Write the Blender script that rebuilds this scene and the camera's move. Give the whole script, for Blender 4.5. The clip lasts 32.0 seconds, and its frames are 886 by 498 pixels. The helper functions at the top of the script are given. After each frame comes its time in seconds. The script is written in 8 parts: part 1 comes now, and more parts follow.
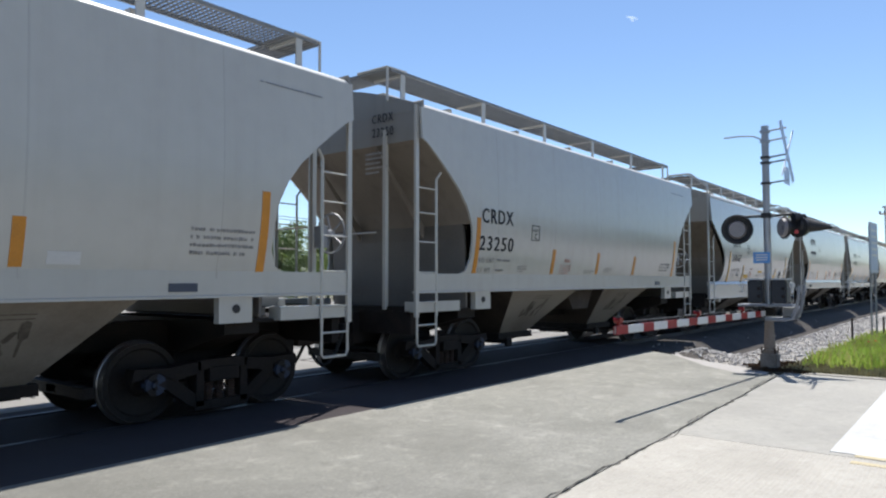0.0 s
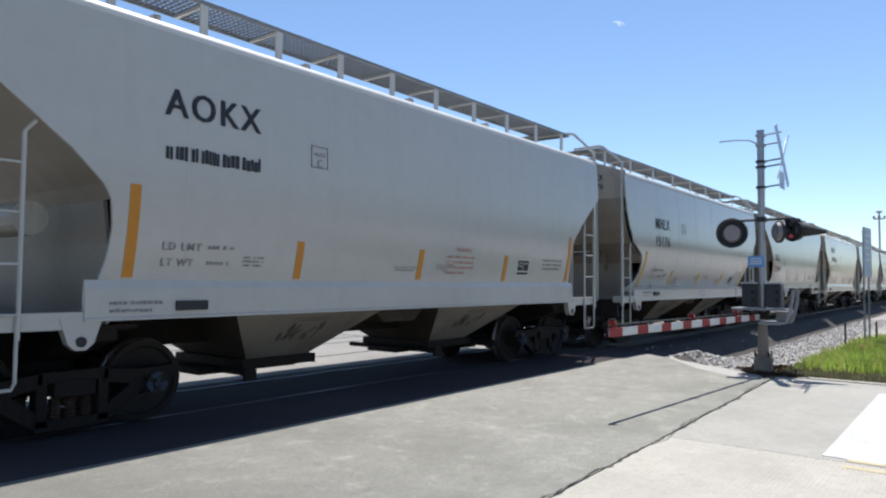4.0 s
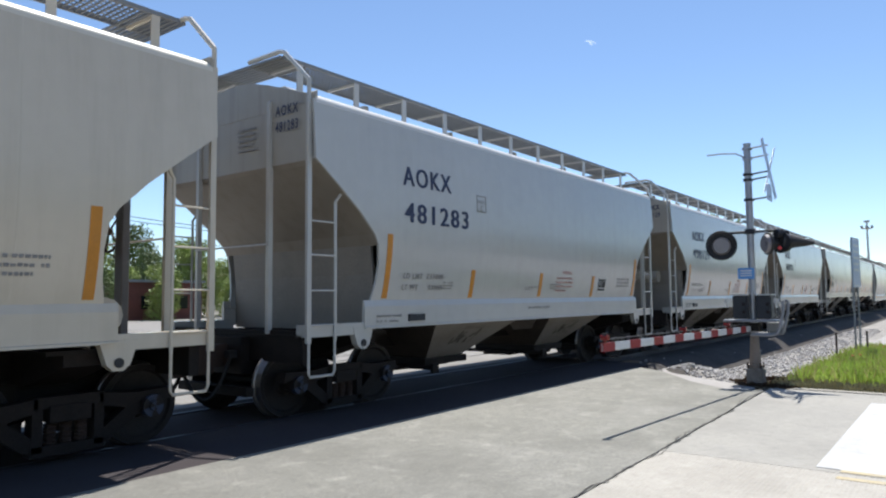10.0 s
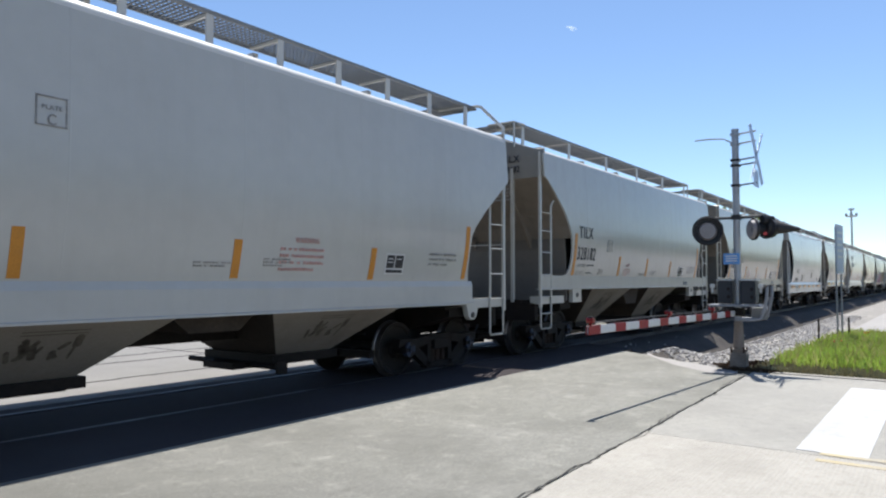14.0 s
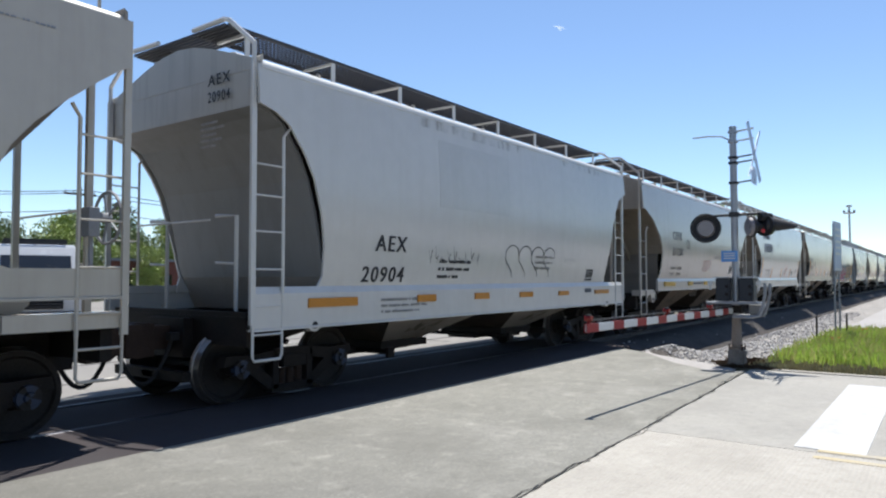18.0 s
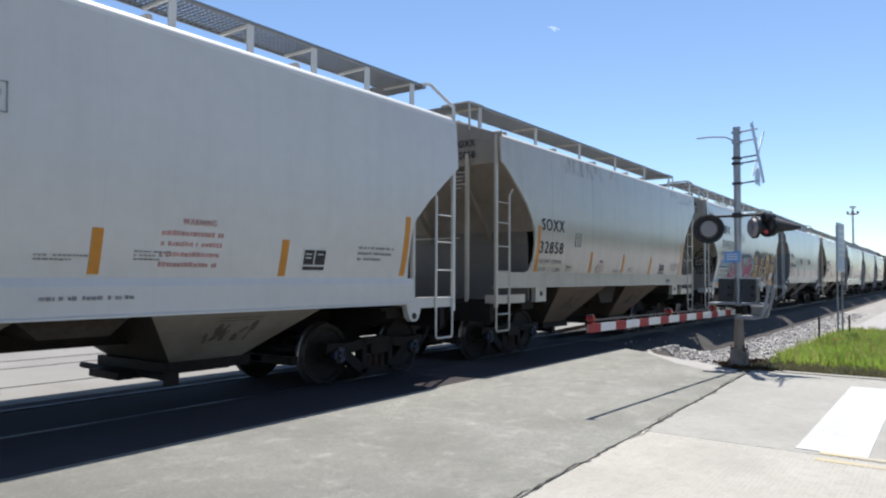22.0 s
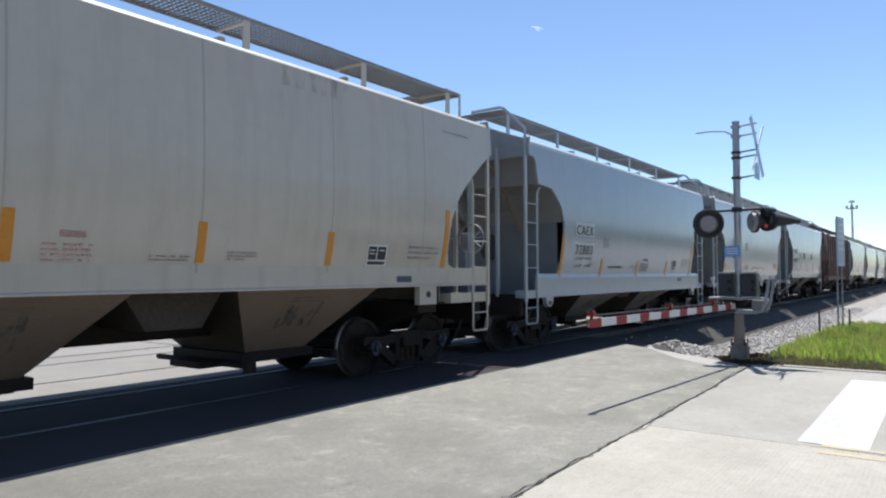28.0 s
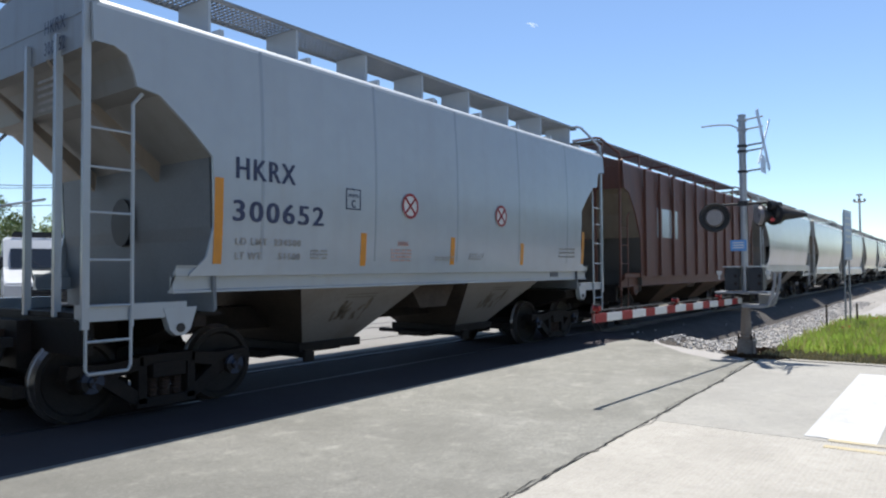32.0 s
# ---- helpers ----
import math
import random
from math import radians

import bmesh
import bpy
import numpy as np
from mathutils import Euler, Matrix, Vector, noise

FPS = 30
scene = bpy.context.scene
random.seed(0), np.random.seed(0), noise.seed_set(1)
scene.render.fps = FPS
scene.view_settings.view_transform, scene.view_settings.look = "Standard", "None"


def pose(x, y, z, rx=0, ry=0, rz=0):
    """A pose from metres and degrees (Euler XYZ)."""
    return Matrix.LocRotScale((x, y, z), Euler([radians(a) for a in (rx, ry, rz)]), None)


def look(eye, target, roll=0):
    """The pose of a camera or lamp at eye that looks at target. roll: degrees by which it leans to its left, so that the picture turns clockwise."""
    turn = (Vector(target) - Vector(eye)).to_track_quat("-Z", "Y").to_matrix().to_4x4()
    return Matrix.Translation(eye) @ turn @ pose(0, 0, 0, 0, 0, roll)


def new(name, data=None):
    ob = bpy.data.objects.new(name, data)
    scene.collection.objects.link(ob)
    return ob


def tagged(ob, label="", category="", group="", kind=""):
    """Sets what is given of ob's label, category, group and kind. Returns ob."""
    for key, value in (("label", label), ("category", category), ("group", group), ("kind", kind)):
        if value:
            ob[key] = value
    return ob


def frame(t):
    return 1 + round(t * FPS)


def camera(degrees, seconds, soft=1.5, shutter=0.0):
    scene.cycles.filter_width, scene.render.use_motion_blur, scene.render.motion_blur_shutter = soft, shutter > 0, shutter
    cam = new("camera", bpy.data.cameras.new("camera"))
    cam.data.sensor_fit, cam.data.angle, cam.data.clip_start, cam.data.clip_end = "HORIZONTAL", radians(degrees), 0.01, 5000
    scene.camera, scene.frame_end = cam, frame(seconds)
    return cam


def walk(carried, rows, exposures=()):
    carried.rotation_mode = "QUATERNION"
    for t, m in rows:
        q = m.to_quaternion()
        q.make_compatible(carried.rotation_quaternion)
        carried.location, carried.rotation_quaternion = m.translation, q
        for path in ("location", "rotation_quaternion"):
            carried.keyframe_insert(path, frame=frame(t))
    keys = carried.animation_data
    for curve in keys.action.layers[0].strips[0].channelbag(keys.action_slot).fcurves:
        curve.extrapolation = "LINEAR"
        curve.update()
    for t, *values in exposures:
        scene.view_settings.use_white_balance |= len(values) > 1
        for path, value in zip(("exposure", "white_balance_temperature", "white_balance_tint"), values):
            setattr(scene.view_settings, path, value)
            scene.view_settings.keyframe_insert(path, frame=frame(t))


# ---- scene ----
cam = camera(65.4, 32.0, 2.2)
PATH = [
    (0.0, pose(-0.014, 0.015, 1.591, 92.65, 0.10, -51.77)),
    (0.5, pose(-0.019, 0.004, 1.592, 92.71, 0.09, -51.82)),
    (1.0, pose(-0.021, 0.013, 1.597, 92.69, -0.14, -51.87)),
    (1.5, pose(-0.017, 0.012, 1.600, 92.70, -0.14, -51.92)),
    (2.0, pose(-0.013, 0.014, 1.595, 92.69, -0.16, -51.89)),
    (2.5, pose(-0.014, 0.018, 1.599, 92.70, -0.35, -51.99)),
    (4.5, pose(-0.006, 0.018, 1.596, 92.69, -0.51, -52.26)),
    (5.0, pose(-0.002, 0.012, 1.602, 92.72, -0.54, -52.52)),
    (5.5, pose(0.013, -0.001, 1.606, 92.70, -0.22, -53.10)),
    (6.0, pose(0.001, 0.001, 1.611, 92.63, -0.21, -53.29)),
    (6.5, pose(-0.004, 0.005, 1.609, 92.81, -0.58, -53.26)),
    (7.0, pose(0.011, 0.013, 1.608, 92.94, -0.65, -53.39)),
    (7.5, pose(0.019, 0.027, 1.603, 93.10, -0.31, -53.89)),
    (8.0, pose(0.017, 0.018, 1.615, 91.71, 0.36, -54.52)),
    (8.5, pose(0.010, 0.012, 1.614, 91.73, 0.40, -54.38)),
    (9.0, pose(-0.001, 0.012, 1.613, 92.19, 0.71, -53.57)),
    (9.5, pose(-0.018, 0.004, 1.623, 93.47, 0.45, -53.16)),
    (10.0, pose(-0.024, 0.000, 1.611, 94.04, 0.53, -52.80)),
    (10.5, pose(-0.026, 0.008, 1.614, 93.53, 0.06, -52.77)),
    (11.0, pose(-0.011, 0.004, 1.606, 93.28, 0.27, -52.88)),
    (11.5, pose(-0.006, 0.007, 1.610, 93.13, 0.76, -53.07)),
    (12.0, pose(-0.000, 0.005, 1.602, 92.94, 0.07, -53.48)),
    (12.5, pose(-0.008, 0.004, 1.602, 92.87, 0.21, -53.57)),
    (13.0, pose(-0.000, 0.007, 1.596, 92.82, 0.10, -53.65)),
    (13.5, pose(-0.002, 0.001, 1.606, 92.67, 0.13, -53.74)),
    (14.0, pose(-0.002, 0.005, 1.594, 92.63, -0.05, -53.83)),
    (14.5, pose(-0.002, -0.001, 1.603, 92.48, -0.09, -53.94)),
    (16.5, pose(-0.005, -0.004, 1.602, 92.29, 0.20, -54.01)),
    (17.0, pose(-0.005, -0.003, 1.595, 92.44, 0.23, -53.96)),
    (17.5, pose(-0.010, -0.003, 1.609, 92.38, -0.17, -53.95)),
    (18.0, pose(0.003, 0.002, 1.599, 92.47, 0.15, -53.95)),
    (18.5, pose(0.004, 0.003, 1.595, 92.52, 0.22, -53.89)),
    (19.0, pose(0.000, -0.000, 1.600, 92.44, -0.00, -53.82)),
    (19.5, pose(-0.000, 0.007, 1.601, 92.32, -0.07, -53.83)),
    (20.0, pose(0.001, 0.007, 1.601, 92.27, -0.20, -53.83)),
    (20.5, pose(-0.008, -0.001, 1.599, 92.34, -0.11, -53.72)),
    (21.0, pose(-0.006, 0.002, 1.605, 92.33, -0.14, -53.73)),
    (21.5, pose(-0.005, 0.004, 1.601, 92.36, -0.36, -53.75)),
    (22.0, pose(0.000, 0.003, 1.609, 92.32, -0.26, -53.77)),
    (22.5, pose(0.004, 0.003, 1.603, 92.42, -0.09, -53.75)),
    (23.0, pose(-0.003, 0.006, 1.602, 92.40, -0.21, -53.77)),
    (23.5, pose(-0.007, 0.002, 1.600, 92.46, -0.06, -53.66)),
    (24.0, pose(-0.028, 0.001, 1.597, 92.47, -0.10, -53.75)),
    (24.5, pose(-0.020, -0.000, 1.598, 92.50, 0.19, -53.79)),
    (25.0, pose(-0.011, 0.009, 1.595, 92.45, 0.03, -53.81)),
    (25.5, pose(-0.008, -0.001, 1.597, 92.43, 0.05, -53.74)),
    (27.5, pose(0.001, 0.007, 1.594, 92.27, 0.17, -53.76)),
    (28.0, pose(0.005, 0.012, 1.592, 92.13, 0.19, -53.79)),
    (28.5, pose(0.016, 0.013, 1.589, 92.03, 0.15, -53.71)),
    (29.0, pose(0.014, 0.015, 1.592, 91.88, 0.17, -53.62)),
    (29.5, pose(0.012, 0.016, 1.593, 91.76, -0.05, -53.58)),
    (30.0, pose(0.011, 0.011, 1.594, 91.76, 0.03, -53.53)),
    (30.5, pose(0.021, 0.013, 1.595, 91.77, 0.22, -53.44)),
    (31.0, pose(0.017, 0.011, 1.587, 91.80, 0.38, -53.44)),
    (31.5, pose(0.008, 0.013, 1.594, 91.80, 0.13, -53.44)),
    (32.0, pose(0.020, 0.012, 1.591, 91.76, 0.45, -53.32)),
]
walk(cam, PATH)

# ---------------------------------------------------------------- light
world = bpy.data.worlds.new("world")
scene.world = world
world.use_nodes = True
SUN_WAY = Vector((0.36, 0.157, 1.0)).normalized()      # towards the sun
wn = world.node_tree.nodes
sky = wn.new("ShaderNodeTexSky")
sky.sky_type = "NISHITA"
sky.sun_disc = False
sky.sun_elevation = math.asin(SUN_WAY.z)
sky.sun_rotation = math.atan2(SUN_WAY.x, SUN_WAY.y)
sky.air_density, sky.dust_density, sky.ozone_density = 1.1, 0.2, 3.7
sky.altitude = 1800
wn["Background"].inputs["Strength"].default_value = 0.119
world.node_tree.links.new(sky.outputs[0], wn["Background"].inputs["Color"])
sun = new("sun", bpy.data.lights.new("sun", "SUN"))
sun.data.energy, sun.data.angle, sun.data.color = 5.0, radians(0.55), (1.0, 0.965, 0.91)
sun.matrix_world = look(SUN_WAY * 50, (0, 0, 0))
scene.view_settings.exposure = 0.54


# ---------------------------------------------------------------- materials
def mat(name, col, rough=0.6, metal=0.0, var=0.12, scale=1.5, bump=0.15, fine=60.0, second=None, amount=0.0,
        streak=False, glow=0.0, spec=0.4):
    """A procedural surface: two scales of colour change, fine relief, and a second colour in patches or streaks."""
    m = bpy.data.materials.new(name)
    m.use_nodes = True
    nt = m.node_tree
    n, ln = nt.nodes, nt.links
    b = n["Principled BSDF"]
    tc = n.new("ShaderNodeTexCoord")
    oi = n.new("ShaderNodeObjectInfo")
    add = n.new("ShaderNodeVectorMath")
    mul = n.new("ShaderNodeMath")
    mul.operation, mul.inputs[1].default_value = "MULTIPLY", 37.0
    ln.new(oi.outputs["Random"], mul.inputs[0])
    ln.new(tc.outputs["Object"], add.inputs[0])
    ln.new(mul.outputs[0], add.inputs[1])
    big = n.new("ShaderNodeTexNoise")
    big.inputs["Scale"].default_value, big.inputs["Detail"].default_value = scale, 6
    small = n.new("ShaderNodeTexNoise")
    small.inputs["Scale"].default_value, small.inputs["Detail"].default_value = fine, 3
    for t in (big, small):
        ln.new(add.outputs[0], t.inputs["Vector"])
    mix = n.new("ShaderNodeMath")
    mix.operation = "ADD"
    ln.new(big.outputs[0], mix.inputs[0])
    ln.new(small.outputs[0], mix.inputs[1])
    ramp = n.new("ShaderNodeMapRange")
    ramp.inputs[1].default_value, ramp.inputs[2].default_value = 0.7, 1.3
    ln.new(mix.outputs[0], ramp.inputs[0])
    cm = n.new("ShaderNodeMix")
    cm.data_type = "RGBA"
    cm.inputs[6].default_value = (*[c * (1 - var) for c in col], 1)
    cm.inputs[7].default_value = (*[min(1, c * (1 + var)) for c in col], 1)
    ln.new(ramp.outputs[0], cm.inputs[0])
    out = cm.outputs[2]
    if second:
        mp = n.new("ShaderNodeMapping")
        mp.inputs["Scale"].default_value = (2.6, 2.6, 0.16) if streak else (1, 1, 1)
        ln.new(add.outputs[0], mp.inputs["Vector"])
        st = n.new("ShaderNodeTexNoise")
        st.inputs["Scale"].default_value, st.inputs["Detail"].default_value = (1.6 if streak else scale * 0.8), 8
        st.inputs["Roughness"].default_value = 0.65
        ln.new(mp.outputs[0], st.inputs["Vector"])
        r2 = n.new("ShaderNodeMapRange")
        r2.inputs[1].default_value, r2.inputs[2].default_value, r2.inputs[4].default_value = 0.48, 0.75, amount
        ln.new(st.outputs[0], r2.inputs[0])
        c2 = n.new("ShaderNodeMix")
        c2.data_type = "RGBA"
        ln.new(r2.outputs[0], c2.inputs[0])
        ln.new(out, c2.inputs[6])
        c2.inputs[7].default_value = (*second, 1)
        out = c2.outputs[2]
    ln.new(out, b.inputs["Base Color"])
    rr = n.new("ShaderNodeMapRange")
    rr.inputs[3].default_value, rr.inputs[4].default_value = max(0.05, rough - 0.1), min(1, rough + 0.1)
    ln.new(big.outputs[0], rr.inputs[0])
    ln.new(rr.outputs[0], b.inputs["Roughness"])
    b.inputs["Metallic"].default_value = metal
    b.inputs["Specular IOR Level"].default_value = spec
    if bump:
        bp = n.new("ShaderNodeBump")
        bp.inputs["Strength"].default_value, bp.inputs["Distance"].default_value = bump, 0.01
        ln.new(mix.outputs[0], bp.inputs["Height"])
        ln.new(bp.outputs[0], b.inputs["Normal"])
    if glow:
        b.inputs["Emission Color"].default_value = (*col, 1)
        b.inputs["Emission Strength"].default_value = glow
    return m


def paint(name, col, grime=(0.20, 0.15, 0.10), amount=0.28, rough=0.21):
    m = mat(name, col, rough, var=0.035, scale=0.4, bump=0.008, fine=5, second=grime, amount=amount, streak=True, spec=0.5)
    m.node_tree.nodes["Principled BSDF"].inputs["Coat Weight"].default_value = 0.12 if rough < .3 else 0.0
    m.node_tree.nodes["Principled BSDF"].inputs["Coat Roughness"].default_value = 0.15
    return m


PAINTS = {
    "grey": paint("weathered_light_grey_paint", (0.43, 0.42, 0.385), amount=0.1),
    "white": paint("weathered_white_paint", (0.435, 0.43, 0.405), amount=0.08),
    "bright": paint("bright_white_paint", (0.54, 0.53, 0.505), amount=0.08),
    "cream": paint("weathered_cream_paint", (0.53, 0.47, 0.375), amount=0.16),
    "warm": paint("warm_grey_paint", (0.40, 0.365, 0.33), amount=0.12),
    "beige": paint("dusty_beige_grey_paint", (0.42, 0.385, 0.33), amount=0.2),
    "blue": paint("cool_blue_grey_paint", (0.31, 0.345, 0.375), amount=0.1),
    "silver": paint("pale_silver_paint", (0.345, 0.365, 0.38), amount=0.1, rough=0.22),
    "brown": paint("oxide_brown_paint", (0.11, 0.04, 0.026), grime=(0.05, 0.03, 0.025), amount=0.7, rough=0.6),
}
# body paint lightened 1.3 times, so the sun's brightness is in the roof colour
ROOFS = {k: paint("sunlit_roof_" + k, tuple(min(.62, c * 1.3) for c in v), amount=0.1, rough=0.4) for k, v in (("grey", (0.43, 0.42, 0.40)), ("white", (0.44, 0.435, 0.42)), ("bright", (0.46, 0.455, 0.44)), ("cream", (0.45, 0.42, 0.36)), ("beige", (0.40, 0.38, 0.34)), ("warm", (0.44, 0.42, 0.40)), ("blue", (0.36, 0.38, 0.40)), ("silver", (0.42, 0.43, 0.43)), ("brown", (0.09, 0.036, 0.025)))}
# ends darkened both for dirt and for the next car's shade
ENDS = {k: paint("dirty_shaded_end_" + k, v, grime=(0.10, 0.078, 0.06), amount=0.35, rough=0.45) for k, v in (("grey", (0.21, 0.20, 0.18)), ("white", (0.33, 0.31, 0.27)), ("bright", (0.40, 0.38, 0.34)), ("cream", (0.34, 0.305, 0.245)), ("beige", (0.23, 0.20, 0.165)), ("warm", (0.24, 0.21, 0.18)), ("blue", (0.22, 0.245, 0.27)), ("silver", (0.29, 0.295, 0.29)), ("brown", (0.09, 0.034, 0.024)))}
# bulkheads darker still: grime plus the shade of the recess below the slope
BULKS = {k: mat("grimy_shaded_bulkhead_" + k, v, 0.55, 0, 0.12, 1.3, 0.1, 40, tuple(c * .55 for c in v), 0.45)
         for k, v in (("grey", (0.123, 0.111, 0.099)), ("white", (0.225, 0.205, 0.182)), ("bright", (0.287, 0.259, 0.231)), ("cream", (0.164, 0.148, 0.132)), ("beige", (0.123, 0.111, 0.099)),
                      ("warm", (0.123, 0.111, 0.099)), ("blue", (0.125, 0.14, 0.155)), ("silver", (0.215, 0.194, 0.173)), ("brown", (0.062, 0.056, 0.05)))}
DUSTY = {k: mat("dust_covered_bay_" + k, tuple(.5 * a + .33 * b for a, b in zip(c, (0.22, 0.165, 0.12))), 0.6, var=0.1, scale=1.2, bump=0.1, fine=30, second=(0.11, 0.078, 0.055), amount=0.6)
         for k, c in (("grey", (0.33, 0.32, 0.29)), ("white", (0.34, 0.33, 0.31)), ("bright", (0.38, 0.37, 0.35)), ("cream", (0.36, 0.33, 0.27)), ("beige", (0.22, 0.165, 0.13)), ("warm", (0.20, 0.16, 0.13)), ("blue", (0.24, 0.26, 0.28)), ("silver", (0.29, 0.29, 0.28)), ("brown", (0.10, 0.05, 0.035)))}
# body paint toned down for the shading along the weld seams
SEAMS = {k: paint("shaded_seam_" + k, tuple(c * .93 for c in v), amount=0.1) for k, v in (("grey", (0.43, 0.42, 0.385)), ("white", (0.425, 0.42, 0.395)), ("bright", (0.54, 0.53, 0.505)), ("cream", (0.48, 0.425, 0.335)), ("beige", (0.36, 0.33, 0.28)), ("warm", (0.40, 0.365, 0.33)), ("blue", (0.265, 0.30, 0.335)), ("silver", (0.35, 0.365, 0.365)), ("brown", (0.11, 0.04, 0.026)))}
STEEL = mat("dark_oily_steel", (0.016, 0.0135, 0.0125), 0.65, 0.0, 0.35, 3, 0.3, 40, (0.034, 0.024, 0.019), 0.6, spec=0.15)
RUSTY = mat("rusty_brown_steel", (0.05, 0.032, 0.024), 0.8, 0.0, 0.3, 4, 0.3, 50, (0.03, 0.022, 0.018), 0.7, spec=0.2)
WHEEL = mat("worn_wheel_steel", (0.019, 0.0165, 0.0155), 0.6, 0.0, 0.3, 5, 0.15, 40, (0.025, 0.017, 0.013), 0.4, spec=0.2)
TREAD = mat("worn_wheel_tread", (0.28, 0.26, 0.25), 0.38, 0.85, 0.15, 5, 0.05)
CAPBLUE = mat("dull_bearing_cap", (0.02, 0.032, 0.062), 0.55, 0.0, 0.3, 8, 0.1)
RAILTOP = mat("dull_rail_steel", (0.085, 0.085, 0.095), 0.5, 0.8, 0.3, 2, 0.1, 30, (0.03, 0.025, 0.022), 0.9)
RUBBER = mat("black_rubber", (0.018, 0.018, 0.018), 0.7, 0, 0.2, 5, 0.1)
ORANGE = mat("orange_reflector_tape", (0.50, 0.20, 0.02), 0.45, 0, 0.12, 6, 0.05, second=(0.30, 0.16, 0.06), amount=0.3)
YELLOW = mat("yellow_reflector_tape", (0.55, 0.31, 0.02), 0.45, 0, 0.1, 6, 0.05, second=(0.35, 0.22, 0.05), amount=0.25)
TAPEWHITE = mat("white_label", (0.50, 0.50, 0.49), 0.5, 0, 0.06, 6, 0.03)
INK = mat("black_lettering_paint", (0.018, 0.02, 0.026), 0.55, 0, 0.3, 7, 0.05)
INKBLUE = mat("dark_blue_lettering_paint", (0.03, 0.04, 0.085), 0.55, 0, 0.3, 7, 0.05)
INKGREY = mat("faded_stencil_paint", (0.24, 0.23, 0.22), 0.6, 0, 0.3, 12, 0.05)
INKRED = mat("faded_red_stencil_paint", (0.44, 0.25, 0.225), 0.6, 0, 0.25, 12, 0.05)
# slope colours hold real dust plus the shade under the car ends
GRIMYPALE = paint("pale_dusty_shaded_slope_paint", (0.22, 0.195, 0.165), grime=(0.15, 0.12, 0.09), amount=0.5, rough=0.5)
# cool tone also carries the sky's blue on the tapered ends
GRIMYCOOL = paint("cool_grey_dusty_shaded_slope_paint", (0.175, 0.178, 0.18), grime=(0.11, 0.10, 0.095), amount=0.4, rough=0.5)
GRIMYSHADE = paint("dust_caked_shaded_slope_paint", (0.19, 0.162, 0.132), grime=(0.12, 0.09, 0.065), amount=0.6, rough=0.6)
# caked dirt and the shade between the bays in one colour
CAKEDSHADE = mat("dark_caked_shaded_ridge_paint", (0.05, 0.038, 0.03), 0.8, 0, 0.25, 2, 0.1, 20, (0.02, 0.016, 0.013), 0.6)
PATCHGREY = mat("grey_paint_patch", (0.22, 0.23, 0.25), 0.5, 0, 0.15, 3, 0.05)
GALV = mat("galvanised_steel", (0.42, 0.43, 0.44), 0.45, 0.6, 0.15, 6, 0.08)
GRATE = mat("dull_steel_grating", (0.19, 0.195, 0.195), 0.55, 0.2, 0.15, 4, 0.08)
# shade on the walkway undersides put into the grating colour
GRATESHADE = mat("shaded_steel_grating", (0.045, 0.045, 0.05), 0.65, 0.1, 0.2, 4, 0.08)
ALU = mat("dull_aluminium", (0.33, 0.34, 0.36), 0.42, 0.6, 0.12, 5, 0.06)
BLACK = mat("matt_black_paint", (0.02, 0.02, 0.022), 0.55, 0, 0.25, 5, 0.08)
REDLENS = mat("red_lens", (0.20, 0.012, 0.012), 0.2, 0, 0.1, 5, 0.0)
REDGLOW = mat("lit_red_lens", (0.34, 0.02, 0.025), 0.2, 0, 0.05, 5, 0.0, glow=0.05)
GREYLENS = mat("dull_grey_lamp_face", (0.20, 0.185, 0.19), 0.3, 0, 0.1, 5, 0.02)
REDTAPE = mat("red_reflective_sheeting", (0.23, 0.008, 0.013), 0.5, 0, 0.1, 5, 0.03)
WHITETAPE = mat("white_reflective_sheeting", (0.56, 0.56, 0.555), 0.4, 0, 0.06, 5, 0.03)
BLUESIGN = mat("blue_sign_sheeting", (0.10, 0.26, 0.55), 0.4, 0, 0.08, 5, 0.03)
SIGNBACK = mat("pale_blue_sign_face", (0.36, 0.43, 0.56), 0.42, 0.1, 0.1, 4, 0.03)
MASTCONC = mat("stained_foundation_concrete", (0.20, 0.18, 0.16), 0.85, 0, 0.25, 5, 0.4, 50, (0.08, 0.06, 0.045), 0.7)
BROWNALU = mat("brown_stained_mast_foot", (0.22, 0.18, 0.15), 0.65, 0.2, 0.2, 5, 0.1, 40, (0.12, 0.09, 0.07), 0.6)
BOXBLUE = mat("blue_black_box_paint", (0.022, 0.026, 0.034), 0.5, 0, 0.2, 5, 0.08)


# ---------------------------------------------------------------- mesh tools
def box(bm, x0, x1, y0, y1, z0, z1):
    v = [bm.verts.new(p) for p in ((x0, y0, z0), (x1, y0, z0), (x1, y1, z0), (x0, y1, z0),
                                   (x0, y0, z1), (x1, y0, z1), (x1, y1, z1), (x0, y1, z1))]
    for f in ((3, 2, 1, 0), (4, 5, 6, 7), (0, 1, 5, 4), (1, 2, 6, 5), (2, 3, 7, 6), (3, 0, 4, 7)):
        bm.faces.new([v[i] for i in f])


def prism(bm, pts, y0, y1):
    """A polygon of (x, z) points drawn out from y0 to y1."""
    a = [bm.verts.new((x, y0, z)) for x, z in pts]
    b = [bm.verts.new((x, y1, z)) for x, z in pts]
    bm.faces.new(a)
    bm.faces.new(b[::-1])
    for i in range(len(pts)):
        j = (i + 1) % len(pts)
        bm.faces.new((a[j], a[i], b[i], b[j]))


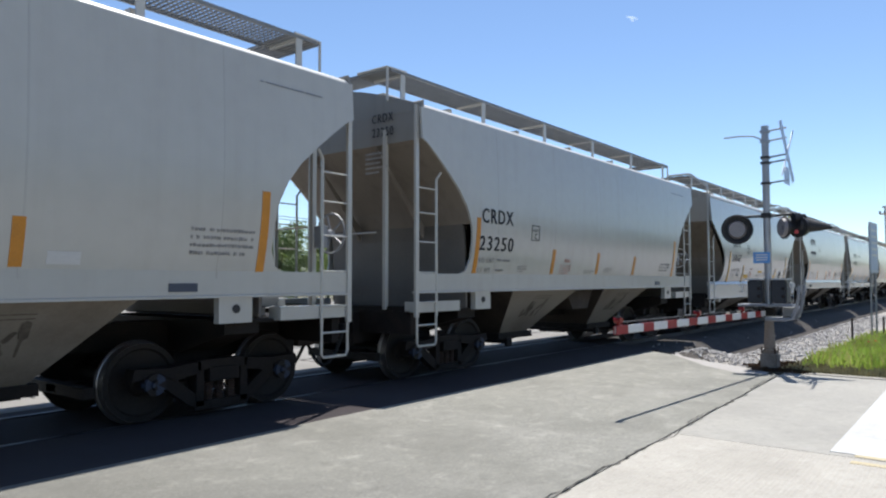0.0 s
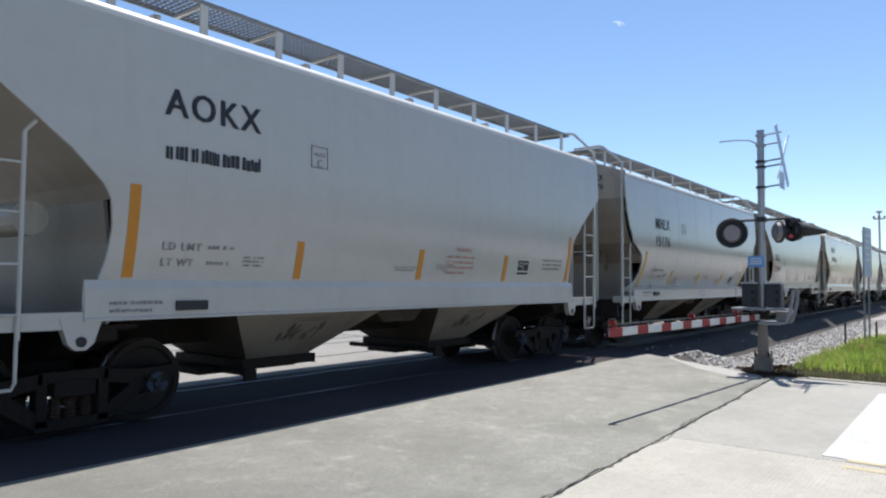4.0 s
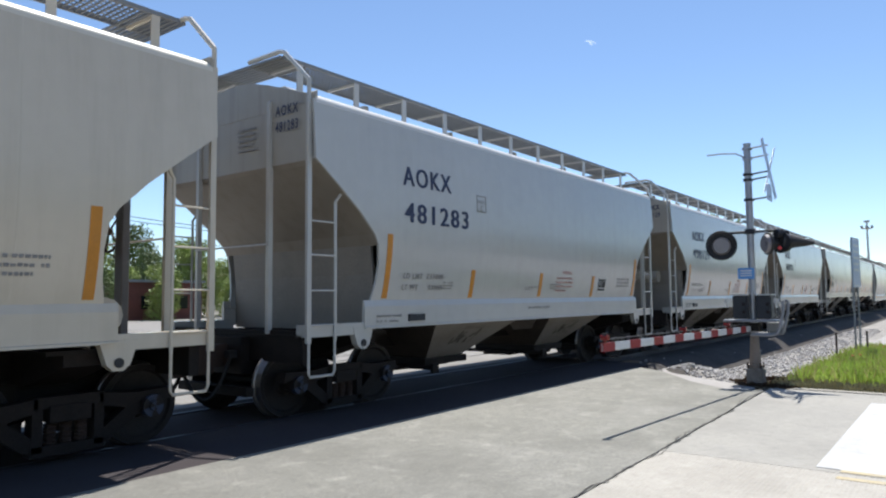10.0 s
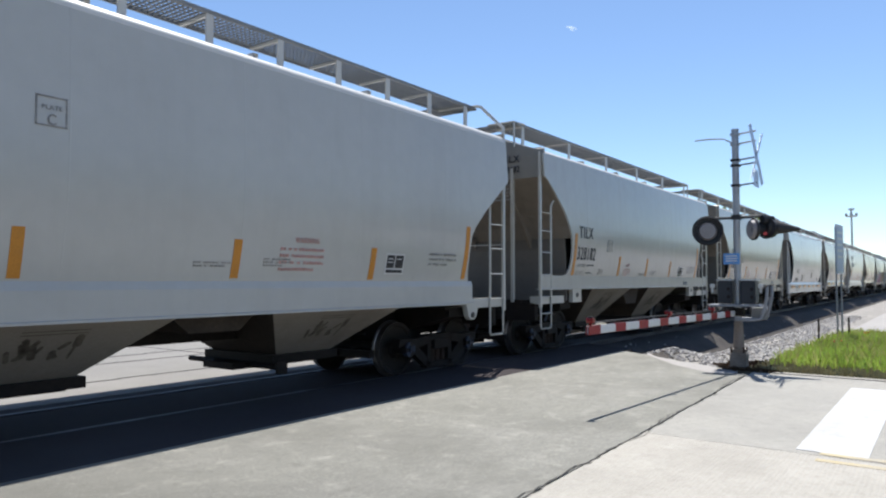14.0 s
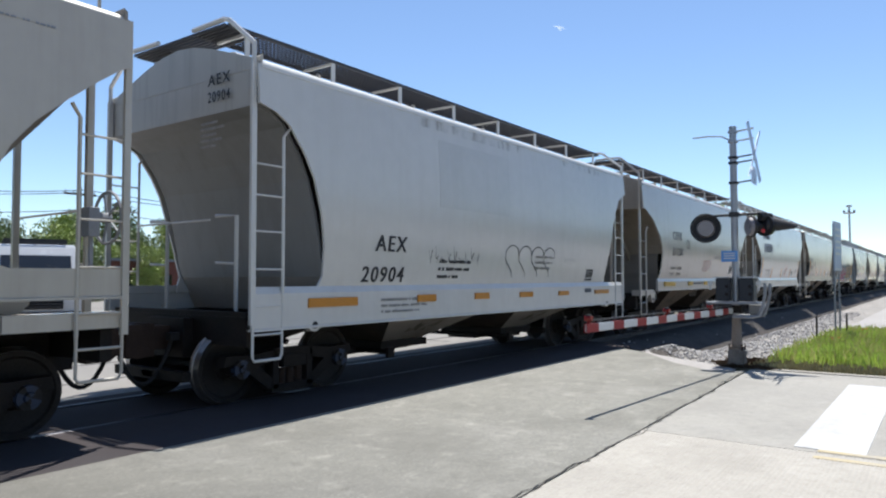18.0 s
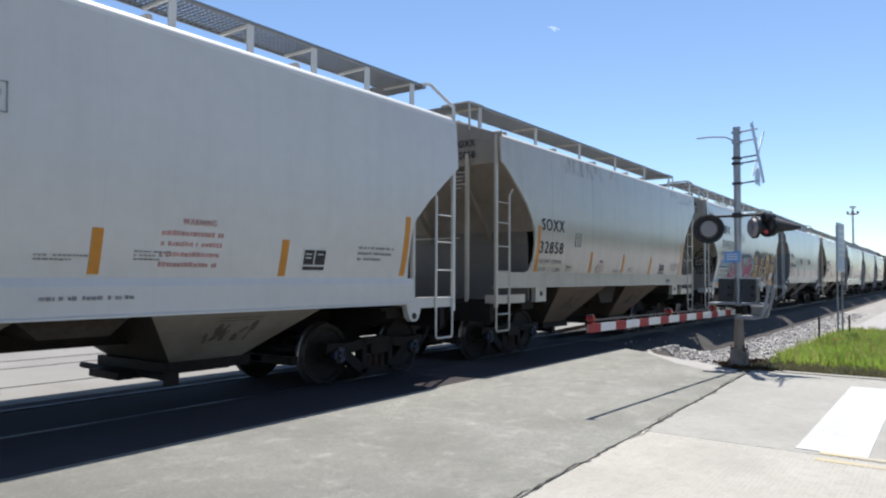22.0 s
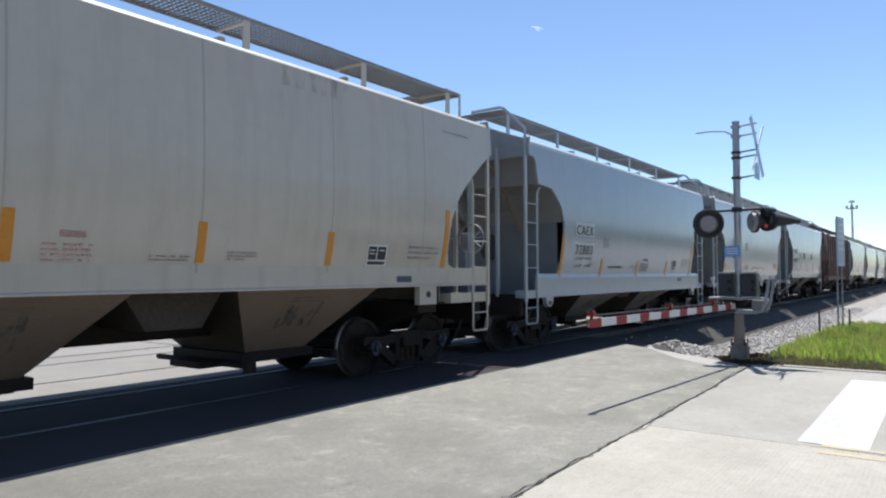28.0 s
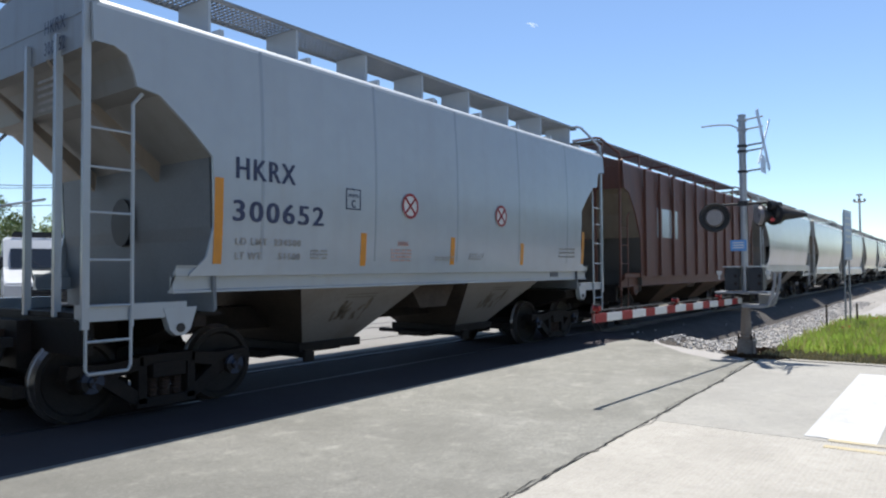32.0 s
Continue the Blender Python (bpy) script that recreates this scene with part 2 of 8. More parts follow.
def loft(bm, pts, x0, x1):
    """A polygon of (y, z) points drawn out from x0 to x1."""
    a = [bm.verts.new((x0, y, z)) for y, z in pts]
    b = [bm.verts.new((x1, y, z)) for y, z in pts]
    bm.faces.new(a[::-1])
    bm.faces.new(b)
    for i in range(len(pts)):
        j = (i + 1) % len(pts)
        bm.faces.new((a[i], a[j], b[j], b[i]))


def rod(bm, a, b, r, n=6, r2=None):
    a, b = Vector(a), Vector(b)
    q = (b - a).to_track_quat("Z", "Y").to_matrix()
    r2 = r if r2 is None else r2
    ra = [bm.verts.new(a + q @ Vector((r * math.cos(2 * math.pi * i / n), r * math.sin(2 * math.pi * i / n), 0))) for i in range(n)]
    rb = [bm.verts.new(b + q @ Vector((r2 * math.cos(2 * math.pi * i / n), r2 * math.sin(2 * math.pi * i / n), 0))) for i in range(n)]
    bm.faces.new(ra[::-1])
    bm.faces.new(rb)
    for i in range(n):
        j = (i + 1) % n
        bm.faces.new((ra[i], ra[j], rb[j], rb[i]))


def pipe(bm, pts, r, n=6):
    """A bent tube through the points, in one piece."""
    pts = [Vector(p) for p in pts]
    rings, q = [], None
    for i, p in enumerate(pts):
        way = (pts[min(i + 1, len(pts) - 1)] - pts[max(i - 1, 0)]).normalized()
        q = way.to_track_quat("Z", "Y").to_matrix() if q is None else (q.col[2].rotation_difference(way).to_matrix() @ q)
        rings.append([bm.verts.new(p + q @ Vector((r * math.cos(2 * math.pi * k / n), r * math.sin(2 * math.pi * k / n), 0))) for k in range(n)])
    for a, b in zip(rings, rings[1:]):
        for k in range(n):
            bm.faces.new((a[k], a[(k + 1) % n], b[(k + 1) % n], b[k]))
    bm.faces.new(rings[0][::-1])
    bm.faces.new(rings[-1])


def frustum(bm, bottom, top):
    """bottom, top: (x0, x1, y0, y1, z)."""
    def ring(c):
        x0, x1, y0, y1, z = c
        return [bm.verts.new(p) for p in ((x0, y0, z), (x1, y0, z), (x1, y1, z), (x0, y1, z))]
    a, b = ring(bottom), ring(top)
    bm.faces.new(a[::-1])
    bm.faces.new(b)
    for i in range(4):
        j = (i + 1) % 4
        bm.faces.new((a[i], a[j], b[j], b[i]))


def bevel(bm, w=0.01, seg=1):
    bmesh.ops.bevel(bm, geom=list(bm.edges), offset=w, segments=seg, affect="EDGES", clamp_overlap=True)


def made(build, smooth=False):
    """A mesh from a function that fills a bmesh."""
    bm = bmesh.new()
    build(bm)
    bmesh.ops.recalc_face_normals(bm, faces=list(bm.faces))
    me = bpy.data.meshes.new("mesh")
    bm.to_mesh(me)
    bm.free()
    if smooth:
        for p in me.polygons:
            p.use_smooth = True
        me.set_sharp_from_angle(angle=radians(32))
    return me


STORE = {}


def shared(key, build, smooth=False):
    if key not in STORE:
        STORE[key] = made(build, smooth)
    return STORE[key]


def part(name, me, material, parent, label="", at=None):
    """One mesh object under a thing or a part; the material sits on the object, so alike parts share a mesh."""
    ob = new(name, me)
    ob.parent = parent
    if not me.materials:
        me.materials.append(material)
    ob.material_slots[0].link = "OBJECT"
    ob.material_slots[0].material = material
    if at is not None:
        ob.location = at
    if label:
        tagged(ob, label)
    return ob


def thing(name, label, category, at=(0, 0, 0), group="", kind=""):
    ob = new(name)
    ob.location = at
    return tagged(ob, label, category, group, kind)


def solo(name, build, material, label, category="", kind="", group="", at=(0, 0, 0), smooth=False):
    me = made(build, smooth)
    me.materials.append(material)
    ob = new(name, me)
    ob.location = at
    return tagged(ob, label, category, group, kind)


def lettering(text):
    """A flat mesh of a word in the built-in font, 1 high, and its width."""
    key = ("text", text)
    if key not in STORE:
        cu = bpy.data.curves.new("word", "FONT")
        cu.body, cu.size, cu.offset, cu.resolution_u, cu.space_character = text, 1.0, 0.006, 3, 1.2
        tmp = new("word", cu)
        dg = bpy.context.evaluated_depsgraph_get()
        me = bpy.data.meshes.new_from_object(tmp.evaluated_get(dg))
        bpy.data.objects.remove(tmp)
        # three passes side by side give the bold stencil weight
        bm, bold = bmesh.new(), bmesh.new()
        bm.from_mesh(me)
        for k, dx in enumerate((-.022, 0.0, .022)):
            twin = {v: bold.verts.new((v.co.x + dx, v.co.y, k * .0012)) for v in bm.verts}
            for f in bm.faces:
                bold.faces.new([twin[v] for v in f.verts])
        bold.to_mesh(me)
        bm.free()
        bold.free()
        xs = [v.co.x for v in me.vertices]
        ys = [v.co.y for v in me.vertices]
        x0, x1, y0, y1 = min(xs), max(xs), min(ys), max(ys)
        for v in me.vertices:
            v.co = ((v.co.x - x0) / (x1 - x0), -v.co.z, (v.co.y - y0) / (y1 - y0))
        STORE[key] = me
    return STORE[key]


# ---------------------------------------------------------------- ground
TRACK_Y = 8.33


def ground_mat(name, col, rough=0.9, var=0.15, scale=0.7, fine=90, bump=0.5, second=None, amount=0.5, grooves=False, cracks=False, speckle=None):
    m = mat(name, col, rough, 0, var, scale, bump, fine, second, amount, spec=0.25)
    nt = m.node_tree
    n, ln = nt.nodes, nt.links
    b = n["Principled BSDF"]
    tc = n["Texture Coordinate"]
    if grooves:
        wv = n.new("ShaderNodeTexWave")
        wv.bands_direction = "Y"
        wv.inputs["Scale"].default_value, wv.inputs["Distortion"].default_value, wv.inputs["Detail"].default_value = 8.0, 3.0, 4
        ln.new(tc.outputs["Object"], wv.inputs["Vector"])
        bp = n.new("ShaderNodeBump")
        bp.inputs["Strength"].default_value, bp.inputs["Distance"].default_value = 0.5, 0.006
        ln.new(wv.outputs[1], bp.inputs["Height"])
        ln.new(n["Bump"].outputs[0], bp.inputs["Normal"])
        ln.new(bp.outputs[0], b.inputs["Normal"])
    if cracks:
        vo = n.new("ShaderNodeTexVoronoi")
        vo.feature = "DISTANCE_TO_EDGE"
        vo.inputs["Scale"].default_value = 0.45
        nz = n.new("ShaderNodeTexNoise")
        nz.inputs["Scale"].default_value, nz.inputs["Detail"].default_value = 2.5, 6
        vm = n.new("ShaderNodeVectorMath")
        vm.operation = "MULTIPLY_ADD"
        vm.inputs[1].default_value = (0.5, 0.5, 0.5)
        ln.new(tc.outputs["Object"], nz.inputs["Vector"])
        ln.new(nz.outputs[1], vm.inputs[0])
        ln.new(tc.outputs["Object"], vm.inputs[2])
        ln.new(vm.outputs[0], vo.inputs["Vector"])
        r = n.new("ShaderNodeMapRange")
        r.inputs[1].default_value, r.inputs[2].default_value, r.inputs[3].default_value, r.inputs[4].default_value = 0.001, 0.006, 0.30, 0.0
        ln.new(vo.outputs[0], r.inputs[0])
        old = b.inputs["Base Color"].links[0].from_socket
        mx = n.new("ShaderNodeMix")
        mx.data_type = "RGBA"
        ln.new(r.outputs[0], mx.inputs[0])
        ln.new(old, mx.inputs[6])
        mx.inputs[7].default_value = (0.12, 0.115, 0.11, 1)
        ln.new(mx.outputs[2], b.inputs["Base Color"])
    if speckle:
        # pale and dark aggregate, and a worn veil at half-metre size
        old = b.inputs["Base Color"].links[0].from_socket
        for sc, lo, hi, colour, most in ((30.0, 0.50, 0.68, speckle[0], 0.5), (44.0, 0.52, 0.68, speckle[1], 0.5), (3.4, 0.54, 0.72, speckle[0], 0.55), (0.6, 0.47, 0.62, speckle[1], 0.38), (9.0, 0.50, 0.70, speckle[1], 0.4)):
            tx = n.new("ShaderNodeTexNoise")
            tx.inputs["Scale"].default_value, tx.inputs["Detail"].default_value, tx.inputs["Roughness"].default_value = sc, 5, 0.65
            mp = n.new("ShaderNodeMapping")
            mp.inputs["Location"].default_value = (sc, 2 * sc, 0)
            ln.new(tc.outputs["Object"], mp.inputs["Vector"])
            ln.new(mp.outputs[0], tx.inputs["Vector"])
            r = n.new("ShaderNodeMapRange")
            r.inputs[1].default_value, r.inputs[2].default_value, r.inputs[4].default_value = lo, hi, most
            ln.new(tx.outputs[0], r.inputs[0])
            mx = n.new("ShaderNodeMix")
            mx.data_type = "RGBA"
            ln.new(r.outputs[0], mx.inputs[0])
            ln.new(old, mx.inputs[6])
            mx.inputs[7].default_value = (*colour, 1)
            old = mx.outputs[2]
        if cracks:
            # Brightness falling towards low x is put into the colour, with a wavy edge.
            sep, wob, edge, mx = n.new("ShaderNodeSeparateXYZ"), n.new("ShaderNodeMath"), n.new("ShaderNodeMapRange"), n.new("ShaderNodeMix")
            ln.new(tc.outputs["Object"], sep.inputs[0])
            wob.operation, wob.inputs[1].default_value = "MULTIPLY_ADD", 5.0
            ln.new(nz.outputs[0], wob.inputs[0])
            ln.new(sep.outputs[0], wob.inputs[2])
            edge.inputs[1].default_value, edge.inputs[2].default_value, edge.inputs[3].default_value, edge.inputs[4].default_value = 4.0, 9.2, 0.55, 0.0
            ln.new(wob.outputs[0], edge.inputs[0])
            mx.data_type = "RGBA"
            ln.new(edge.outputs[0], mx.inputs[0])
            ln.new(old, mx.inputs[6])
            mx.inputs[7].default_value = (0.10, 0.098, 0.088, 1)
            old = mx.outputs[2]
        ln.new(old, b.inputs["Base Color"])
    return m


SOIL = ground_mat("dry_soil_and_gravel", (0.27, 0.25, 0.215), scale=0.3, fine=12, second=(0.20, 0.19, 0.12), amount=0.6)
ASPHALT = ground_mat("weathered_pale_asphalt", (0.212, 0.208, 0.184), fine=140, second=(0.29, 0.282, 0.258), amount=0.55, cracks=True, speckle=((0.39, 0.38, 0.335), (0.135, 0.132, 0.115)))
# dark, faintly reddish colour that includes the shade under the train
ASPHALT_SHADED = ground_mat("dark_shaded_crossing_asphalt", (0.054, 0.047, 0.049), fine=120, second=(0.066, 0.064, 0.066), amount=0.5)
CONCRETE = ground_mat("pale_grooved_road_concrete", (0.37, 0.35, 0.31), var=0.08, fine=110, bump=0.3, second=(0.28, 0.262, 0.232), amount=0.5, grooves=True, speckle=((0.43, 0.41, 0.37), (0.25, 0.235, 0.205)))
CONCRETE_DARK = ground_mat("grey_road_concrete", (0.315, 0.303, 0.272), var=0.08, fine=110, bump=0.3, second=(0.25, 0.243, 0.225), amount=0.5, speckle=((0.36, 0.35, 0.325), (0.20, 0.195, 0.18)))
FARROAD = ground_mat("sunlit_road_concrete", (0.33, 0.315, 0.30), var=0.1, fine=60, second=(0.26, 0.25, 0.235), amount=0.5)
YARD = ground_mat("worn_far_road_concrete", (0.225, 0.215, 0.20), var=0.12, fine=60, second=(0.17, 0.163, 0.15), amount=0.6)
STONE = mat("crushed_pale_ballast", (0.42, 0.40, 0.38), 0.9, 0, 0.35, 3, 0.3, 30, (0.18, 0.155, 0.135), 0.5)
# ballast coloured near black to carry the train's shadow as well as dirt
BED = ground_mat("ballast_bed", (0.06, 0.054, 0.05), var=0.35, scale=2, fine=22, bump=1.0, second=(0.03, 0.027, 0.025), amount=0.6)
ASPHALT_SHADED.node_tree.nodes["Principled BSDF"].inputs["Specular IOR Level"].default_value = 0.08
ROADWHITE = ground_mat("worn_white_road_paint", (0.47, 0.47, 0.465), 0.7, 0.07, 3, 60, 0.3, (0.34, 0.33, 0.31), 0.7, speckle=((0.55, 0.55, 0.54), (0.33, 0.325, 0.31)))
ROADYELLOW = mat("worn_yellow_road_paint", (0.43, 0.36, 0.22), 0.7, 0, 0.1, 5, 0.2, 60, (0.33, 0.31, 0.27), 1.0)
TAR = mat("dark_crack_filler", (0.035, 0.033, 0.03), 0.85, 0, 0.3, 6, 0.4)
KERB = ground_mat("kerb_concrete", (0.29, 0.275, 0.245), fine=60, second=(0.19, 0.17, 0.135), amount=0.5)
BANK = ground_mat("pale_gravel_bank", (0.27, 0.255, 0.235), var=0.35, scale=2, fine=22, bump=1.0, second=(0.17, 0.15, 0.13), amount=0.6)
TIE = mat("weathered_timber_tie", (0.10, 0.08, 0.065), 0.85, 0, 0.3, 3, 0.4, 30)


def slab(pts, z0, z1):
    """A flat polygon of (x, y) points with thickness."""
    def build(bm):
        a = [bm.verts.new((x, y, z0)) for x, y in pts]
        b = [bm.verts.new((x, y, z1)) for x, y in pts]
        bm.faces.new(a[::-1])
        bm.faces.new(b)
        for i in range(len(pts)):
            j = (i + 1) % len(pts)
            bm.faces.new((a[i], a[j], b[j], b[i]))
    return build


solo("ground", lambda bm: loft(bm, [(-2500, -1.2), (2500, -1.2), (2500, -.3), (13.2, -.3), (12.7, -.85), (3.4, -.85), (2.9, -.3), (-2500, -.3)], -2500, 2500), SOIL, "dry pale soil and gravel reaching the horizon", "ground", "structure")
EDGE = 2.56, 2.82        # y of the joint between concrete and asphalt, at x = 4 and x = 13
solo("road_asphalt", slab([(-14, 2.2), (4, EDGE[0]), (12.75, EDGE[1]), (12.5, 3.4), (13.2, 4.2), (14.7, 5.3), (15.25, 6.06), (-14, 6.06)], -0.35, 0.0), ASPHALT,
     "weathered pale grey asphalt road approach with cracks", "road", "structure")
solo("road_edge", slab([(12.5, 3.42), (13.2, 4.22), (14.7, 5.32), (15.1, 5.4), (14.05, 4.45), (13.6, 3.75), (13.0, 3.05), (12.62, 3.05)], -.35, -.006), FARROAD, "pale crumbling concrete edge beside the gravel", "road edge", "structure")
solo("road_concrete", slab([(-14, -40), (7.16, -40), (7.16, EDGE[0] + .07), (4, EDGE[0] - .02), (-14, 2.18)], -0.35, 0.004), CONCRETE, "pale grooved concrete road slab", "road", "structure")
solo("road_lane", slab([(7.18, -40), (13.0, -40), (13.0, EDGE[1] - .02), (7.18, EDGE[0] + .07)], -0.35, 0.002), CONCRETE_DARK, "grey concrete road lane before the crossing", "road", "structure")
# same asphalt as the road, coloured dark for the train's shade
solo("crossing_apron", slab([(-14, 6.06), (15.8, 6.06), (16.6, 7.53), (-14, 7.53)], -0.35, -0.004), ASPHALT_SHADED, "asphalt strip along the rail, train's shade in its colour", "road", "structure")
solo("crossing_panel", slab([(-14, 7.68), (16.5, 7.68), (16.5, 8.98), (-14, 8.98)], -0.35, -0.012), ASPHALT_SHADED, "dark asphalt crossing panel between the rails", "road", "structure")
solo("crossing_apron_far", slab([(-14, 9.13), (16.5, 9.13), (16.4, 9.42), (-14, 9.42)], -0.35, -0.004), ASPHALT_SHADED, "dark asphalt strip beyond the track", "road", "structure")
solo("road_far", slab([(-60, 9.42), (16.4, 9.42), (24, 10.4), (45, 58), (-60, 58)], -0.35, 0.0), YARD, "sunlit pale concrete road and yard beyond the track", "road", "structure")


def joints(bm):
    """Slab joints and tar lines on the far road."""
    rnd = random.Random(4)
    for k in range(9):
        y = 11.2 + 1.6 * k + rnd.uniform(-.2, .2)
        x = -30.0
        while x < 24:
            box(bm, x, x + 2.4, y - .03, y + .03, 0.0, 0.006)
            y += rnd.uniform(-.06, .06)
            x += 2.4
    for k in range(9):
        x = -22 + 5.2 * k
        box(bm, x - .02, x + .02, 10.3, 40, 0.0, 0.005)


solo("road_joint", joints, TAR, "dark filled joints in the far concrete road", "road joint", "structure")


def crack_line(bm):
    """The broken joint between asphalt and concrete: a thin crooked line with side loops that leave it and come back."""
    rnd = random.Random(7)

    def ribbon(pts, wide):
        last = None
        for k, (px, py) in enumerate(pts):
            w = wide * rnd.uniform(.45, 1.2)
            now = [bm.verts.new((px, py - w, .0075)), bm.verts.new((px, py + w, .0075))]
            if last:
                bm.faces.new((last[0], now[0], now[1], last[1]))
            last = now
    main, x, drift = [], -4.0, 0.0
    while x < 13.2:
        drift = drift * .8 + rnd.uniform(-.02, .02)
        main.append((x, EDGE[0] + (x - 4) / 9 * (EDGE[1] - EDGE[0]) + drift))
        x += rnd.uniform(.04, .09)
    ribbon(main, .0085)
    k = 6
    while k < len(main) - 16:
        n = rnd.randint(8, 22)
        side = rnd.choice((1, 1, -1)) * rnd.uniform(.02, .065)
        loop = [(px + rnd.uniform(-.015, .015), py + side * max(0.0, math.sin(math.pi * q / n)) ** .6 + (rnd.uniform(-.012, .012) if 0 < q < n else 0)) for q, (px, py) in enumerate(main[k:k + n + 1])]
        ribbon(loop, .006)
        k += n + rnd.randint(0, 9)


solo("road_crack", crack_line, TAR, "crooked dark crack between asphalt and concrete", "crack", "structure")
solo("stop_line", slab([(7.3, .62), (11.95, .62), (11.95, 1.21), (7.3, 1.21)], 0.0, 0.008), ROADWHITE, "worn white stop line painted across the lane", "road marking", "structure")
for x in (6.98, 7.26):
    solo("centre_line", slab([(x - .05, -12), (x + .05, -12), (x + .05, 1.0), (x - .05, 1.0)], 0.0, 0.0075), ROADYELLOW, "faded yellow road centre line", "road marking", "structure")
solo("kerb", slab([(13.02, -40), (13.22, -40), (13.22, 2.35), (13.02, 2.5)], -0.35, 0.014), KERB, "low worn concrete kerb beside the grass", "kerb", "structure")


def eased(a, b, x):
    q = max(0.0, min(1.0, (x - a) / (b - a)))
    return q * q * (3 - 2 * q)


def bed_height(x, y):
    """Level crown under the track, a ditch beside it, and a pale heap against the road."""
    d = abs(y - TRACK_Y)
    open_ditch = eased(15.2, 17.5, x)
    z = -.12 - open_ditch * (.3 * eased(1.75, 3.1, d) if y > TRACK_Y else .52 * eased(1.75, 2.8, d) - .60 * eased(3.4, 4.15, d))
    heap = .26 * math.exp(-((x - 14.9) / .75) ** 2 - ((y - 4.75 - (x - 14.9) * .45) / .55) ** 2) + .12 * math.exp(-((x - 15.6) / 1.0) ** 2 - ((y - 3.9) / .5) ** 2)
    return z + heap + noise.noise((x * 1.3, y * 1.3, 0)) * .03


def bed(bm, rows=range(7, 35)):
    for x0, x1, nx in ((12.6, 26, 54), (26, 700, 60)):
        ys = [2.6 + i * .28 for i in range(36)]
        xs = [x0 + (x1 - x0) * (i / nx) ** (1 if x0 < 20 else 2) for i in range(nx + 1)]
        g = [[bm.verts.new((x, y, bed_height(x, y))) for y in ys] for x in xs]
        for i in range(nx):
            for j in rows:
                bm.faces.new((g[i][j], g[i + 1][j], g[i + 1][j + 1], g[i][j + 1]))


solo("gravel_bank", lambda bm: bed(bm, range(7)), BANK, "pale gravel bank between the ditch and the path", "gravel", "structure", smooth=True)
solo("ballast_bed", bed, BED, "fouled crushed-stone ballast bed, train's shade in its colour", "ballast", "structure", smooth=True)
solo("ballast_bed_behind", slab([(-700, 3.0), (-14, 3.0), (-14, 13), (-700, 13)], -.9, -.12), BED, "grey ballast bed running on behind", "ballast", "structure")


def stones(bm):
    rnd = random.Random(5)
    base = [Vector(v) for v in ((1, 0, 0), (-1, 0, 0), (0, 1, 0), (0, -1, 0), (0, 0, 1), (0, 0, -1))]
    tri = ((0, 2, 4), (2, 1, 4), (1, 3, 4), (3, 0, 4), (2, 0, 5), (1, 2, 5), (3, 1, 5), (0, 3, 5))
    for k in range(9000):
        x = 13.2 + 24 * rnd.random() ** 1.7
        y = rnd.uniform(2.9, 6.9)
        if x < 16.2 and y > 3.9 + max(0, x - 13.5) * .9:
            continue
        if y < 2.95 + rnd.random() * .35 or (x > 16 and y > 4.45 + rnd.random() * .25 and rnd.random() < .985):
            continue
        z = bed_height(x, y) + .01
        r = rnd.uniform(.022, .055)
        q = Euler((rnd.uniform(0, 3), rnd.uniform(0, 3), rnd.uniform(0, 3))).to_matrix()
        v = [bm.verts.new(Vector((x, y, z)) + q @ (b * r * rnd.uniform(.6, 1.2))) for b in base]
        for t in tri:
            bm.faces.new([v[i] for i in t])


solo("ballast_stones", stones, STONE, "loose crushed grey ballast stones beside the crossing", "ballast", "stuff")


def rail_profile(bm, x0, x1):
    loft(bm, [(-.036, -.035), (-.036, -.006), (-.028, 0.0), (.028, 0.0), (.036, -.006), (.036, -.035), (.012, -.05), (.010, -.14), (.07, -.16), (.07, -.18), (-.07, -.18), (-.07, -.16), (-.010, -.14), (-.012, -.05)], x0, x1)


for s in (-1, 1):
    solo("rail", lambda bm: rail_profile(bm, -700, 1200), RAILTOP, "steel rail with a bright worn head", "rail", "structure", at=(0, TRACK_Y + s * .7525, 0))
tie_mesh = None
for k in range(110):
    ob = new("railway_tie", tie_mesh or made(lambda bm: box(bm, -.115, .115, -1.3, 1.3, -.32, -.135)))
    if tie_mesh is None:
        tie_mesh = ob.data
        tie_mesh.materials.append(TIE)
    ob.location = (16.9 + k * .52, TRACK_Y, 0)
    tagged(ob, "weathered timber railway tie set in ballast", "railway tie", "track ties", "structure")

def leafy(m, share=0.45):
    """Lets part of the light through a thin leaf or blade."""
    nt = m.node_tree
    b, tl, mx = nt.nodes["Principled BSDF"], nt.nodes.new("ShaderNodeBsdfTranslucent"), nt.nodes.new("ShaderNodeMixShader")
    nt.links.new(b.inputs["Base Color"].links[0].from_socket, tl.inputs[0])
    mx.inputs[0].default_value = share
    nt.links.new(b.outputs[0], mx.inputs[1])
    nt.links.new(tl.outputs[0], mx.inputs[2])
    nt.links.new(mx.outputs[0], nt.nodes["Material Output"].inputs["Surface"])
    return m


# grass verge with poppies
GRASS = leafy(mat("fresh_green_grass", (0.38, 0.50, 0.10), 0.55, 0, 0.35, 1.2, 0, 20, (0.36, 0.40, 0.12), 0.4))
DRYGRASS = mat("dry_grass_and_litter", (0.38, 0.34, 0.18), 0.85, 0, 0.3, 3, 0.2, 20, (0.10, 0.08, 0.05), 0.5)
VERGE = [(13.22, -30), (13.22, 2.3), (13.03, 2.75), (13.1, 3.02), (13.6, 3.55), (14.3, 3.1), (16, 2.85), (20, 2.85), (23.3, 2.65), (23.3, -30)]
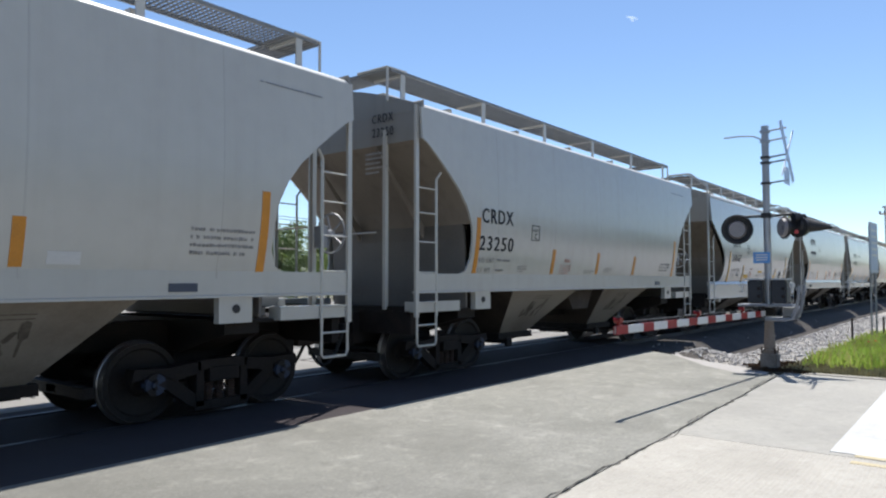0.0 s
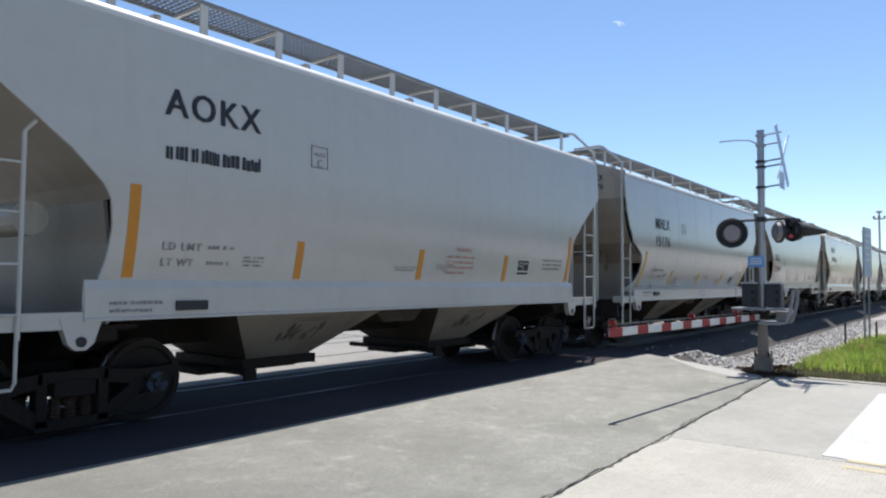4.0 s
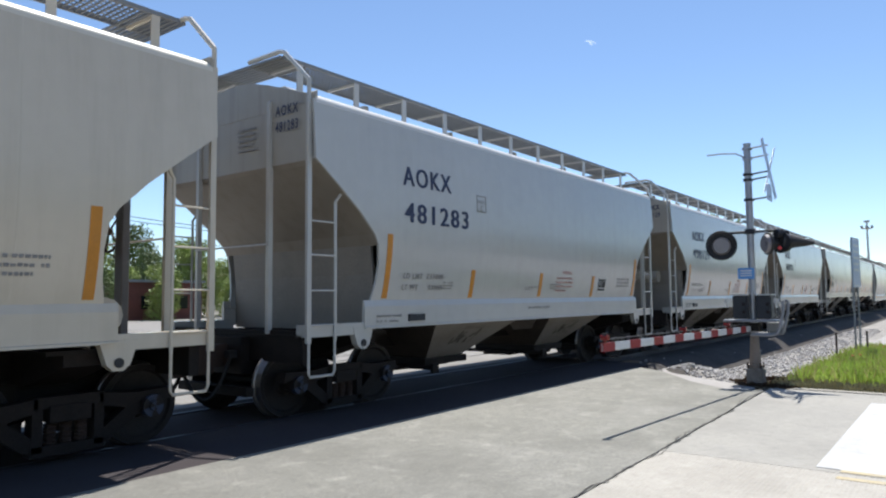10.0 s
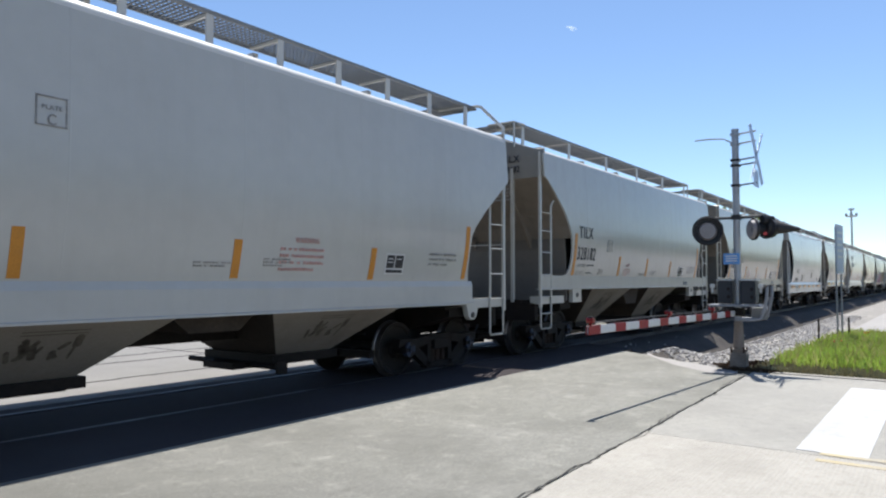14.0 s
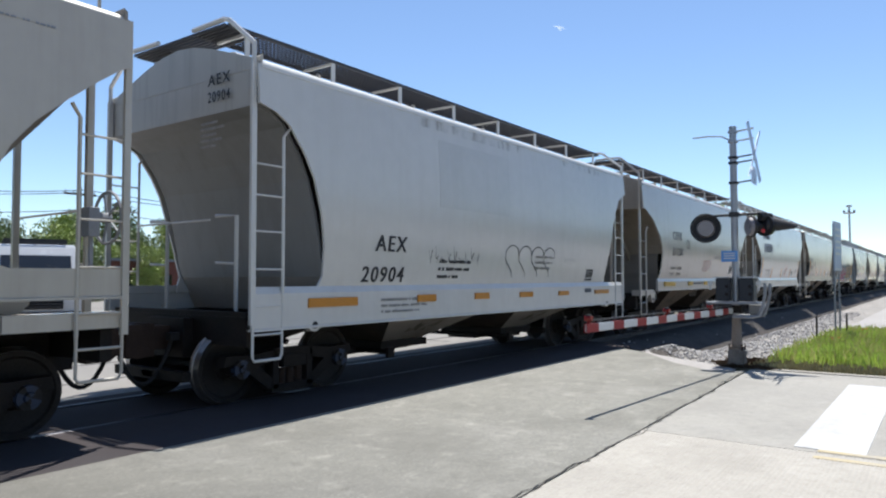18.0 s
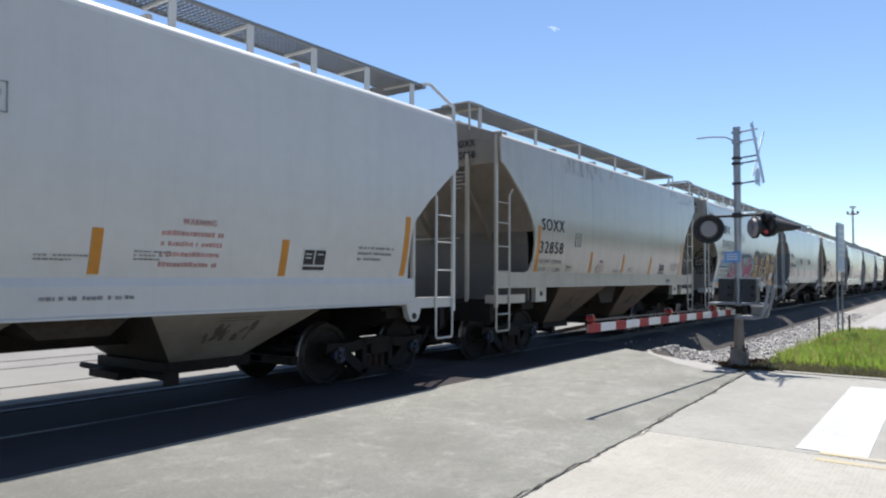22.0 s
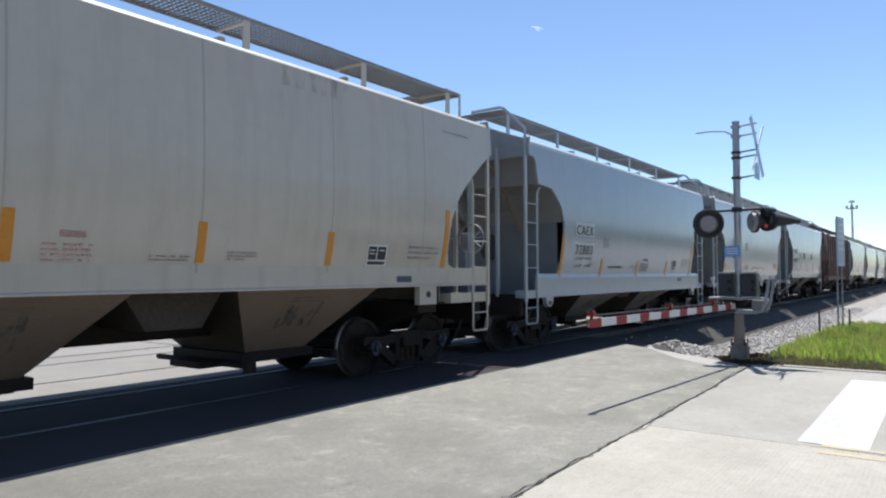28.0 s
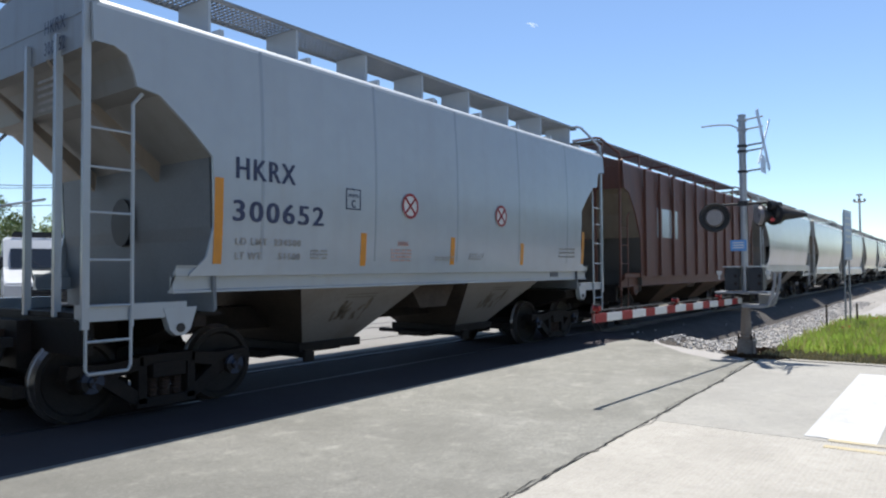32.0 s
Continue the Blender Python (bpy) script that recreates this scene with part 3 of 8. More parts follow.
solo("verge", slab(VERGE, -.35, -.02), ground_mat("verge_soil", (0.20, 0.165, 0.11), scale=2.5, fine=40, second=(0.09, 0.085, 0.04), amount=0.8), "earth verge under the grass", "verge", "structure")
solo("path", slab([(23.32, -30), (70, -30), (70, 2.6), (23.32, 2.65)], -.35, -.03), FARROAD, "pale concrete path crossing beyond the grass", "path", "structure")


def blades(count, seed, inside, h0, h1):
    def build(bm):
        rnd = random.Random(seed)
        for _ in range(count):
            x, y = inside(rnd)
            h = rnd.uniform(h0, h1)
            a, w, lean = rnd.uniform(0, 6.28), rnd.uniform(.010, .022), rnd.uniform(0, .5) * h
            dx, dy = math.cos(a) * w, math.sin(a) * w
            lx, ly = -math.sin(a) * lean, math.cos(a) * lean
            v = [bm.verts.new(p) for p in ((x - dx, y - dy, -.03), (x + dx, y + dy, -.03), (x + dx * .7 + lx * .4, y + dy * .7 + ly * .4, h * .6), (x + lx, y + ly, h), (x - dx * .7 + lx * .4, y - dy * .7 + ly * .4, h * .6))]
            bm.faces.new(v)
    return build


def in_verge(rnd):
    while True:
        x = 13.4 + 9.8 * rnd.random() ** 1.2
        y = rnd.uniform(-3.5, 3.0)
        thin = noise.noise((x * .9, y * .9, 3.0)) * .5 + noise.noise((x * 3.1, y * 3.1, 9.0)) * .3
        full = min(1.0, max(0.0, (x - 13.8) / 1.5)) * min(1.0, max(0.0, (2.85 - (x - 14) * .02 - y) / .5))
        if rnd.random() < full * (.75 + thin):
            return x, y


GRASSPALE = leafy(mat("yellowing_green_grass", (0.42, 0.42, 0.15), 0.6, 0, 0.3, 1.2, 0, 20))
solo("grass", blades(30000, 11, in_verge, .08, .26), GRASS, "fresh green uncut grass on the verge", "grass", "stuff")
solo("pale_grass", blades(4500, 13, in_verge, .10, .34), GRASSPALE, "yellowing seed-headed grass among the green", "grass", "stuff")
solo("dry_grass", blades(8000, 12, lambda r: (13.3 + r.random() ** 1.6 * 2.2, r.uniform(-3.2, 2.9)), .02, .11), DRYGRASS, "dry grass and litter along the kerb", "grass", "stuff")


def litter(bm):
    rnd = random.Random(15)
    for _ in range(420):
        x, y = 13.62 + rnd.gauss(0, .45), 3.0 + rnd.gauss(0, .3)
        if x < 13.06 or y > 3.5 or y < 2.3:
            continue
        a, w, l, z = rnd.uniform(0, 3.14), rnd.uniform(.004, .02), rnd.uniform(.03, .22), rnd.uniform(.0, .03)
        dx, dy = math.cos(a), math.sin(a)
        v = [bm.verts.new(p) for p in ((x - dx * l - dy * w, y - dy * l + dx * w, z), (x + dx * l - dy * w, y + dy * l + dx * w, z + rnd.uniform(0, .05)), (x + dx * l + dy * w, y + dy * l - dx * w, z), (x - dx * l + dy * w, y - dy * l - dx * w, z - .02))]
        bm.faces.new(v)


solo("dead_twigs", litter, mat("brown_dead_stalks", (0.11, 0.075, 0.05), 0.85, 0, 0.4, 6, 0.2), "brown dead stalks round the mast foot", "litter", "stuff")
POPPY = mat("orange_red_petals", (0.70, 0.12, 0.03), 0.5, 0, 0.15, 20, 0)
for x, y in ((17.3, 2.05), (17.6, 1.95), (20.6, 1.75), (20.9, 1.7), (19.0, .8)):
    f = thing("poppy", "orange-red poppy flower among the grass", "flower", (x, y, 0), "poppies")
    part("stem", shared("stem", lambda bm: rod(bm, (0, 0, -.02), (.01, 0, .26), .004, 5)), GRASS, f)
    for k in range(5):
        def petal(bm):
            v = [bm.verts.new(p) for p in ((0, 0, .26), (.02, -.018, .28), (.036, 0, .29), (.02, .018, .28))]
            bm.faces.new(v)
        part("petal", shared("petal", petal), POPPY, f).rotation_euler = (0, 0, k * 1.257)


# ---------------------------------------------------------------- the train
HALF, EAVE, RUNG = 1.78, 4.21, 1.65        # half width of the bulging sides, eave height, half width over the ladders and sills
SPEED, GAIN, GAIN2 = 8.1588, 0.0025712, 0.0000148        # metres a second, and how it gathers speed


def travel(t):
    return .13 + SPEED * (t + GAIN * t * t / 2 + GAIN2 * t ** 3 / 6)


# body shapes: outline of the cut-away end (distance from the end, height), side sill, end slope sheet, bow of the side
SHAPES = {
    "round": dict(cut=[(0, 3.73), (.1, 3.69), (.35, 3.50), (.62, 3.28), (.9, 3.03), (1.1, 2.78), (1.23, 2.52), (1.28, 2.28), (1.28, 1.95), (1.2, 1.76), (.88, 1.64)],
                  sill=(1.42, 1.62, 0.0), slope=[(.06, 4.3), (.06, 3.45), (1.55, 2.25), (1.62, 1.15)], bow=0.0, walk="long"),
    "angled": dict(cut=[(0, 3.42), (.08, 3.36), (.42, 3.10), (.80, 2.80), (1.10, 2.51), (1.19, 2.36), (1.22, 2.1), (1.20, 1.8), (1.14, 1.52)],
                   sill=(1.20, 1.50, 1.02), slope=[(.06, 4.3), (.06, 3.25), (1.40, 2.54), (1.45, 1.15)], bow=0.03, walk="plates"),
    "flow": dict(cut=[(0, 3.42), (.1, 3.36), (.35, 3.18), (.8, 2.85), (1.20, 2.52), (1.33, 2.33), (1.37, 2.13), (1.35, 1.8), (1.24, 1.62), (.95, 1.5)],
                 sill=(1.03, 1.47, 0.0), slope=[(.06, 4.3), (.06, 3.38), (1.95, 1.2)], bow=0.10, walk="brackets"),
    "wave": dict(cut=[(0, 3.63), (.05, 3.3), (.19, 2.91), (.45, 2.56), (.75, 2.42), (.99, 2.30), (1.12, 2.1), (1.15, 1.9), (1.08, 1.66), (.8, 1.45)],
                 cut2=[(0, 3.24), (.1, 3.1), (.41, 2.81), (.84, 2.43), (1.10, 2.14), (1.19, 2.0), (1.28, 1.62), (1.28, 1.45)],
                 sill=(1.16, 1.42, 0.7), slope=[(.06, 4.3), (.06, 3.6), (1.35, 2.3), (1.4, 1.15)], bow=0.09, walk="brackets"),
    "tapered": dict(cut=[(0, 3.72), (.25, 3.65), (.46, 3.52), (.7, 3.2), (.86, 2.9), (1.0, 2.45), (1.09, 2.05), (1.14, 1.63), (1.05, 1.44)],
                    sill=(0.98, 1.42, 0.0), slope=[(.06, 4.3), (.12, 3.5), (1.0, 2.2), (1.5, 1.2)], bow=0.06, walk="brackets"),
    "deep": dict(cut=[(0, 3.5), (.2, 3.48), (.48, 3.35), (.8, 3.2), (1.05, 2.99), (1.3, 2.78), (1.45, 2.55), (1.55, 2.3), (1.56, 1.74), (1.45, 1.5)],
                 cut2=[(0, 3.62), (.2, 3.55), (.45, 3.36), (1.2, 2.74), (1.38, 2.45), (1.42, 2.2), (1.40, 1.7), (1.36, 1.5)],
                 sill=(1.24, 1.50, 1.4), slope=[(.06, 4.3), (.06, 3.5), (1.5, 2.35), (1.55, 1.15)], bow=0.05, walk="brackets"),
    "stepped": dict(cut=[(0, 3.82), (.2, 3.82), (.33, 3.76), (.40, 3.6), (.43, 3.46), (.67, 3.42), (1.0, 3.15), (1.3, 2.86), (1.33, 2.1), (1.25, 1.75), (1.05, 1.57)],
                    sill=(1.38, 1.58, 0.9), slope=[(.06, 4.3), (.06, 3.8), (1.3, 2.5), (1.35, 1.15)], bow=0.02, walk="gussets"),
    "notched": dict(cut=[(0, 3.93), (.16, 3.93), (.24, 3.86), (.30, 3.4), (.85, 3.36), (1.05, 3.24), (1.32, 2.98), (1.43, 2.7), (1.42, 1.9), (1.34, 1.55)],
                    cut2=[(0, 3.36), (.9, 3.32), (1.1, 3.15), (1.24, 2.9), (1.28, 1.9), (1.2, 1.55)],
                    sill=(1.14, 1.52, 0.45), slope=[(.06, 4.3), (.06, 3.7), (1.4, 2.4), (1.45, 1.15)], bow=0.03, walk="long"),
    "scoop": dict(cut=[(0, 4.0), (.07, 3.88), (.15, 3.6), (.27, 3.38), (.5, 3.2), (.89, 3.0), (1.05, 2.8), (1.12, 2.49), (1.1, 2.1), (1.04, 1.76), (.98, 1.52)],
                  sill=(1.33, 1.54, 0.9), slope=[(.06, 4.3), (.06, 3.55), (1.3, 2.5), (1.35, 1.15)], bow=0.03, walk="gussets"),
    "ribbed": dict(cut=[(0, 3.6), (.3, 3.5), (.7, 3.0), (1.0, 2.4), (1.05, 1.6), (1.0, 1.4)],
                   sill=(1.15, 1.40, 0.0), slope=[(.06, 4.3), (.06, 3.4), (1.4, 2.2), (1.45, 1.15)], bow=0.0, walk="long"),
}


LEAN = {"round": .15, "wave": .29, "flow": .16, "stepped": .05, "scoop": .06, "ribbed": 0.0}        # how far the foot of a side stands in, .14 for the rest


def curve(shape, z):
    """How far the side sheet stands in from its widest place at a height: tucked under below, leaning in above."""
    if z < 2.75:
        return LEAN.get(shape, .14) * ((2.75 - z) / 1.12) ** 2
    return (.06 + .3 * SHAPES[shape]["bow"]) * ((z - 2.75) / 1.5) ** 2


def bowed(shape, z):
    """The outermost surface at a height: sill face, sloping ledge, then the side sheet."""
    z1 = SHAPES[shape]["sill"][1]
    if z <= z1:
        return (HALF - RUNG)
    if z < z1 + .085:
        f = (z - z1) / .085
        return (HALF - RUNG) * (1 - f) + curve(shape, z1 + .085) * f
    return curve(shape, z)


def side_sheet(shape, length, s):
    """A side of the body with its two cut-away ends; s: -1 for the near side."""
    sh = SHAPES[shape]

    def build(bm):
        left = [(-length / 2 + u, z) for u, z in sh["cut"]]
        right = [(length / 2 - u, z) for u, z in sh.get("cut2", sh["cut"])]
        zb = sh["sill"][1] - 0.03
        pts = [(-length / 2, EAVE)] + left + [(left[-1][0], zb), (right[-1][0], zb)] + right[::-1] + [(length / 2, EAVE)]
        keep = []
        for p in pts:
            if not keep or (Vector(p) - Vector(keep[-1])).length > 0.004:
                keep.append(p)
        face = bm.faces.new([bm.verts.new((x, 0, z)) for x, z in keep])
        for z in (1.52, 1.64, 1.78, 1.92, 2.06, 2.2, 2.35, 2.5, 2.65, 2.8, 3.1, 3.3, 3.5, 3.65, 3.8, 3.9, 4.0, 4.07, 4.14, 4.2):
            bmesh.ops.bisect_plane(bm, geom=[*bm.verts, *bm.edges, *bm.faces], plane_co=(0, 0, z), plane_no=(0, 0, 1))
        grown = bmesh.ops.extrude_face_region(bm, geom=list(bm.faces))
        inner = {v for v in grown["geom"] if isinstance(v, bmesh.types.BMVert)}
        for v in bm.verts:
            v.co.y = s * (HALF - curve(shape, v.co.z) - (0.035 if v in inner else 0))
    return build


ROOF_LINE = [(-1.72, 4.16), (-1.72, 4.20), (-1.705, 4.235), (-1.665, 4.27), (-1.58, 4.305), (-1.2, 4.43), (-0.8, 4.555), (-0.4, 4.655)]


def roof_sheet(length):
    pts = ROOF_LINE + [(0, 4.69)] + [(-y, z) for y, z in ROOF_LINE[::-1]] + [(1.6, 4.15), (0, 4.6), (-1.6, 4.15)]
    return lambda bm: loft(bm, pts, -length / 2 + 0.045, length / 2 - 0.045)


def end_line(shape):
    """Upper panel, slope and lower bulkhead of an end, following the cut of the sides."""
    cut = SHAPES[shape]["cut"]
    deep = max(range(len(cut)), key=lambda k: cut[k][0])
    line = [(.03, 4.3), (.03, cut[0][1])] + [(u - .003, z) for u, z in cut[1:deep + 1]]
    if shape in ("flow", "tapered"):
        return line[:-1] + ([(1.39, 2.15), (1.60, 1.75), (1.92, 1.15)] if shape == "flow" else [(1.17, 1.63), (1.4, 1.15)])
    return line + [(cut[deep][0] + .02, min(1.95, cut[deep][1] - .15)), (cut[deep][0] + .04, 1.15)]


def end_sheet(shape, length, s, which):
    """The end as bent plates: 0 the flat top panel, 1 the dusty slope, 2 the bulkhead below it; s: -1 for the leading end."""
    line = end_line(shape)
    most = max(u for u, z in line[:-1])
    foot = next(k for k, (u, z) in enumerate(line) if u >= .93 * most)
    line = (line[:2], line[1:foot + 1], line[foot:])[which]
    wide = HALF - max(curve(shape, max(1.5, min(4.0, z))) for u, z in line) - .02

    def build(bm):
        out = [(s * (length / 2 - u), z) for u, z in line]
        inn = [(s * (length / 2 - u - 0.04), z + 0.03) for u, z in line]
        prism(bm, out + inn[::-1], -wide, wide)
    return build


def end_cap(bm, x0, x1):
    line = [(y * .965, z + .008) for y, z in ROOF_LINE]
    loft(bm, line + [(0, 4.70)] + [(-y, z) for y, z in line[::-1]], x0, x1)


def grating(length, step, width=0.66):
    def build(bm):
        n = int(length / step)
        for i in range(n + 1):
            x = -length / 2 + i * step
            box(bm, x - step * 0.11, x + step * 0.11, -width / 2, width / 2, -0.012, 0.010)
        for k in range(9):
            y, e = -width / 2 + width * k / 8, (.012 if k in (0, 8) else .004)
            box(bm, -length / 2, length / 2, y - e, y + e, -0.028 if k in (0, 8) else -.006, 0.022 if k in (0, 8) else .009)
    return build


def wheelset(bm):
    """Axle, two flanged wheels and bearing caps, turned as one piece; it spins about its own y axis."""
    half = [(1.16, 0.0), (1.16, .05), (1.13, .06), (1.13, .12), (1.05, .125), (1.05, .085), (.84, .085), (.83, .13), (.775, .16), (.80, .36), (.83, .385), (.83, .444),
            (.725, .45), (.715, .465), (.685, .475), (.685, .40), (.70, .36), (.68, .14), (.66, .10), (.4, .08)]
    line = half + [(-y, r) for y, r in half[::-1]]
    n = 28
    rings = []
    for y, r in line:
        if r == 0:
            rings.append([bm.verts.new((0, y, 0))])
        else:
            rings.append([bm.verts.new((r * math.cos(2 * math.pi * k / n), y, r * math.sin(2 * math.pi * k / n))) for k in range(n)])
    for (y, r), (y2, r2), a, b in zip(line, line[1:], rings, rings[1:]):
        for k in range(n):
            j = (k + 1) % n
            quad = [a[k % len(a)], a[j % len(a)], b[j % len(b)], b[k % len(b)]]
            face = bm.faces.new(list(dict.fromkeys(quad)))
            if min(r, r2) > .44:
                face.material_index = 2
            if abs(y) > 1.04 and (k // 5) % 2 == 0:
                face.material_index = 1


def side_frame(bm):
    """A cast three-piece truck side: top chord, two jaws, bolster window and tension member."""
    for s in (-1, 1):
        prism(bm, [(s * .30, .66), (s * .70, .62), (s * 1.10, .64), (s * 1.13, .50), (s * .98, .53), (s * .76, .54), (s * .60, .47), (s * .30, .53)], -.09, .09)
        prism(bm, [(s * .74, .56), (s * .60, .48), (s * .26, .22), (s * .30, .12), (s * .42, .16), (s * .80, .44)], -.07, .07)
        box(bm, s * .30 - .05, s * .30 + .05, -.08, .08, .14, .60)
        box(bm, s * .875 - .12, s * .875 + .12, -.10, .10, .40, .56)
    box(bm, -.34, .34, -.09, .09, .56, .67)
    box(bm, -.36, .36, -.08, .08, .10, .20)


def spring(bm):
    """One coil, as a turned, ridged column."""
    line = []
    for k in range(6):
        line += [(.045, .20 + k * .035), (.062, .208 + k * .035), (.062, .222 + k * .035)]
    rings = [[bm.verts.new((r * math.cos(q * .7854), r * math.sin(q * .7854), z)) for q in range(8)] for r, z in line]
    for a, b in zip(rings, rings[1:]):
        for q in range(8):
            bm.faces.new((a[q], a[(q + 1) % 8], b[(q + 1) % 8], b[q]))
    bm.faces.new(rings[0][::-1])
    bm.faces.new(rings[-1])


def bolster(bm):
    box(bm, -.20, .20, -1.12, 1.12, .42, .58)
    box(bm, -.26, .26, -.45, .45, .50, .74)
    rod(bm, (0, 0, .7), (0, 0, .98), .2, 12)
    for s in (-1, 1):
        box(bm, s * .42 - .05, s * .42 + .05, -.9, .9, .33, .43)


def coupler(bm):
    """Shank, head and knuckle, drawn out along x from the end sill."""
    box(bm, 0, .42, -.12, .12, .70, 1.0)
    prism(bm, [(.36, .62), (.62, .62), (.76, .70), (.76, .98), (.60, 1.06), (.36, 1.04)], -.24, .16)
    prism(bm, [(.58, .62), (.80, .64), (.80, 1.04), (.58, 1.04)], .10, .28)


def air_hose(bm):
    pts = []
    for i in range(11):
        a = i / 10
        pts.append((.18 + .62 * a, .28 - .16 * a, .86 - 1.86 * a * (1 - a) - .20 * a))
    pipe(bm, pts, .028, 8)
    box(bm, .12, .24, .22, .34, .82, .92)


def ladder(car, length, s, side, paintmat, shape, low=True):
    """Outer stile to the eave, inner stile to mid height and the rungs between them."""
    y = side * RUNG
    top = 4.24
    cut = SHAPES[shape]["cut"]
    inner_top = {"round": 3.28, "stepped": 3.42, "notched": 3.36, "wave": 2.6, "tapered": 3.5}.get(shape, 3.02)

    def outer(bm):
        box(bm, -.035, .035, -.022, .022, 1.05, top)
    lad = part("ladder", shared(("ladder", top), outer), paintmat, car, at=(s * (length / 2 + .02), y, 0))
    yb = -side * 0.0

    def inner(bm):
        pipe(bm, [(0, 0, 1.05), (0, 0, inner_top - .12), (.09, -.02, inner_top)], .022, 6)
    part("stile", shared(("stile", inner_top), inner), paintmat, lad, at=(-s * .47, yb, 0)).scale = (-s, 1, 1)
    rungs = [z for z in (1.27, 1.72, 2.18, 2.62, 3.0) if z < inner_top - .05]
    for z in rungs:
        part("rung", shared("rung", lambda bm: rod(bm, (0, 0, 0), (.47, 0, 0), .013, 6)), paintmat, lad, at=(-s * .47 if s > 0 else 0, yb, z))

    def step(bm):
        pipe(bm, [(0, 0, 1.2), (0, 0, .66), (.03, 0, .62), (.42, 0, .62), (.45, 0, .68), (.45, 0, 1.2)], .018, 6)
        if shape in ("round", "flow", "stepped", "notched", "scoop", "tapered", "deep"):
            rod(bm, (0, 0, .93), (.45, 0, .93), .015, 6)
    part("stirrup_step", shared(("step", shape), step), paintmat, lad, at=(-s * .47 if s > 0 else .01, yb, 0))


def hand_bar(bm, w):
    pipe(bm, [(0, -w, 0), (0, w, 0)], .014, 6)


def brake_wheel(bm):
    n = 20
    for i in range(n):
        a, b = 2 * math.pi * i / n, 2 * math.pi * (i + 1) / n
        rod(bm, (0, .27 * math.cos(a), .27 * math.sin(a)), (0, .27 * math.cos(b), .27 * math.sin(b)), .018, 5)
    for i in range(5):
        a = 2 * math.pi * i / 5
        rod(bm, (0, 0, 0), (0, .27 * math.cos(a), .27 * math.sin(a)), .014, 5)
    rod(bm, (-.16, 0, 0), (.03, 0, 0), .05, 8)


def panel(name, car, length, u0, u1, z0, z1, material, shape, out=0.006, label="", flat=False):
    """A thin plate or tape on the near side, from u0 to u1 along it and z0 to z1 up it; a tall one follows the bow of the side."""
    if z1 - z0 > .2 and not flat:
        def strip(bm):
            n = max(3, int((z1 - z0) / .07))
            rows = []
            for k in range(n + 1):
                z = z0 + (z1 - z0) * k / n
                y = -(HALF - bowed(shape, z))
                rows.append([bm.verts.new(p) for p in ((0, y, z), (u1 - u0, y, z), (u1 - u0, y - out, z), (0, y - out, z))])
            for a, b in zip(rows, rows[1:]):
                for q in range(4):
                    bm.faces.new((a[q], a[(q + 1) % 4], b[(q + 1) % 4], b[q]))
        return part(name, made(strip), material, car, label, at=(-length / 2 + u0, 0, 0))
    me = shared(("plate",), lambda bm: box(bm, 0, 1, -1, 0, 0, 1))
    tilt = (bowed(shape, z1) - bowed(shape, z0)) / max(.01, z1 - z0)
    ob = part(name, me, material, car, label, at=(-length / 2 + u0, -(HALF - bowed(shape, z0)), z0))
    ob.scale, ob.rotation_euler = (u1 - u0, out, z1 - z0), (-math.atan(tilt), 0, 0)
    return ob


def word(car, length, text, u0, u1, ztop, h, material, shape, label=""):
    ztop, h = ztop - .024 * (ztop - 1.6), h * .976
    z0 = ztop - h
    ob = part("lettering", lettering(text), material, car, label, at=(-length / 2 + u0, 0, z0))
    tilt = (bowed(shape, ztop) - bowed(shape, z0)) / h
    ob.rotation_euler = (-math.atan(tilt), 0, 0)
    ob.location.y = -(HALF - bowed(shape, z0)) - 0.008
    ob.scale = (u1 - u0, 1, h)
    ob["kind"] = "stuff"
    return ob


def stencil(car, length, u, z, w, h, lines, material, shape, seed, name="stencil"):
    """Lines of small writing that is too fine to read: broken bars."""
    rnd = random.Random(seed)
    rows = []
    for k in range(lines):
        x = 0.0
        end = w * (1 if k < lines - 1 else rnd.uniform(.6, 1))
        zz = h * (1 - (k + .8) / lines)
        while x < end:
            d = min(rnd.uniform(.018, .05), end - x)
            if d > .008:
                rows.append((x, d, zz + rnd.uniform(0, .04) * h / lines, h / lines * rnd.uniform(.36, .48)))
            x += d + (rnd.uniform(.035, .06) if rnd.random() < .2 else .012)

    def build(bm):
        for x, d, zz, hh in rows:
            box(bm, x, x + d, -.004, 0, zz, zz + hh)
    ob = part(name, made(build), material, car, at=(-length / 2 + u, 0, z))
    ob["kind"] = "stuff"
    tilt = (bowed(shape, z + h) - bowed(shape, z)) / h
    ob.rotation_euler = (-math.atan(tilt), 0, 0)
    ob.location.y = -(HALF - bowed(shape, z)) - 0.006
    return ob


def frame_mark(car, length, u, z, w, h, material, shape, letter="C"):
    """A small outlined square with a letter in it."""
    def build(bm):
        t = .014
        box(bm, 0, w, -.004, 0, 0, t), box(bm, 0, w, -.004, 0, h - t, h), box(bm, 0, t, -.004, 0, 0, h), box(bm, w - t, w, -.004, 0, 0, h)
    ob = part("plate_mark", made(build), material, car, at=(-length / 2 + u, -(HALF - bowed(shape, z)) - .005, z))
    ob.rotation_euler = (-math.atan((bowed(shape, z + h) - bowed(shape, z)) / h), 0, 0)
    word(car, length, "PLATE", u + w * .18, u + w * .82, z + h * .84, h * .16, material, shape)
    word(car, length, letter, u + w * .36, u + w * .64, z + h * .55, h * .38, material, shape)
    return ob


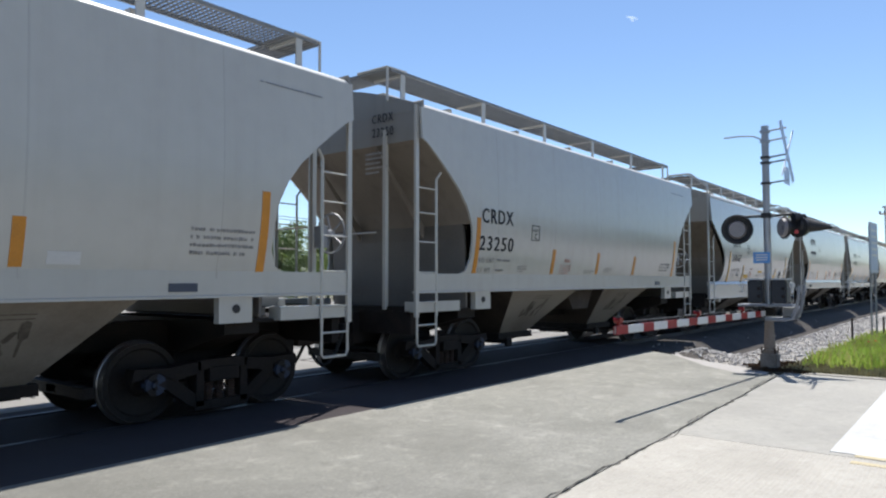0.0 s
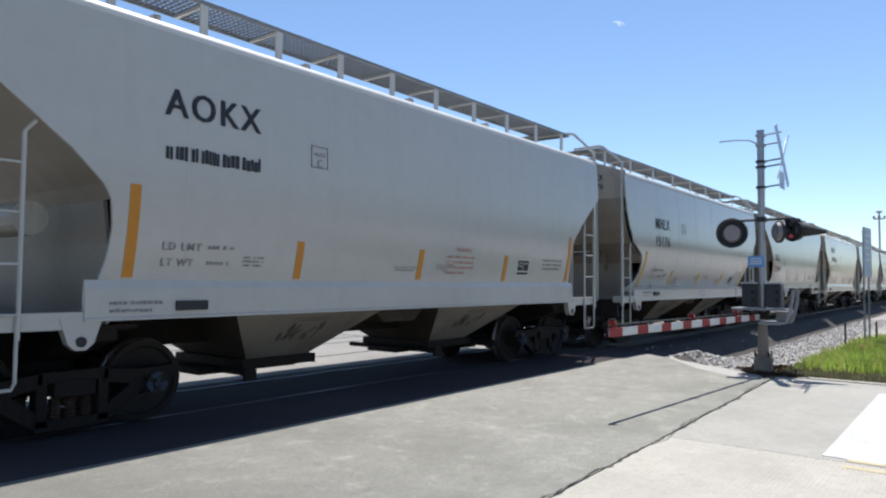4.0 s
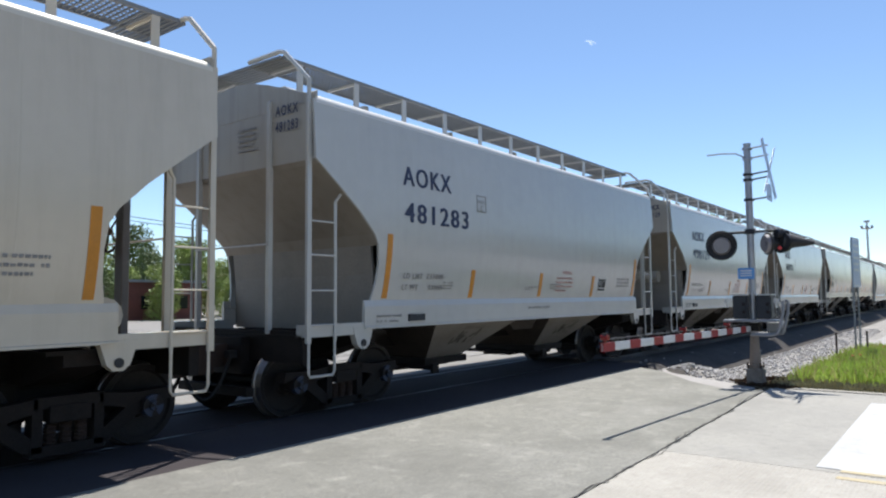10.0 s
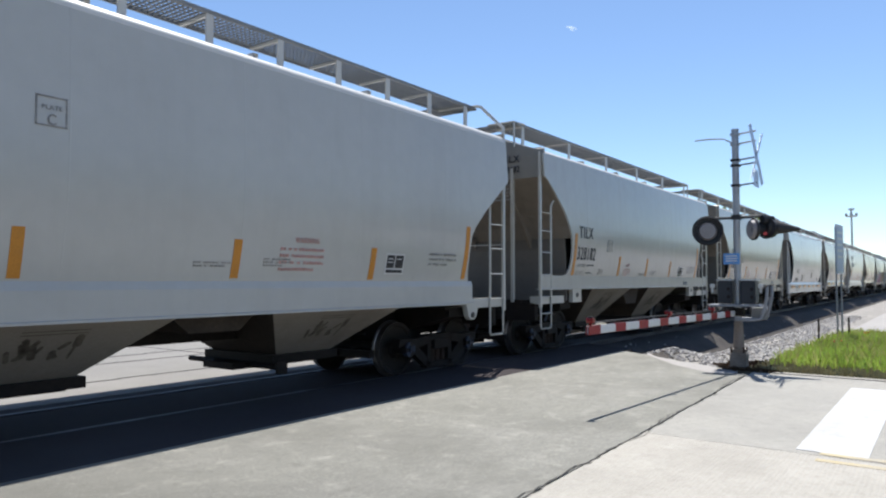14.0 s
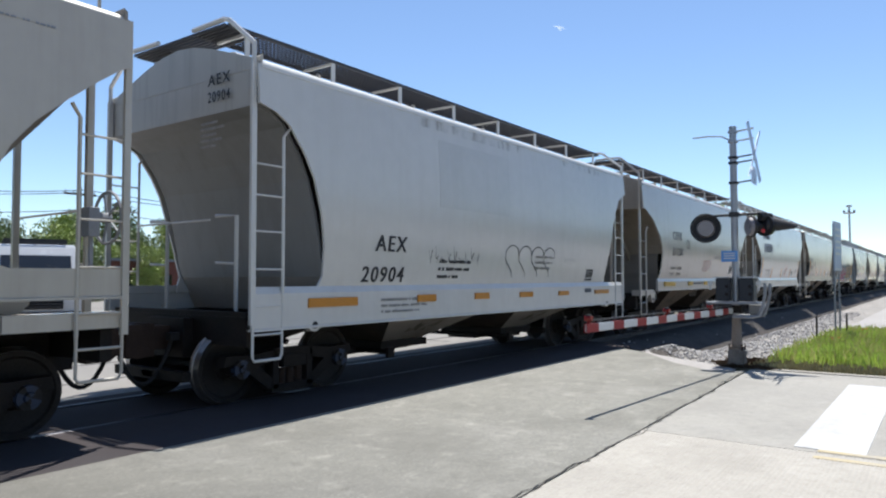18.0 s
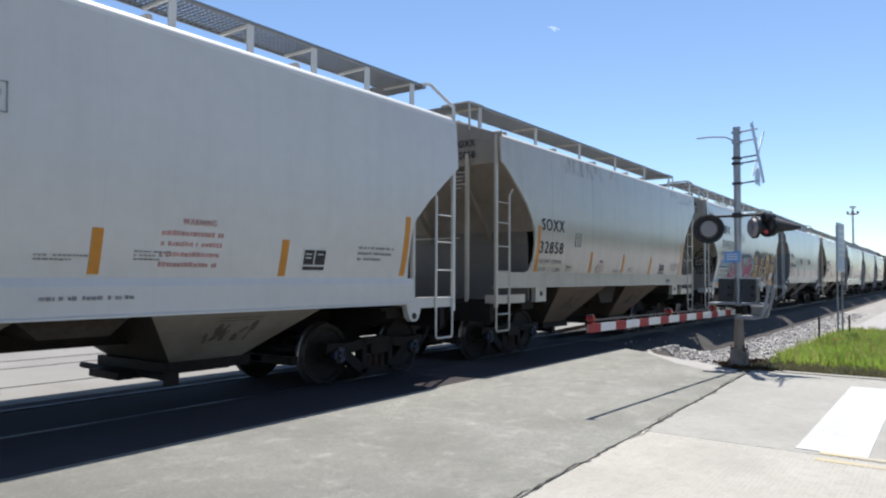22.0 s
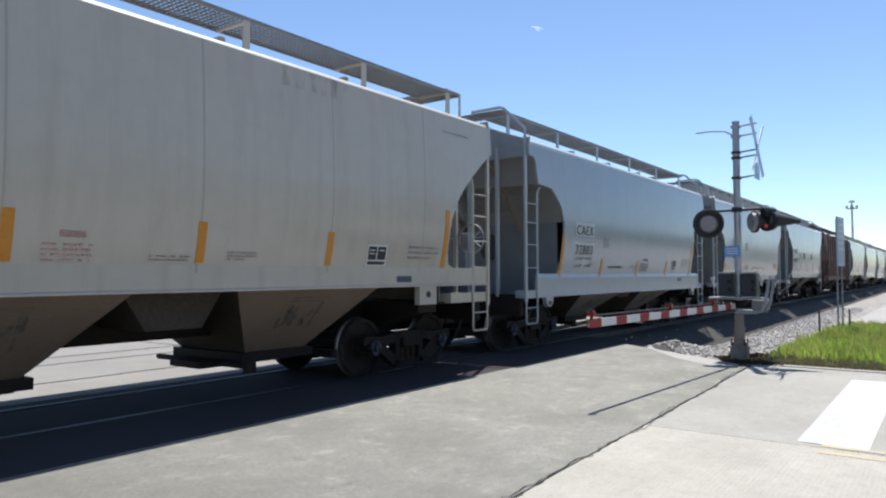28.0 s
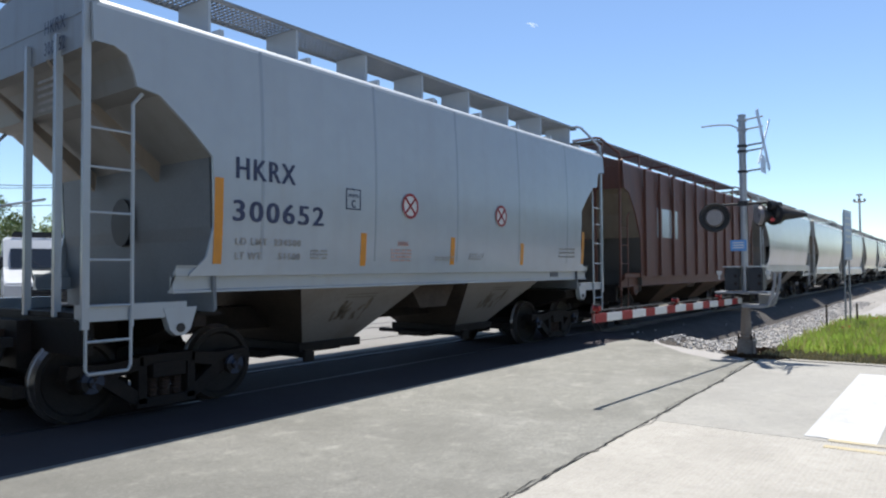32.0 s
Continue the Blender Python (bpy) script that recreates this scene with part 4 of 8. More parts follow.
def data_panel(car, length, u, z, shape, w=.42, h=.31, out=.006):
    p = panel("data_panel", car, length, u, u + w, z, z + h, TAPEWHITE, shape, out, label="white-edged black data panel", flat=True)
    for a, b, c, d in ((.06, .46, .30, .92), (.52, .94, .30, .92), (.06, .94, .07, .22)):
        q = part("data_square", shared(("plate",), None), BLACK, p, at=(a, -1.0, c))
        q.scale = (b - a, .5, d - c)
    for a, c in ((.12, .72), (.12, .56), (.60, .72)):
        q = part("data_line", shared(("plate",), None), TAPEWHITE, p, at=(a, -1.5, c))
        q.scale = (.24, .3, .05)


SMUDGE = mat("dark_smudged_stencil", (0.13, 0.112, 0.093), 0.8, 0, 0.5, 4, 0.1, 15)
PLATEBLUE = mat("dark_blue_grey_plate", (0.05, 0.06, 0.085), 0.5, 0, 0.15, 5, 0.05)
TRUCK_IN = {"round": 1.5, "flow": 1.25, "tapered": 1.14, "angled": 1.2, "stepped": 1.2, "notched": 1.3, "scoop": 1.25, "wave": 1.25}      # truck centre in from the body end
WHEELSETS = []      # (wheelset, its car's number)
CARS = []           # (car, x of its middle at the start)
COLOUR_WORDS = {"grey": "weathered light grey", "white": "dusty white", "bright": "clean white", "cream": "grimy cream", "beige": "dusty beige-grey",
                "blue": "cool blue-grey", "silver": "pale silver", "warm": "warm grey", "brown": "rust-brown"}
SHAPE_WORDS = {"round": "rounded cut-away ends", "angled": "angled cut-away ends", "flow": "bowed sides and deep sills", "wave": "bowed sides and scooped ends",
               "tapered": "tapered ends and deep sills", "deep": "deep cut-away ends", "stepped": "stepped cut-away ends", "notched": "notched cut-away ends",
               "scoop": "ribbed sides and scooped ends", "ribbed": "vertical side ribs"}


def hopper_car(number, shape, tint, x_left, length=11.9, note="", near=True, grate=None, foot=None):
    sh, pm = SHAPES[shape], PAINTS[tint]
    label = f"{COLOUR_WORDS[tint]} hopper car, {note or SHAPE_WORDS[shape]}"
    car = thing("covered_hopper_car", label, "railway car", (x_left + length / 2, TRACK_Y, 0.0), "freight train")
    CARS.append((car, x_left + length / 2))
    h = length / 2
    for s in (-1, 1):
        part("side_sheet", shared(("side", shape, length, s), side_sheet(shape, length, s), True), pm, car)
        z0, z1, inset = sh["sill"]
        if foot:
            z0, inset = foot, 1.13

        def sill(bm, s=s):
            y1 = RUNG
            ya = HALF - curve(shape, z1 + .085)
            prof = [(ya - .03, z1 + .085), (ya, z1 + .085), (y1, z1), (y1, z0 + .02), (y1 + .02, z0 + .012), (y1 + .02, z0 - .012), (y1 - .10, z0 - .012), (y1 - .10, z0 + .012), (y1 - .06, z0 + .02), (y1 - .06, z1 - .04), (ya - .03, z1 - .03)]
            loft(bm, [(s * y, z) for y, z in prof], -h + inset, h - inset)
        part("side_sill", shared(("sill", shape, length, s, z0), sill), pm, car)
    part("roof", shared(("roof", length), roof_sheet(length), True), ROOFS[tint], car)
    part("hatch_cover", shared(("hatch", length), lambda bm: loft(bm, [(-.38, 4.6), (-.38, 4.76), (-.3, 4.81), (.3, 4.81), (.38, 4.76), (.38, 4.6)], -h + .7, h - .7)), pm, car)
    for x in (-3.6, -1.2, 1.2, 3.6):
        part("hatch_latch", shared("latch", lambda bm: (box(bm, -.04, .04, -.42, .42, 4.78, 4.84), box(bm, -.03, .03, -.44, -.40, 4.6, 4.82))), pm, car, at=(x, 0, 0))
    for s in (-1, 1):
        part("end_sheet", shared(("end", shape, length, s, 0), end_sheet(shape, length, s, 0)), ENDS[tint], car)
        part("slope_sheet", shared(("end", shape, length, s, 1), end_sheet(shape, length, s, 1)), GRIMYCOOL if tint in ("silver", "blue") or shape == "tapered" else GRIMYPALE if tint in ("white", "bright") and shape != "flow" else GRIMYSHADE, car, "slope sheet with dust and shade in its colour")
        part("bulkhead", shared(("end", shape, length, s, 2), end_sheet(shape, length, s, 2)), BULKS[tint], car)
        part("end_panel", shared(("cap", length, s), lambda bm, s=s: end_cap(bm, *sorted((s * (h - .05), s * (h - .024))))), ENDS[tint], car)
        # slope sheet stiffeners
        line = end_line(shape)
        deep = next(p for p in line if p[0] >= .93 * max(q[0] for q in line[:-1]))
        for y in () if shape in ("angled", "tapered", "flow") else (-.75, .75):
            def brace(bm, s=s, y=y):
                (ua, za), (ub, zb) = line[1], deep
                prism(bm, [(s * (h - ua + .02), za), (s * (h - ua - .05), za - .1), (s * (h - ub + .04), zb - .2), (s * (h - ub + .02), zb + .02)], y - .03, y + .03)
            part("slope_brace", shared(("brace", shape, length, s, y), brace), GRIMYSHADE, car)
        if shape in ("flow", "tapered"):
            for y in (-.95, .6):
                def frame_post(bm):
                    pipe(bm, [(0, 0, 1.14), (0, 0, 2.42), (0, .42, 2.44)], .03, 6)
                    rod(bm, (0, 0, 1.8), (.0, .42, 1.82), .02, 6)
                part("end_post", shared("framepost", frame_post), pm, car, at=(s * (h - .28), y, 0))
        else:
            for y in ((-.82, .82) if shape in ("angled", "deep", "scoop") else (-.98, .76) if shape == "round" else (-.98, -.30, .82)):
                top = 4.32 if shape == "angled" else line[1][1] + .22
                part("end_post", shared(("post", top), lambda bm: box(bm, -.035, .035, -.03, .03, 1.15, top)), pm, car, at=(s * (h - .02), y, 0))
        part("grab_bar", shared("grab", lambda bm: hand_bar(bm, .82)), pm, car, at=(s * (h + .03), 0, 2.35))
        # end platform and end sill
        def deck(bm, s=s):
            x0, x1 = sorted((s * (h - 1.62), s * h))
            box(bm, x0, x1, -1.5, 1.5, 1.10, 1.14)
        part("end_platform", shared(("deck", length, s), deck), STEEL, car)

        def end_sill(bm, s=s):
            x0, x1 = sorted((s * (h - .02), s * (h - .14)))
            box(bm, x0, x1, -1.5, 1.5, .78, 1.20)
            x0, x1 = sorted((s * (h - .1), s * (h + .12)))
            box(bm, x0, x1, -.42, .42, .60, 1.10)
        part("end_sill", shared(("endsill", length, s), end_sill), STEEL, car)
        for side in (-1, 1):
            ladder(car, length, s, side, pm, shape)

            def shelf(bm, s=s, side=side):
                x0, x1 = sorted((s * (h - 1.08), s * h))
                y0, y1 = sorted((side * 1.40, side * (RUNG - .02)))
                box(bm, x0, x1, y0, y1, 1.12, 1.28)
            if shape in ("angled", "wave", "deep", "stepped", "notched", "scoop", "round"):
                part("platform_edge", shared(("shelf", length, s, side), shelf), pm, car)

            def pad(bm, s=s, side=side):
                y0, y1 = sorted((side * 1.54, side * (RUNG - .01)))
                if shape == "round":
                    prism(bm, [(-.22, 1.12), (.22, 1.12), (.22, 1.44), (-.22, 1.44)], y0, y1)
                else:
                    prism(bm, [(-.12, .98), (-.05, .92), (.05, .92), (.12, .98), (.20, 1.22), (-.20, 1.22)], y0, y1)
            pd = part("jacking_pad", shared(("pad", shape == "round", side), pad), pm, car, at=(s * (h - (1.72 if shape == "round" else 1.0)), 0, 0))
            if side == -1:
                # solid black disc, the hole's inner shade put into its colour
                part("pull_hole", shared("hole", lambda bm: rod(bm, (0, -RUNG - .004, 0), (0, -RUNG + .02, 0), .05, 12)), BLACK, pd,
                     at=(0, 0, 1.28 if shape == "round" else 1.0))
        part("coupler", shared(("coupler",), coupler), RUSTY, car, at=(s * h, 0, 0)).scale = (s, s, 1)
        part("air_hose", shared(("hose",), air_hose), RUBBER, car, at=(s * h, 0, 0)).scale = (s, s, 1)
    # brake gear on the trailing end
    by, bz = (-1.30, 2.24) if shape == "round" else (.62, 2.52)
    part("brake_wheel", shared("brakewheel", brake_wheel), PATCHGREY if shape == "round" else BLACK if tint in ("white", "grey") else RUSTY, car, at=(h + .02, by, bz))
    part("brake_housing", shared("brakehousing", lambda bm: (box(bm, -.16, .0, -.16, .16, -.34, .16), box(bm, -.10, -.04, -.03, .03, -1.1, -.34), bevel(bm, .01))), PATCHGREY if shape == "round" else RUSTY, car, at=(h - .1, by, bz)).scale = (.7, .5, .6) if shape == "round" else (1, 1, 1)
    if shape != "round":
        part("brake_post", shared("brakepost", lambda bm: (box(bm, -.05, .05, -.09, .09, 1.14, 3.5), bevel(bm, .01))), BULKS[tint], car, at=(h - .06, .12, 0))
    part("air_reservoir", shared("reservoir", lambda bm: (rod(bm, (h - .75, -.95, 1.45), (h - .75, .1, 1.45), .2, 12), box(bm, h - .9, h - .6, -.7, -.1, 1.12, 1.3))), pm, car)
    if number in (3, 8, 9, 14):
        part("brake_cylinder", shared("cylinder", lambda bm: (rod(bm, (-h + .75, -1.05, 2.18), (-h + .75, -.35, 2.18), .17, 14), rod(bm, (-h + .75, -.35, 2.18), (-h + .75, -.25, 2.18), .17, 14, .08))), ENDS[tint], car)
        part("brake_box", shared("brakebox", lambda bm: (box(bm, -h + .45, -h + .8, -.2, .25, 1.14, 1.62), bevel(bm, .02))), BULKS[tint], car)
    if shape in ("notched", "stepped", "scoop"):
        deep_x = -h + max(p[0] for p in sh["cut"]) - .06

        # opening is a solid black oval; the dark inside is only its colour
        def manhole(bm):
            n = 16
            prism_pts = [bm.verts.new((deep_x, .1 + .24 * math.cos(2 * math.pi * q / n), 2.22 + .30 * math.sin(2 * math.pi * q / n))) for q in range(n)]
            back = [bm.verts.new((deep_x + .11, v.co.y, v.co.z)) for v in prism_pts]
            bm.faces.new(prism_pts)
            for q in range(n):
                bm.faces.new((prism_pts[q], prism_pts[(q + 1) % n], back[(q + 1) % n], back[q]))
        part("manhole", shared(("manhole", length, shape), manhole), BLACK, car, "black oval standing for an opening in the bulkhead")
    part("control_valve", shared("valve", lambda bm: (box(bm, h - .62, h - .28, .35, .75, 1.14, 1.62), rod(bm, (h - .45, .3, 1.5), (h - .45, .1, 1.5), .07, 8))), RUSTY, car)
    # underframe and bays
    part("centre_sill", shared(("centre", length), lambda bm: (box(bm, -h + .1, h - .1, -.24, .24, .78, 1.1))), STEEL, car)
    part("train_line", shared(("line", length), lambda bm: pipe(bm, [(-h, .5, .95), (h, .5, .95)], .03, 6)), STEEL, car)
    zb = (foot or sh["sill"][0]) + .02
    for c in (-1.9, 1.9):
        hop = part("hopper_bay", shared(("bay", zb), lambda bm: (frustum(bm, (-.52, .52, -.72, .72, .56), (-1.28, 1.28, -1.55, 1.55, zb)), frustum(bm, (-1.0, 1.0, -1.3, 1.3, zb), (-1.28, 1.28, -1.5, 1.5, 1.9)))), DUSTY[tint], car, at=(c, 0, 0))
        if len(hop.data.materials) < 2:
            hop.data.materials.append(CAKEDSHADE)
            # end faces and undersides take the colour that holds dirt plus shade
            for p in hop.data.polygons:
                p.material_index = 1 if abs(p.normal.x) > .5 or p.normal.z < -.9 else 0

        def gate(bm):
            box(bm, -.62, .62, -.78, .78, .44, .56)
            box(bm, -.95, .62, -.34, .34, .36, .45)
            rod(bm, (-.7, -1.02, .42), (-.7, 1.02, .42), .04, 8)
            box(bm, -.78, -.62, -1.08, -1.02, .34, .50)
        part("outlet_gate", shared("gate", gate), STEEL, hop)

        def smudge(bm):
            rnd = random.Random(31)
            for k in range(13):
                x, f, w, hh, lean = rnd.uniform(-.32, .28), rnd.uniform(.36, .58), rnd.uniform(.03, .09), rnd.uniform(.06, .20), rnd.uniform(-.06, .08)
                v = [bm.verts.new((px, -(.72 + g * .83) - .005, .56 + g * (zb - .56) - .005)) for px, g in ((x, f), (x + w * .5, f - .03), (x + w, f), (x + w + lean, f + hh), (x + w * .4 + lean, f + hh * 1.15), (x + lean, f + hh * .9))]
                bm.faces.new(v)
            for f in (.78, .83):
                v = [bm.verts.new((px, -(.72 + g * .83) - .005, .56 + g * (zb - .56) - .005)) for px, g in ((-.3, f), (.34, f), (.34, f + .014), (-.3, f + .014))]
                bm.faces.new(v)
        if near:
            part("bay_mark", shared(("baymark", zb), smudge), SMUDGE, hop, "dark smudged stencil")["kind"] = "stuff"
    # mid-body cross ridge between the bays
    part("ridge_sheet", shared(("ridge", zb), lambda bm: prism(bm, [(-.66, zb + .02), (.66, zb + .02), (.35, .98), (-.35, .98)], -1.25, 1.25)), CAKEDSHADE, car)
    for s in (-1, 1):
        part("outer_slope", shared(("outer", zb, s), lambda bm, s=s: prism(bm, [(s * 3.16, zb + .02), (s * 3.3, zb + .02), (s * 4.2, 1.9), (s * 4.1, 1.9)], -1.45, 1.45)), GRIMYSHADE, car)
    # trucks
    truck_in = TRUCK_IN.get(shape, 1.62)
    for s in (-1, 1):
        part("body_bolster", shared("bodybolster", lambda bm: loft(bm, [(-1.45, 1.14), (-1.45, .98), (-.5, .72), (.5, .72), (1.45, .98), (1.45, 1.14)], -.24, .24)), STEEL, car, at=(s * (h - truck_in), 0, 0))
        part("brake_rigging", shared("rigging", lambda bm: (pipe(bm, [(-.9, .35, .62), (-.3, .3, .80), (.4, .3, .80), (1.05, .25, .60)], .05, 6), box(bm, -1.5, -1.38, -.78, .78, .34, .46), box(bm, -1.5, -.4, -.12, .12, .36, .44))), STEEL, car, at=(s * (h - truck_in), 0, 0))
        part("draft_pocket", shared("pocket", lambda bm: (box(bm, -.62, .62, -.42, .42, .62, 1.10))), STEEL, car, at=(s * (h - .72), 0, 0))
        truck = part("truck", shared("bolster", bolster), STEEL, car, at=(s * (h - truck_in), 0, 0))
        for side in (-1, 1):
            part("side_frame", shared("sideframe", side_frame), STEEL, truck, at=(0, side * 1.0, 0))
            for q in ((-.15, 0, .15) if near else (0,)):
                part("spring", shared("spring", spring), RUSTY, truck, at=(q, side * 1.0, 0))
        for w in (-.875, .875):
            me = shared("wheelset", wheelset)
            ob = part("wheelset", me, WHEEL, truck, at=(w, 0, .457))
            if len(me.materials) < 2:
                me.materials.append(CAPBLUE)
                me.materials.append(TREAD)
            WHEELSETS.append((ob, number, w))
    # roof walkways
    kind = sh["walk"]
    wz = {"round": 4.94, "notched": 4.94, "angled": 4.93, "stepped": 4.98, "scoop": 4.95, "deep": 4.91, "tapered": 4.85}.get(shape, 4.89)
    step = .07 if near else .14
    gm = grate or (GRATESHADE if kind == "brackets" else GRATE)
    wl = length - .1
    for s in (-1, 1):
        part("roof_walkway", shared(("walkway", wl, step), grating(wl, step)), gm, car, at=(0, s * .72, wz - .02))["kind"] = "stuff"
        n = {"long": 6, "plates": 11, "brackets": 8, "gussets": 9}[kind]
        for k in range(n):
            x = -h + .35 + (length - .7) * k / (n - 1)

            def hold(bm, s=s):
                if kind == "gussets":
                    prism(bm, [(-.02, 4.38), (.02, 4.38), (.02, wz - .03), (-.02, wz - .03)], *sorted((s * .42, s * 1.05)))
                    box(bm, -.03, .03, *sorted((s * 1.0, s * 1.3)), 4.38, 4.5)
                else:
                    w = .05 if kind in ("plates", "long") else .035
                    box(bm, -w, w, *sorted((s * 1.03, s * 1.055)), 4.40, wz)
                    box(bm, -.02, .02, *sorted((s * .42, s * 1.05)), wz - .07, wz - .035)
            part("walkway_support", shared(("hold", kind, s, wz), hold), pm, car, at=(x, 0, 0))
        for e in (-1, 1):
            def rail(bm, s=s, e=e):
                if shape == "round":
                    pipe(bm, [(0, s * 1.05, 4.40), (0, s * 1.05, wz), (-e * .45, s * 1.05, wz + .01)], .022, 6)
                    rod(bm, (0, s * .4, wz), (0, s * 1.05, wz), .02, 6)
                else:
                    pipe(bm, [(0, s * .4, wz + .02), (0, s * 1.06, wz + .03), (0, s * 1.16, wz), (0, s * RUNG, 4.46), (0, s * RUNG, 4.2)], .032, 6)
            part("end_handrail", shared(("rail", shape == "round", s, e, wz), rail), pm, car, at=(e * (h + .02), 0, 0))
    for e in (-1, 1):
        part("cross_walk", shared(("cross", near), lambda bm: [box(bm, -.25 + k * .07, -.22 + k * .07, -1.05, 1.05, 0, .03) for k in range(8)]), gm, car, at=(e * (h - .24), 0, wz - .045))["kind"] = "stuff"
    if near:
        if shape in ("angled", "wave") and not foot:
            panel("sill_plate", car, length, 1.95, 2.32, 1.27, 1.37, INK, shape, .03)
            stencil(car, length, 1.25, 1.25, .55, .15, 2, INKGREY, shape, number + 300)
        elif not foot:
            panel("sill_plate", car, length, 9.35, 9.68, sh["sill"][1] - .14, sh["sill"][1] - .05, PLATEBLUE, shape, .012)
    # seams of the side plates
    if near:
        strong = shape in ("scoop", "stepped", "wave")
        for k in range(1, 7 if shape in ("wave", "scoop") else 6):
            u = {"wave": .56 + 1.5 * k, "scoop": .45 + 1.56 * k}.get(shape, length * k / 6)

            def seam(bm):
                zz = [1.62 + .12 * q for q in range(10)] + [3.0, 3.3, 3.5, 3.65, 3.8, 3.9, 4.0, 4.1, 4.2]
                w = .024 if strong else .012
                for a, b in zip(zz, zz[1:]):
                    ya, yb = -(HALF - bowed(shape, a)), -(HALF - bowed(shape, b))
                    d = .004 if strong else .0015
                    v = [bm.verts.new(p) for p in ((-w, ya, a), (w, ya, a), (w, yb, b), (-w, yb, b), (-w * .4, ya - d, a), (w * .4, ya - d, a), (w * .4, yb - d, b), (-w * .4, yb - d, b))]
                    for f in ((4, 5, 6, 7), (0, 4, 7, 3), (1, 5, 6, 2)):
                        bm.faces.new([v[i] for i in f])
            part("plate_seam", shared(("seam", shape), seam), SEAMS[tint] if strong or shape in ("deep", "round") else pm, car, at=(-h + u, 0, 0))
    if shape == "ribbed":
        for k in range(11):
            part("side_rib", shared("rib", lambda bm: (box(bm, -.05, .05, -HALF - .07, -HALF, 1.4, 4.2))), pm, car, at=(-h + 1.3 + (length - 2.6) * k / 10, 0, 0))
    return car


def marks(car, length, shape, ink, words, bars, tape=ORANGE, plate=None, data=None, seed=1, flats=(), fine=True, load=None, warn=None):
    """Reporting marks, reflector tapes and small stencils on the near side."""
    for text, u0, u1, ztop, hh in words:
        word(car, length, text, u0, u1, ztop, hh, ink, shape)
    for u, z0, z1 in bars:
        panel("reflector", car, length, u - .055, u + .055, z0, z1, tape, shape)
    for u0, u1, z0, z1 in flats:
        panel("reflector", car, length, u0, u1, z0, z1, tape, shape, out=.024 if z0 < 1.5 else .006)
    if plate:
        frame_mark(car, length, plate[0], plate[1], .28, .28, INKGREY if not plate[2:] else ink, shape)
    if data:
        data_panel(car, length, data[0], data[1], shape)
    if fine:
        u = words[-1][1] if words else 1.5
        zt = 1.99
        word(car, length, "LD LMT", u + .05, u + .50, zt, .085, INKGREY, shape)
        if load:
            word(car, length, load[0], u + .60, u + 1.02, zt, .085, INKGREY, shape)
            word(car, length, load[1], u + .67, u + 1.02, zt - .17, .085, INKGREY, shape)
        else:
            stencil(car, length, u + .58, zt - .085, .42, .09, 1, INKGREY, shape, seed)
            stencil(car, length, u + .58, zt - .255, .38, .09, 1, INKGREY, shape, seed + 1)
        word(car, length, "LT WT", u + .05, u + .42, zt - .17, .085, INKGREY, shape)
        stencil(car, length, 2.75, 1.74, .30, .14, 3, INKGREY, shape, seed + 2)
        u, z, w, hh, ink = warn or ((6.54, 1.70, .74, .44, INKRED) if shape == "angled" else (4.30, 1.72, .46, .30, INKRED))
        word(car, length, "WARNING", u + w * .3, u + w * .85, z + hh + .01, .07, ink, shape)
        stencil(car, length, u, z, w, hh - .10, 4, ink, shape, seed + 3, "warning_stencil")
        stencil(car, length, 5.35, 1.74, .50, .08, 2, INKGREY, shape, seed + 4)
        stencil(car, length, 6.3, 1.76, .42, .12, 3, INKGREY, shape, seed + 5)
        stencil(car, length, 9.55, 1.82, .75, .24, 3, INKGREY, shape, seed + 6)


def end_marks(car, length, ink, a, b, start=-.70):
    """The same marks, small, high on the leading end."""
    for text, z in ((a, 4.08), (b, 3.86)):
        ob = part("end_lettering", lettering(text), ink, car, at=(-length / 2 + .004, start, z))
        ob.rotation_euler = (0, 0, -math.pi / 2)
        ob.scale = (.46, 1, .14)
        ob.location.y = start
    rnd = random.Random(len(a) + len(b))

    def lines(bm):
        for k in range(5):
            w = rnd.uniform(.30, .5)
            box(bm, -.004, 0, -w, 0, -.075 * k - .03, -.075 * k)
    ob = part("end_stencil", made(lines), INKGREY, car, at=(-length / 2 + .012, -.12 if start < -.8 else -.55, 4.02 if start < -.8 else 3.62))
    ob["kind"] = "stuff"
    return car


ROUND_BARS = [(1.42, 1.72, 2.63), (4.00, 1.72, 2.19), (5.95, 1.73, 2.18), (7.90, 1.72, 2.16), (10.48, 1.70, 2.63)]
ANGLED_BARS = [(1.42, 1.61, 2.53), (3.57, 1.61, 2.07), (5.91, 1.62, 2.07), (8.25, 1.61, 2.06), (10.58, 1.62, 2.51)]


def round_words(a, b, w=1.0):
    return [(a, 1.50, 1.50 + .96 * w, 2.83, .25), (b, 1.46, 2.50, 2.36, .25)]


def angled_words(a, b):
    return [(a, 1.70, 2.90, 3.62, .30), (b, 1.72, 3.36, 3.06, .30)]


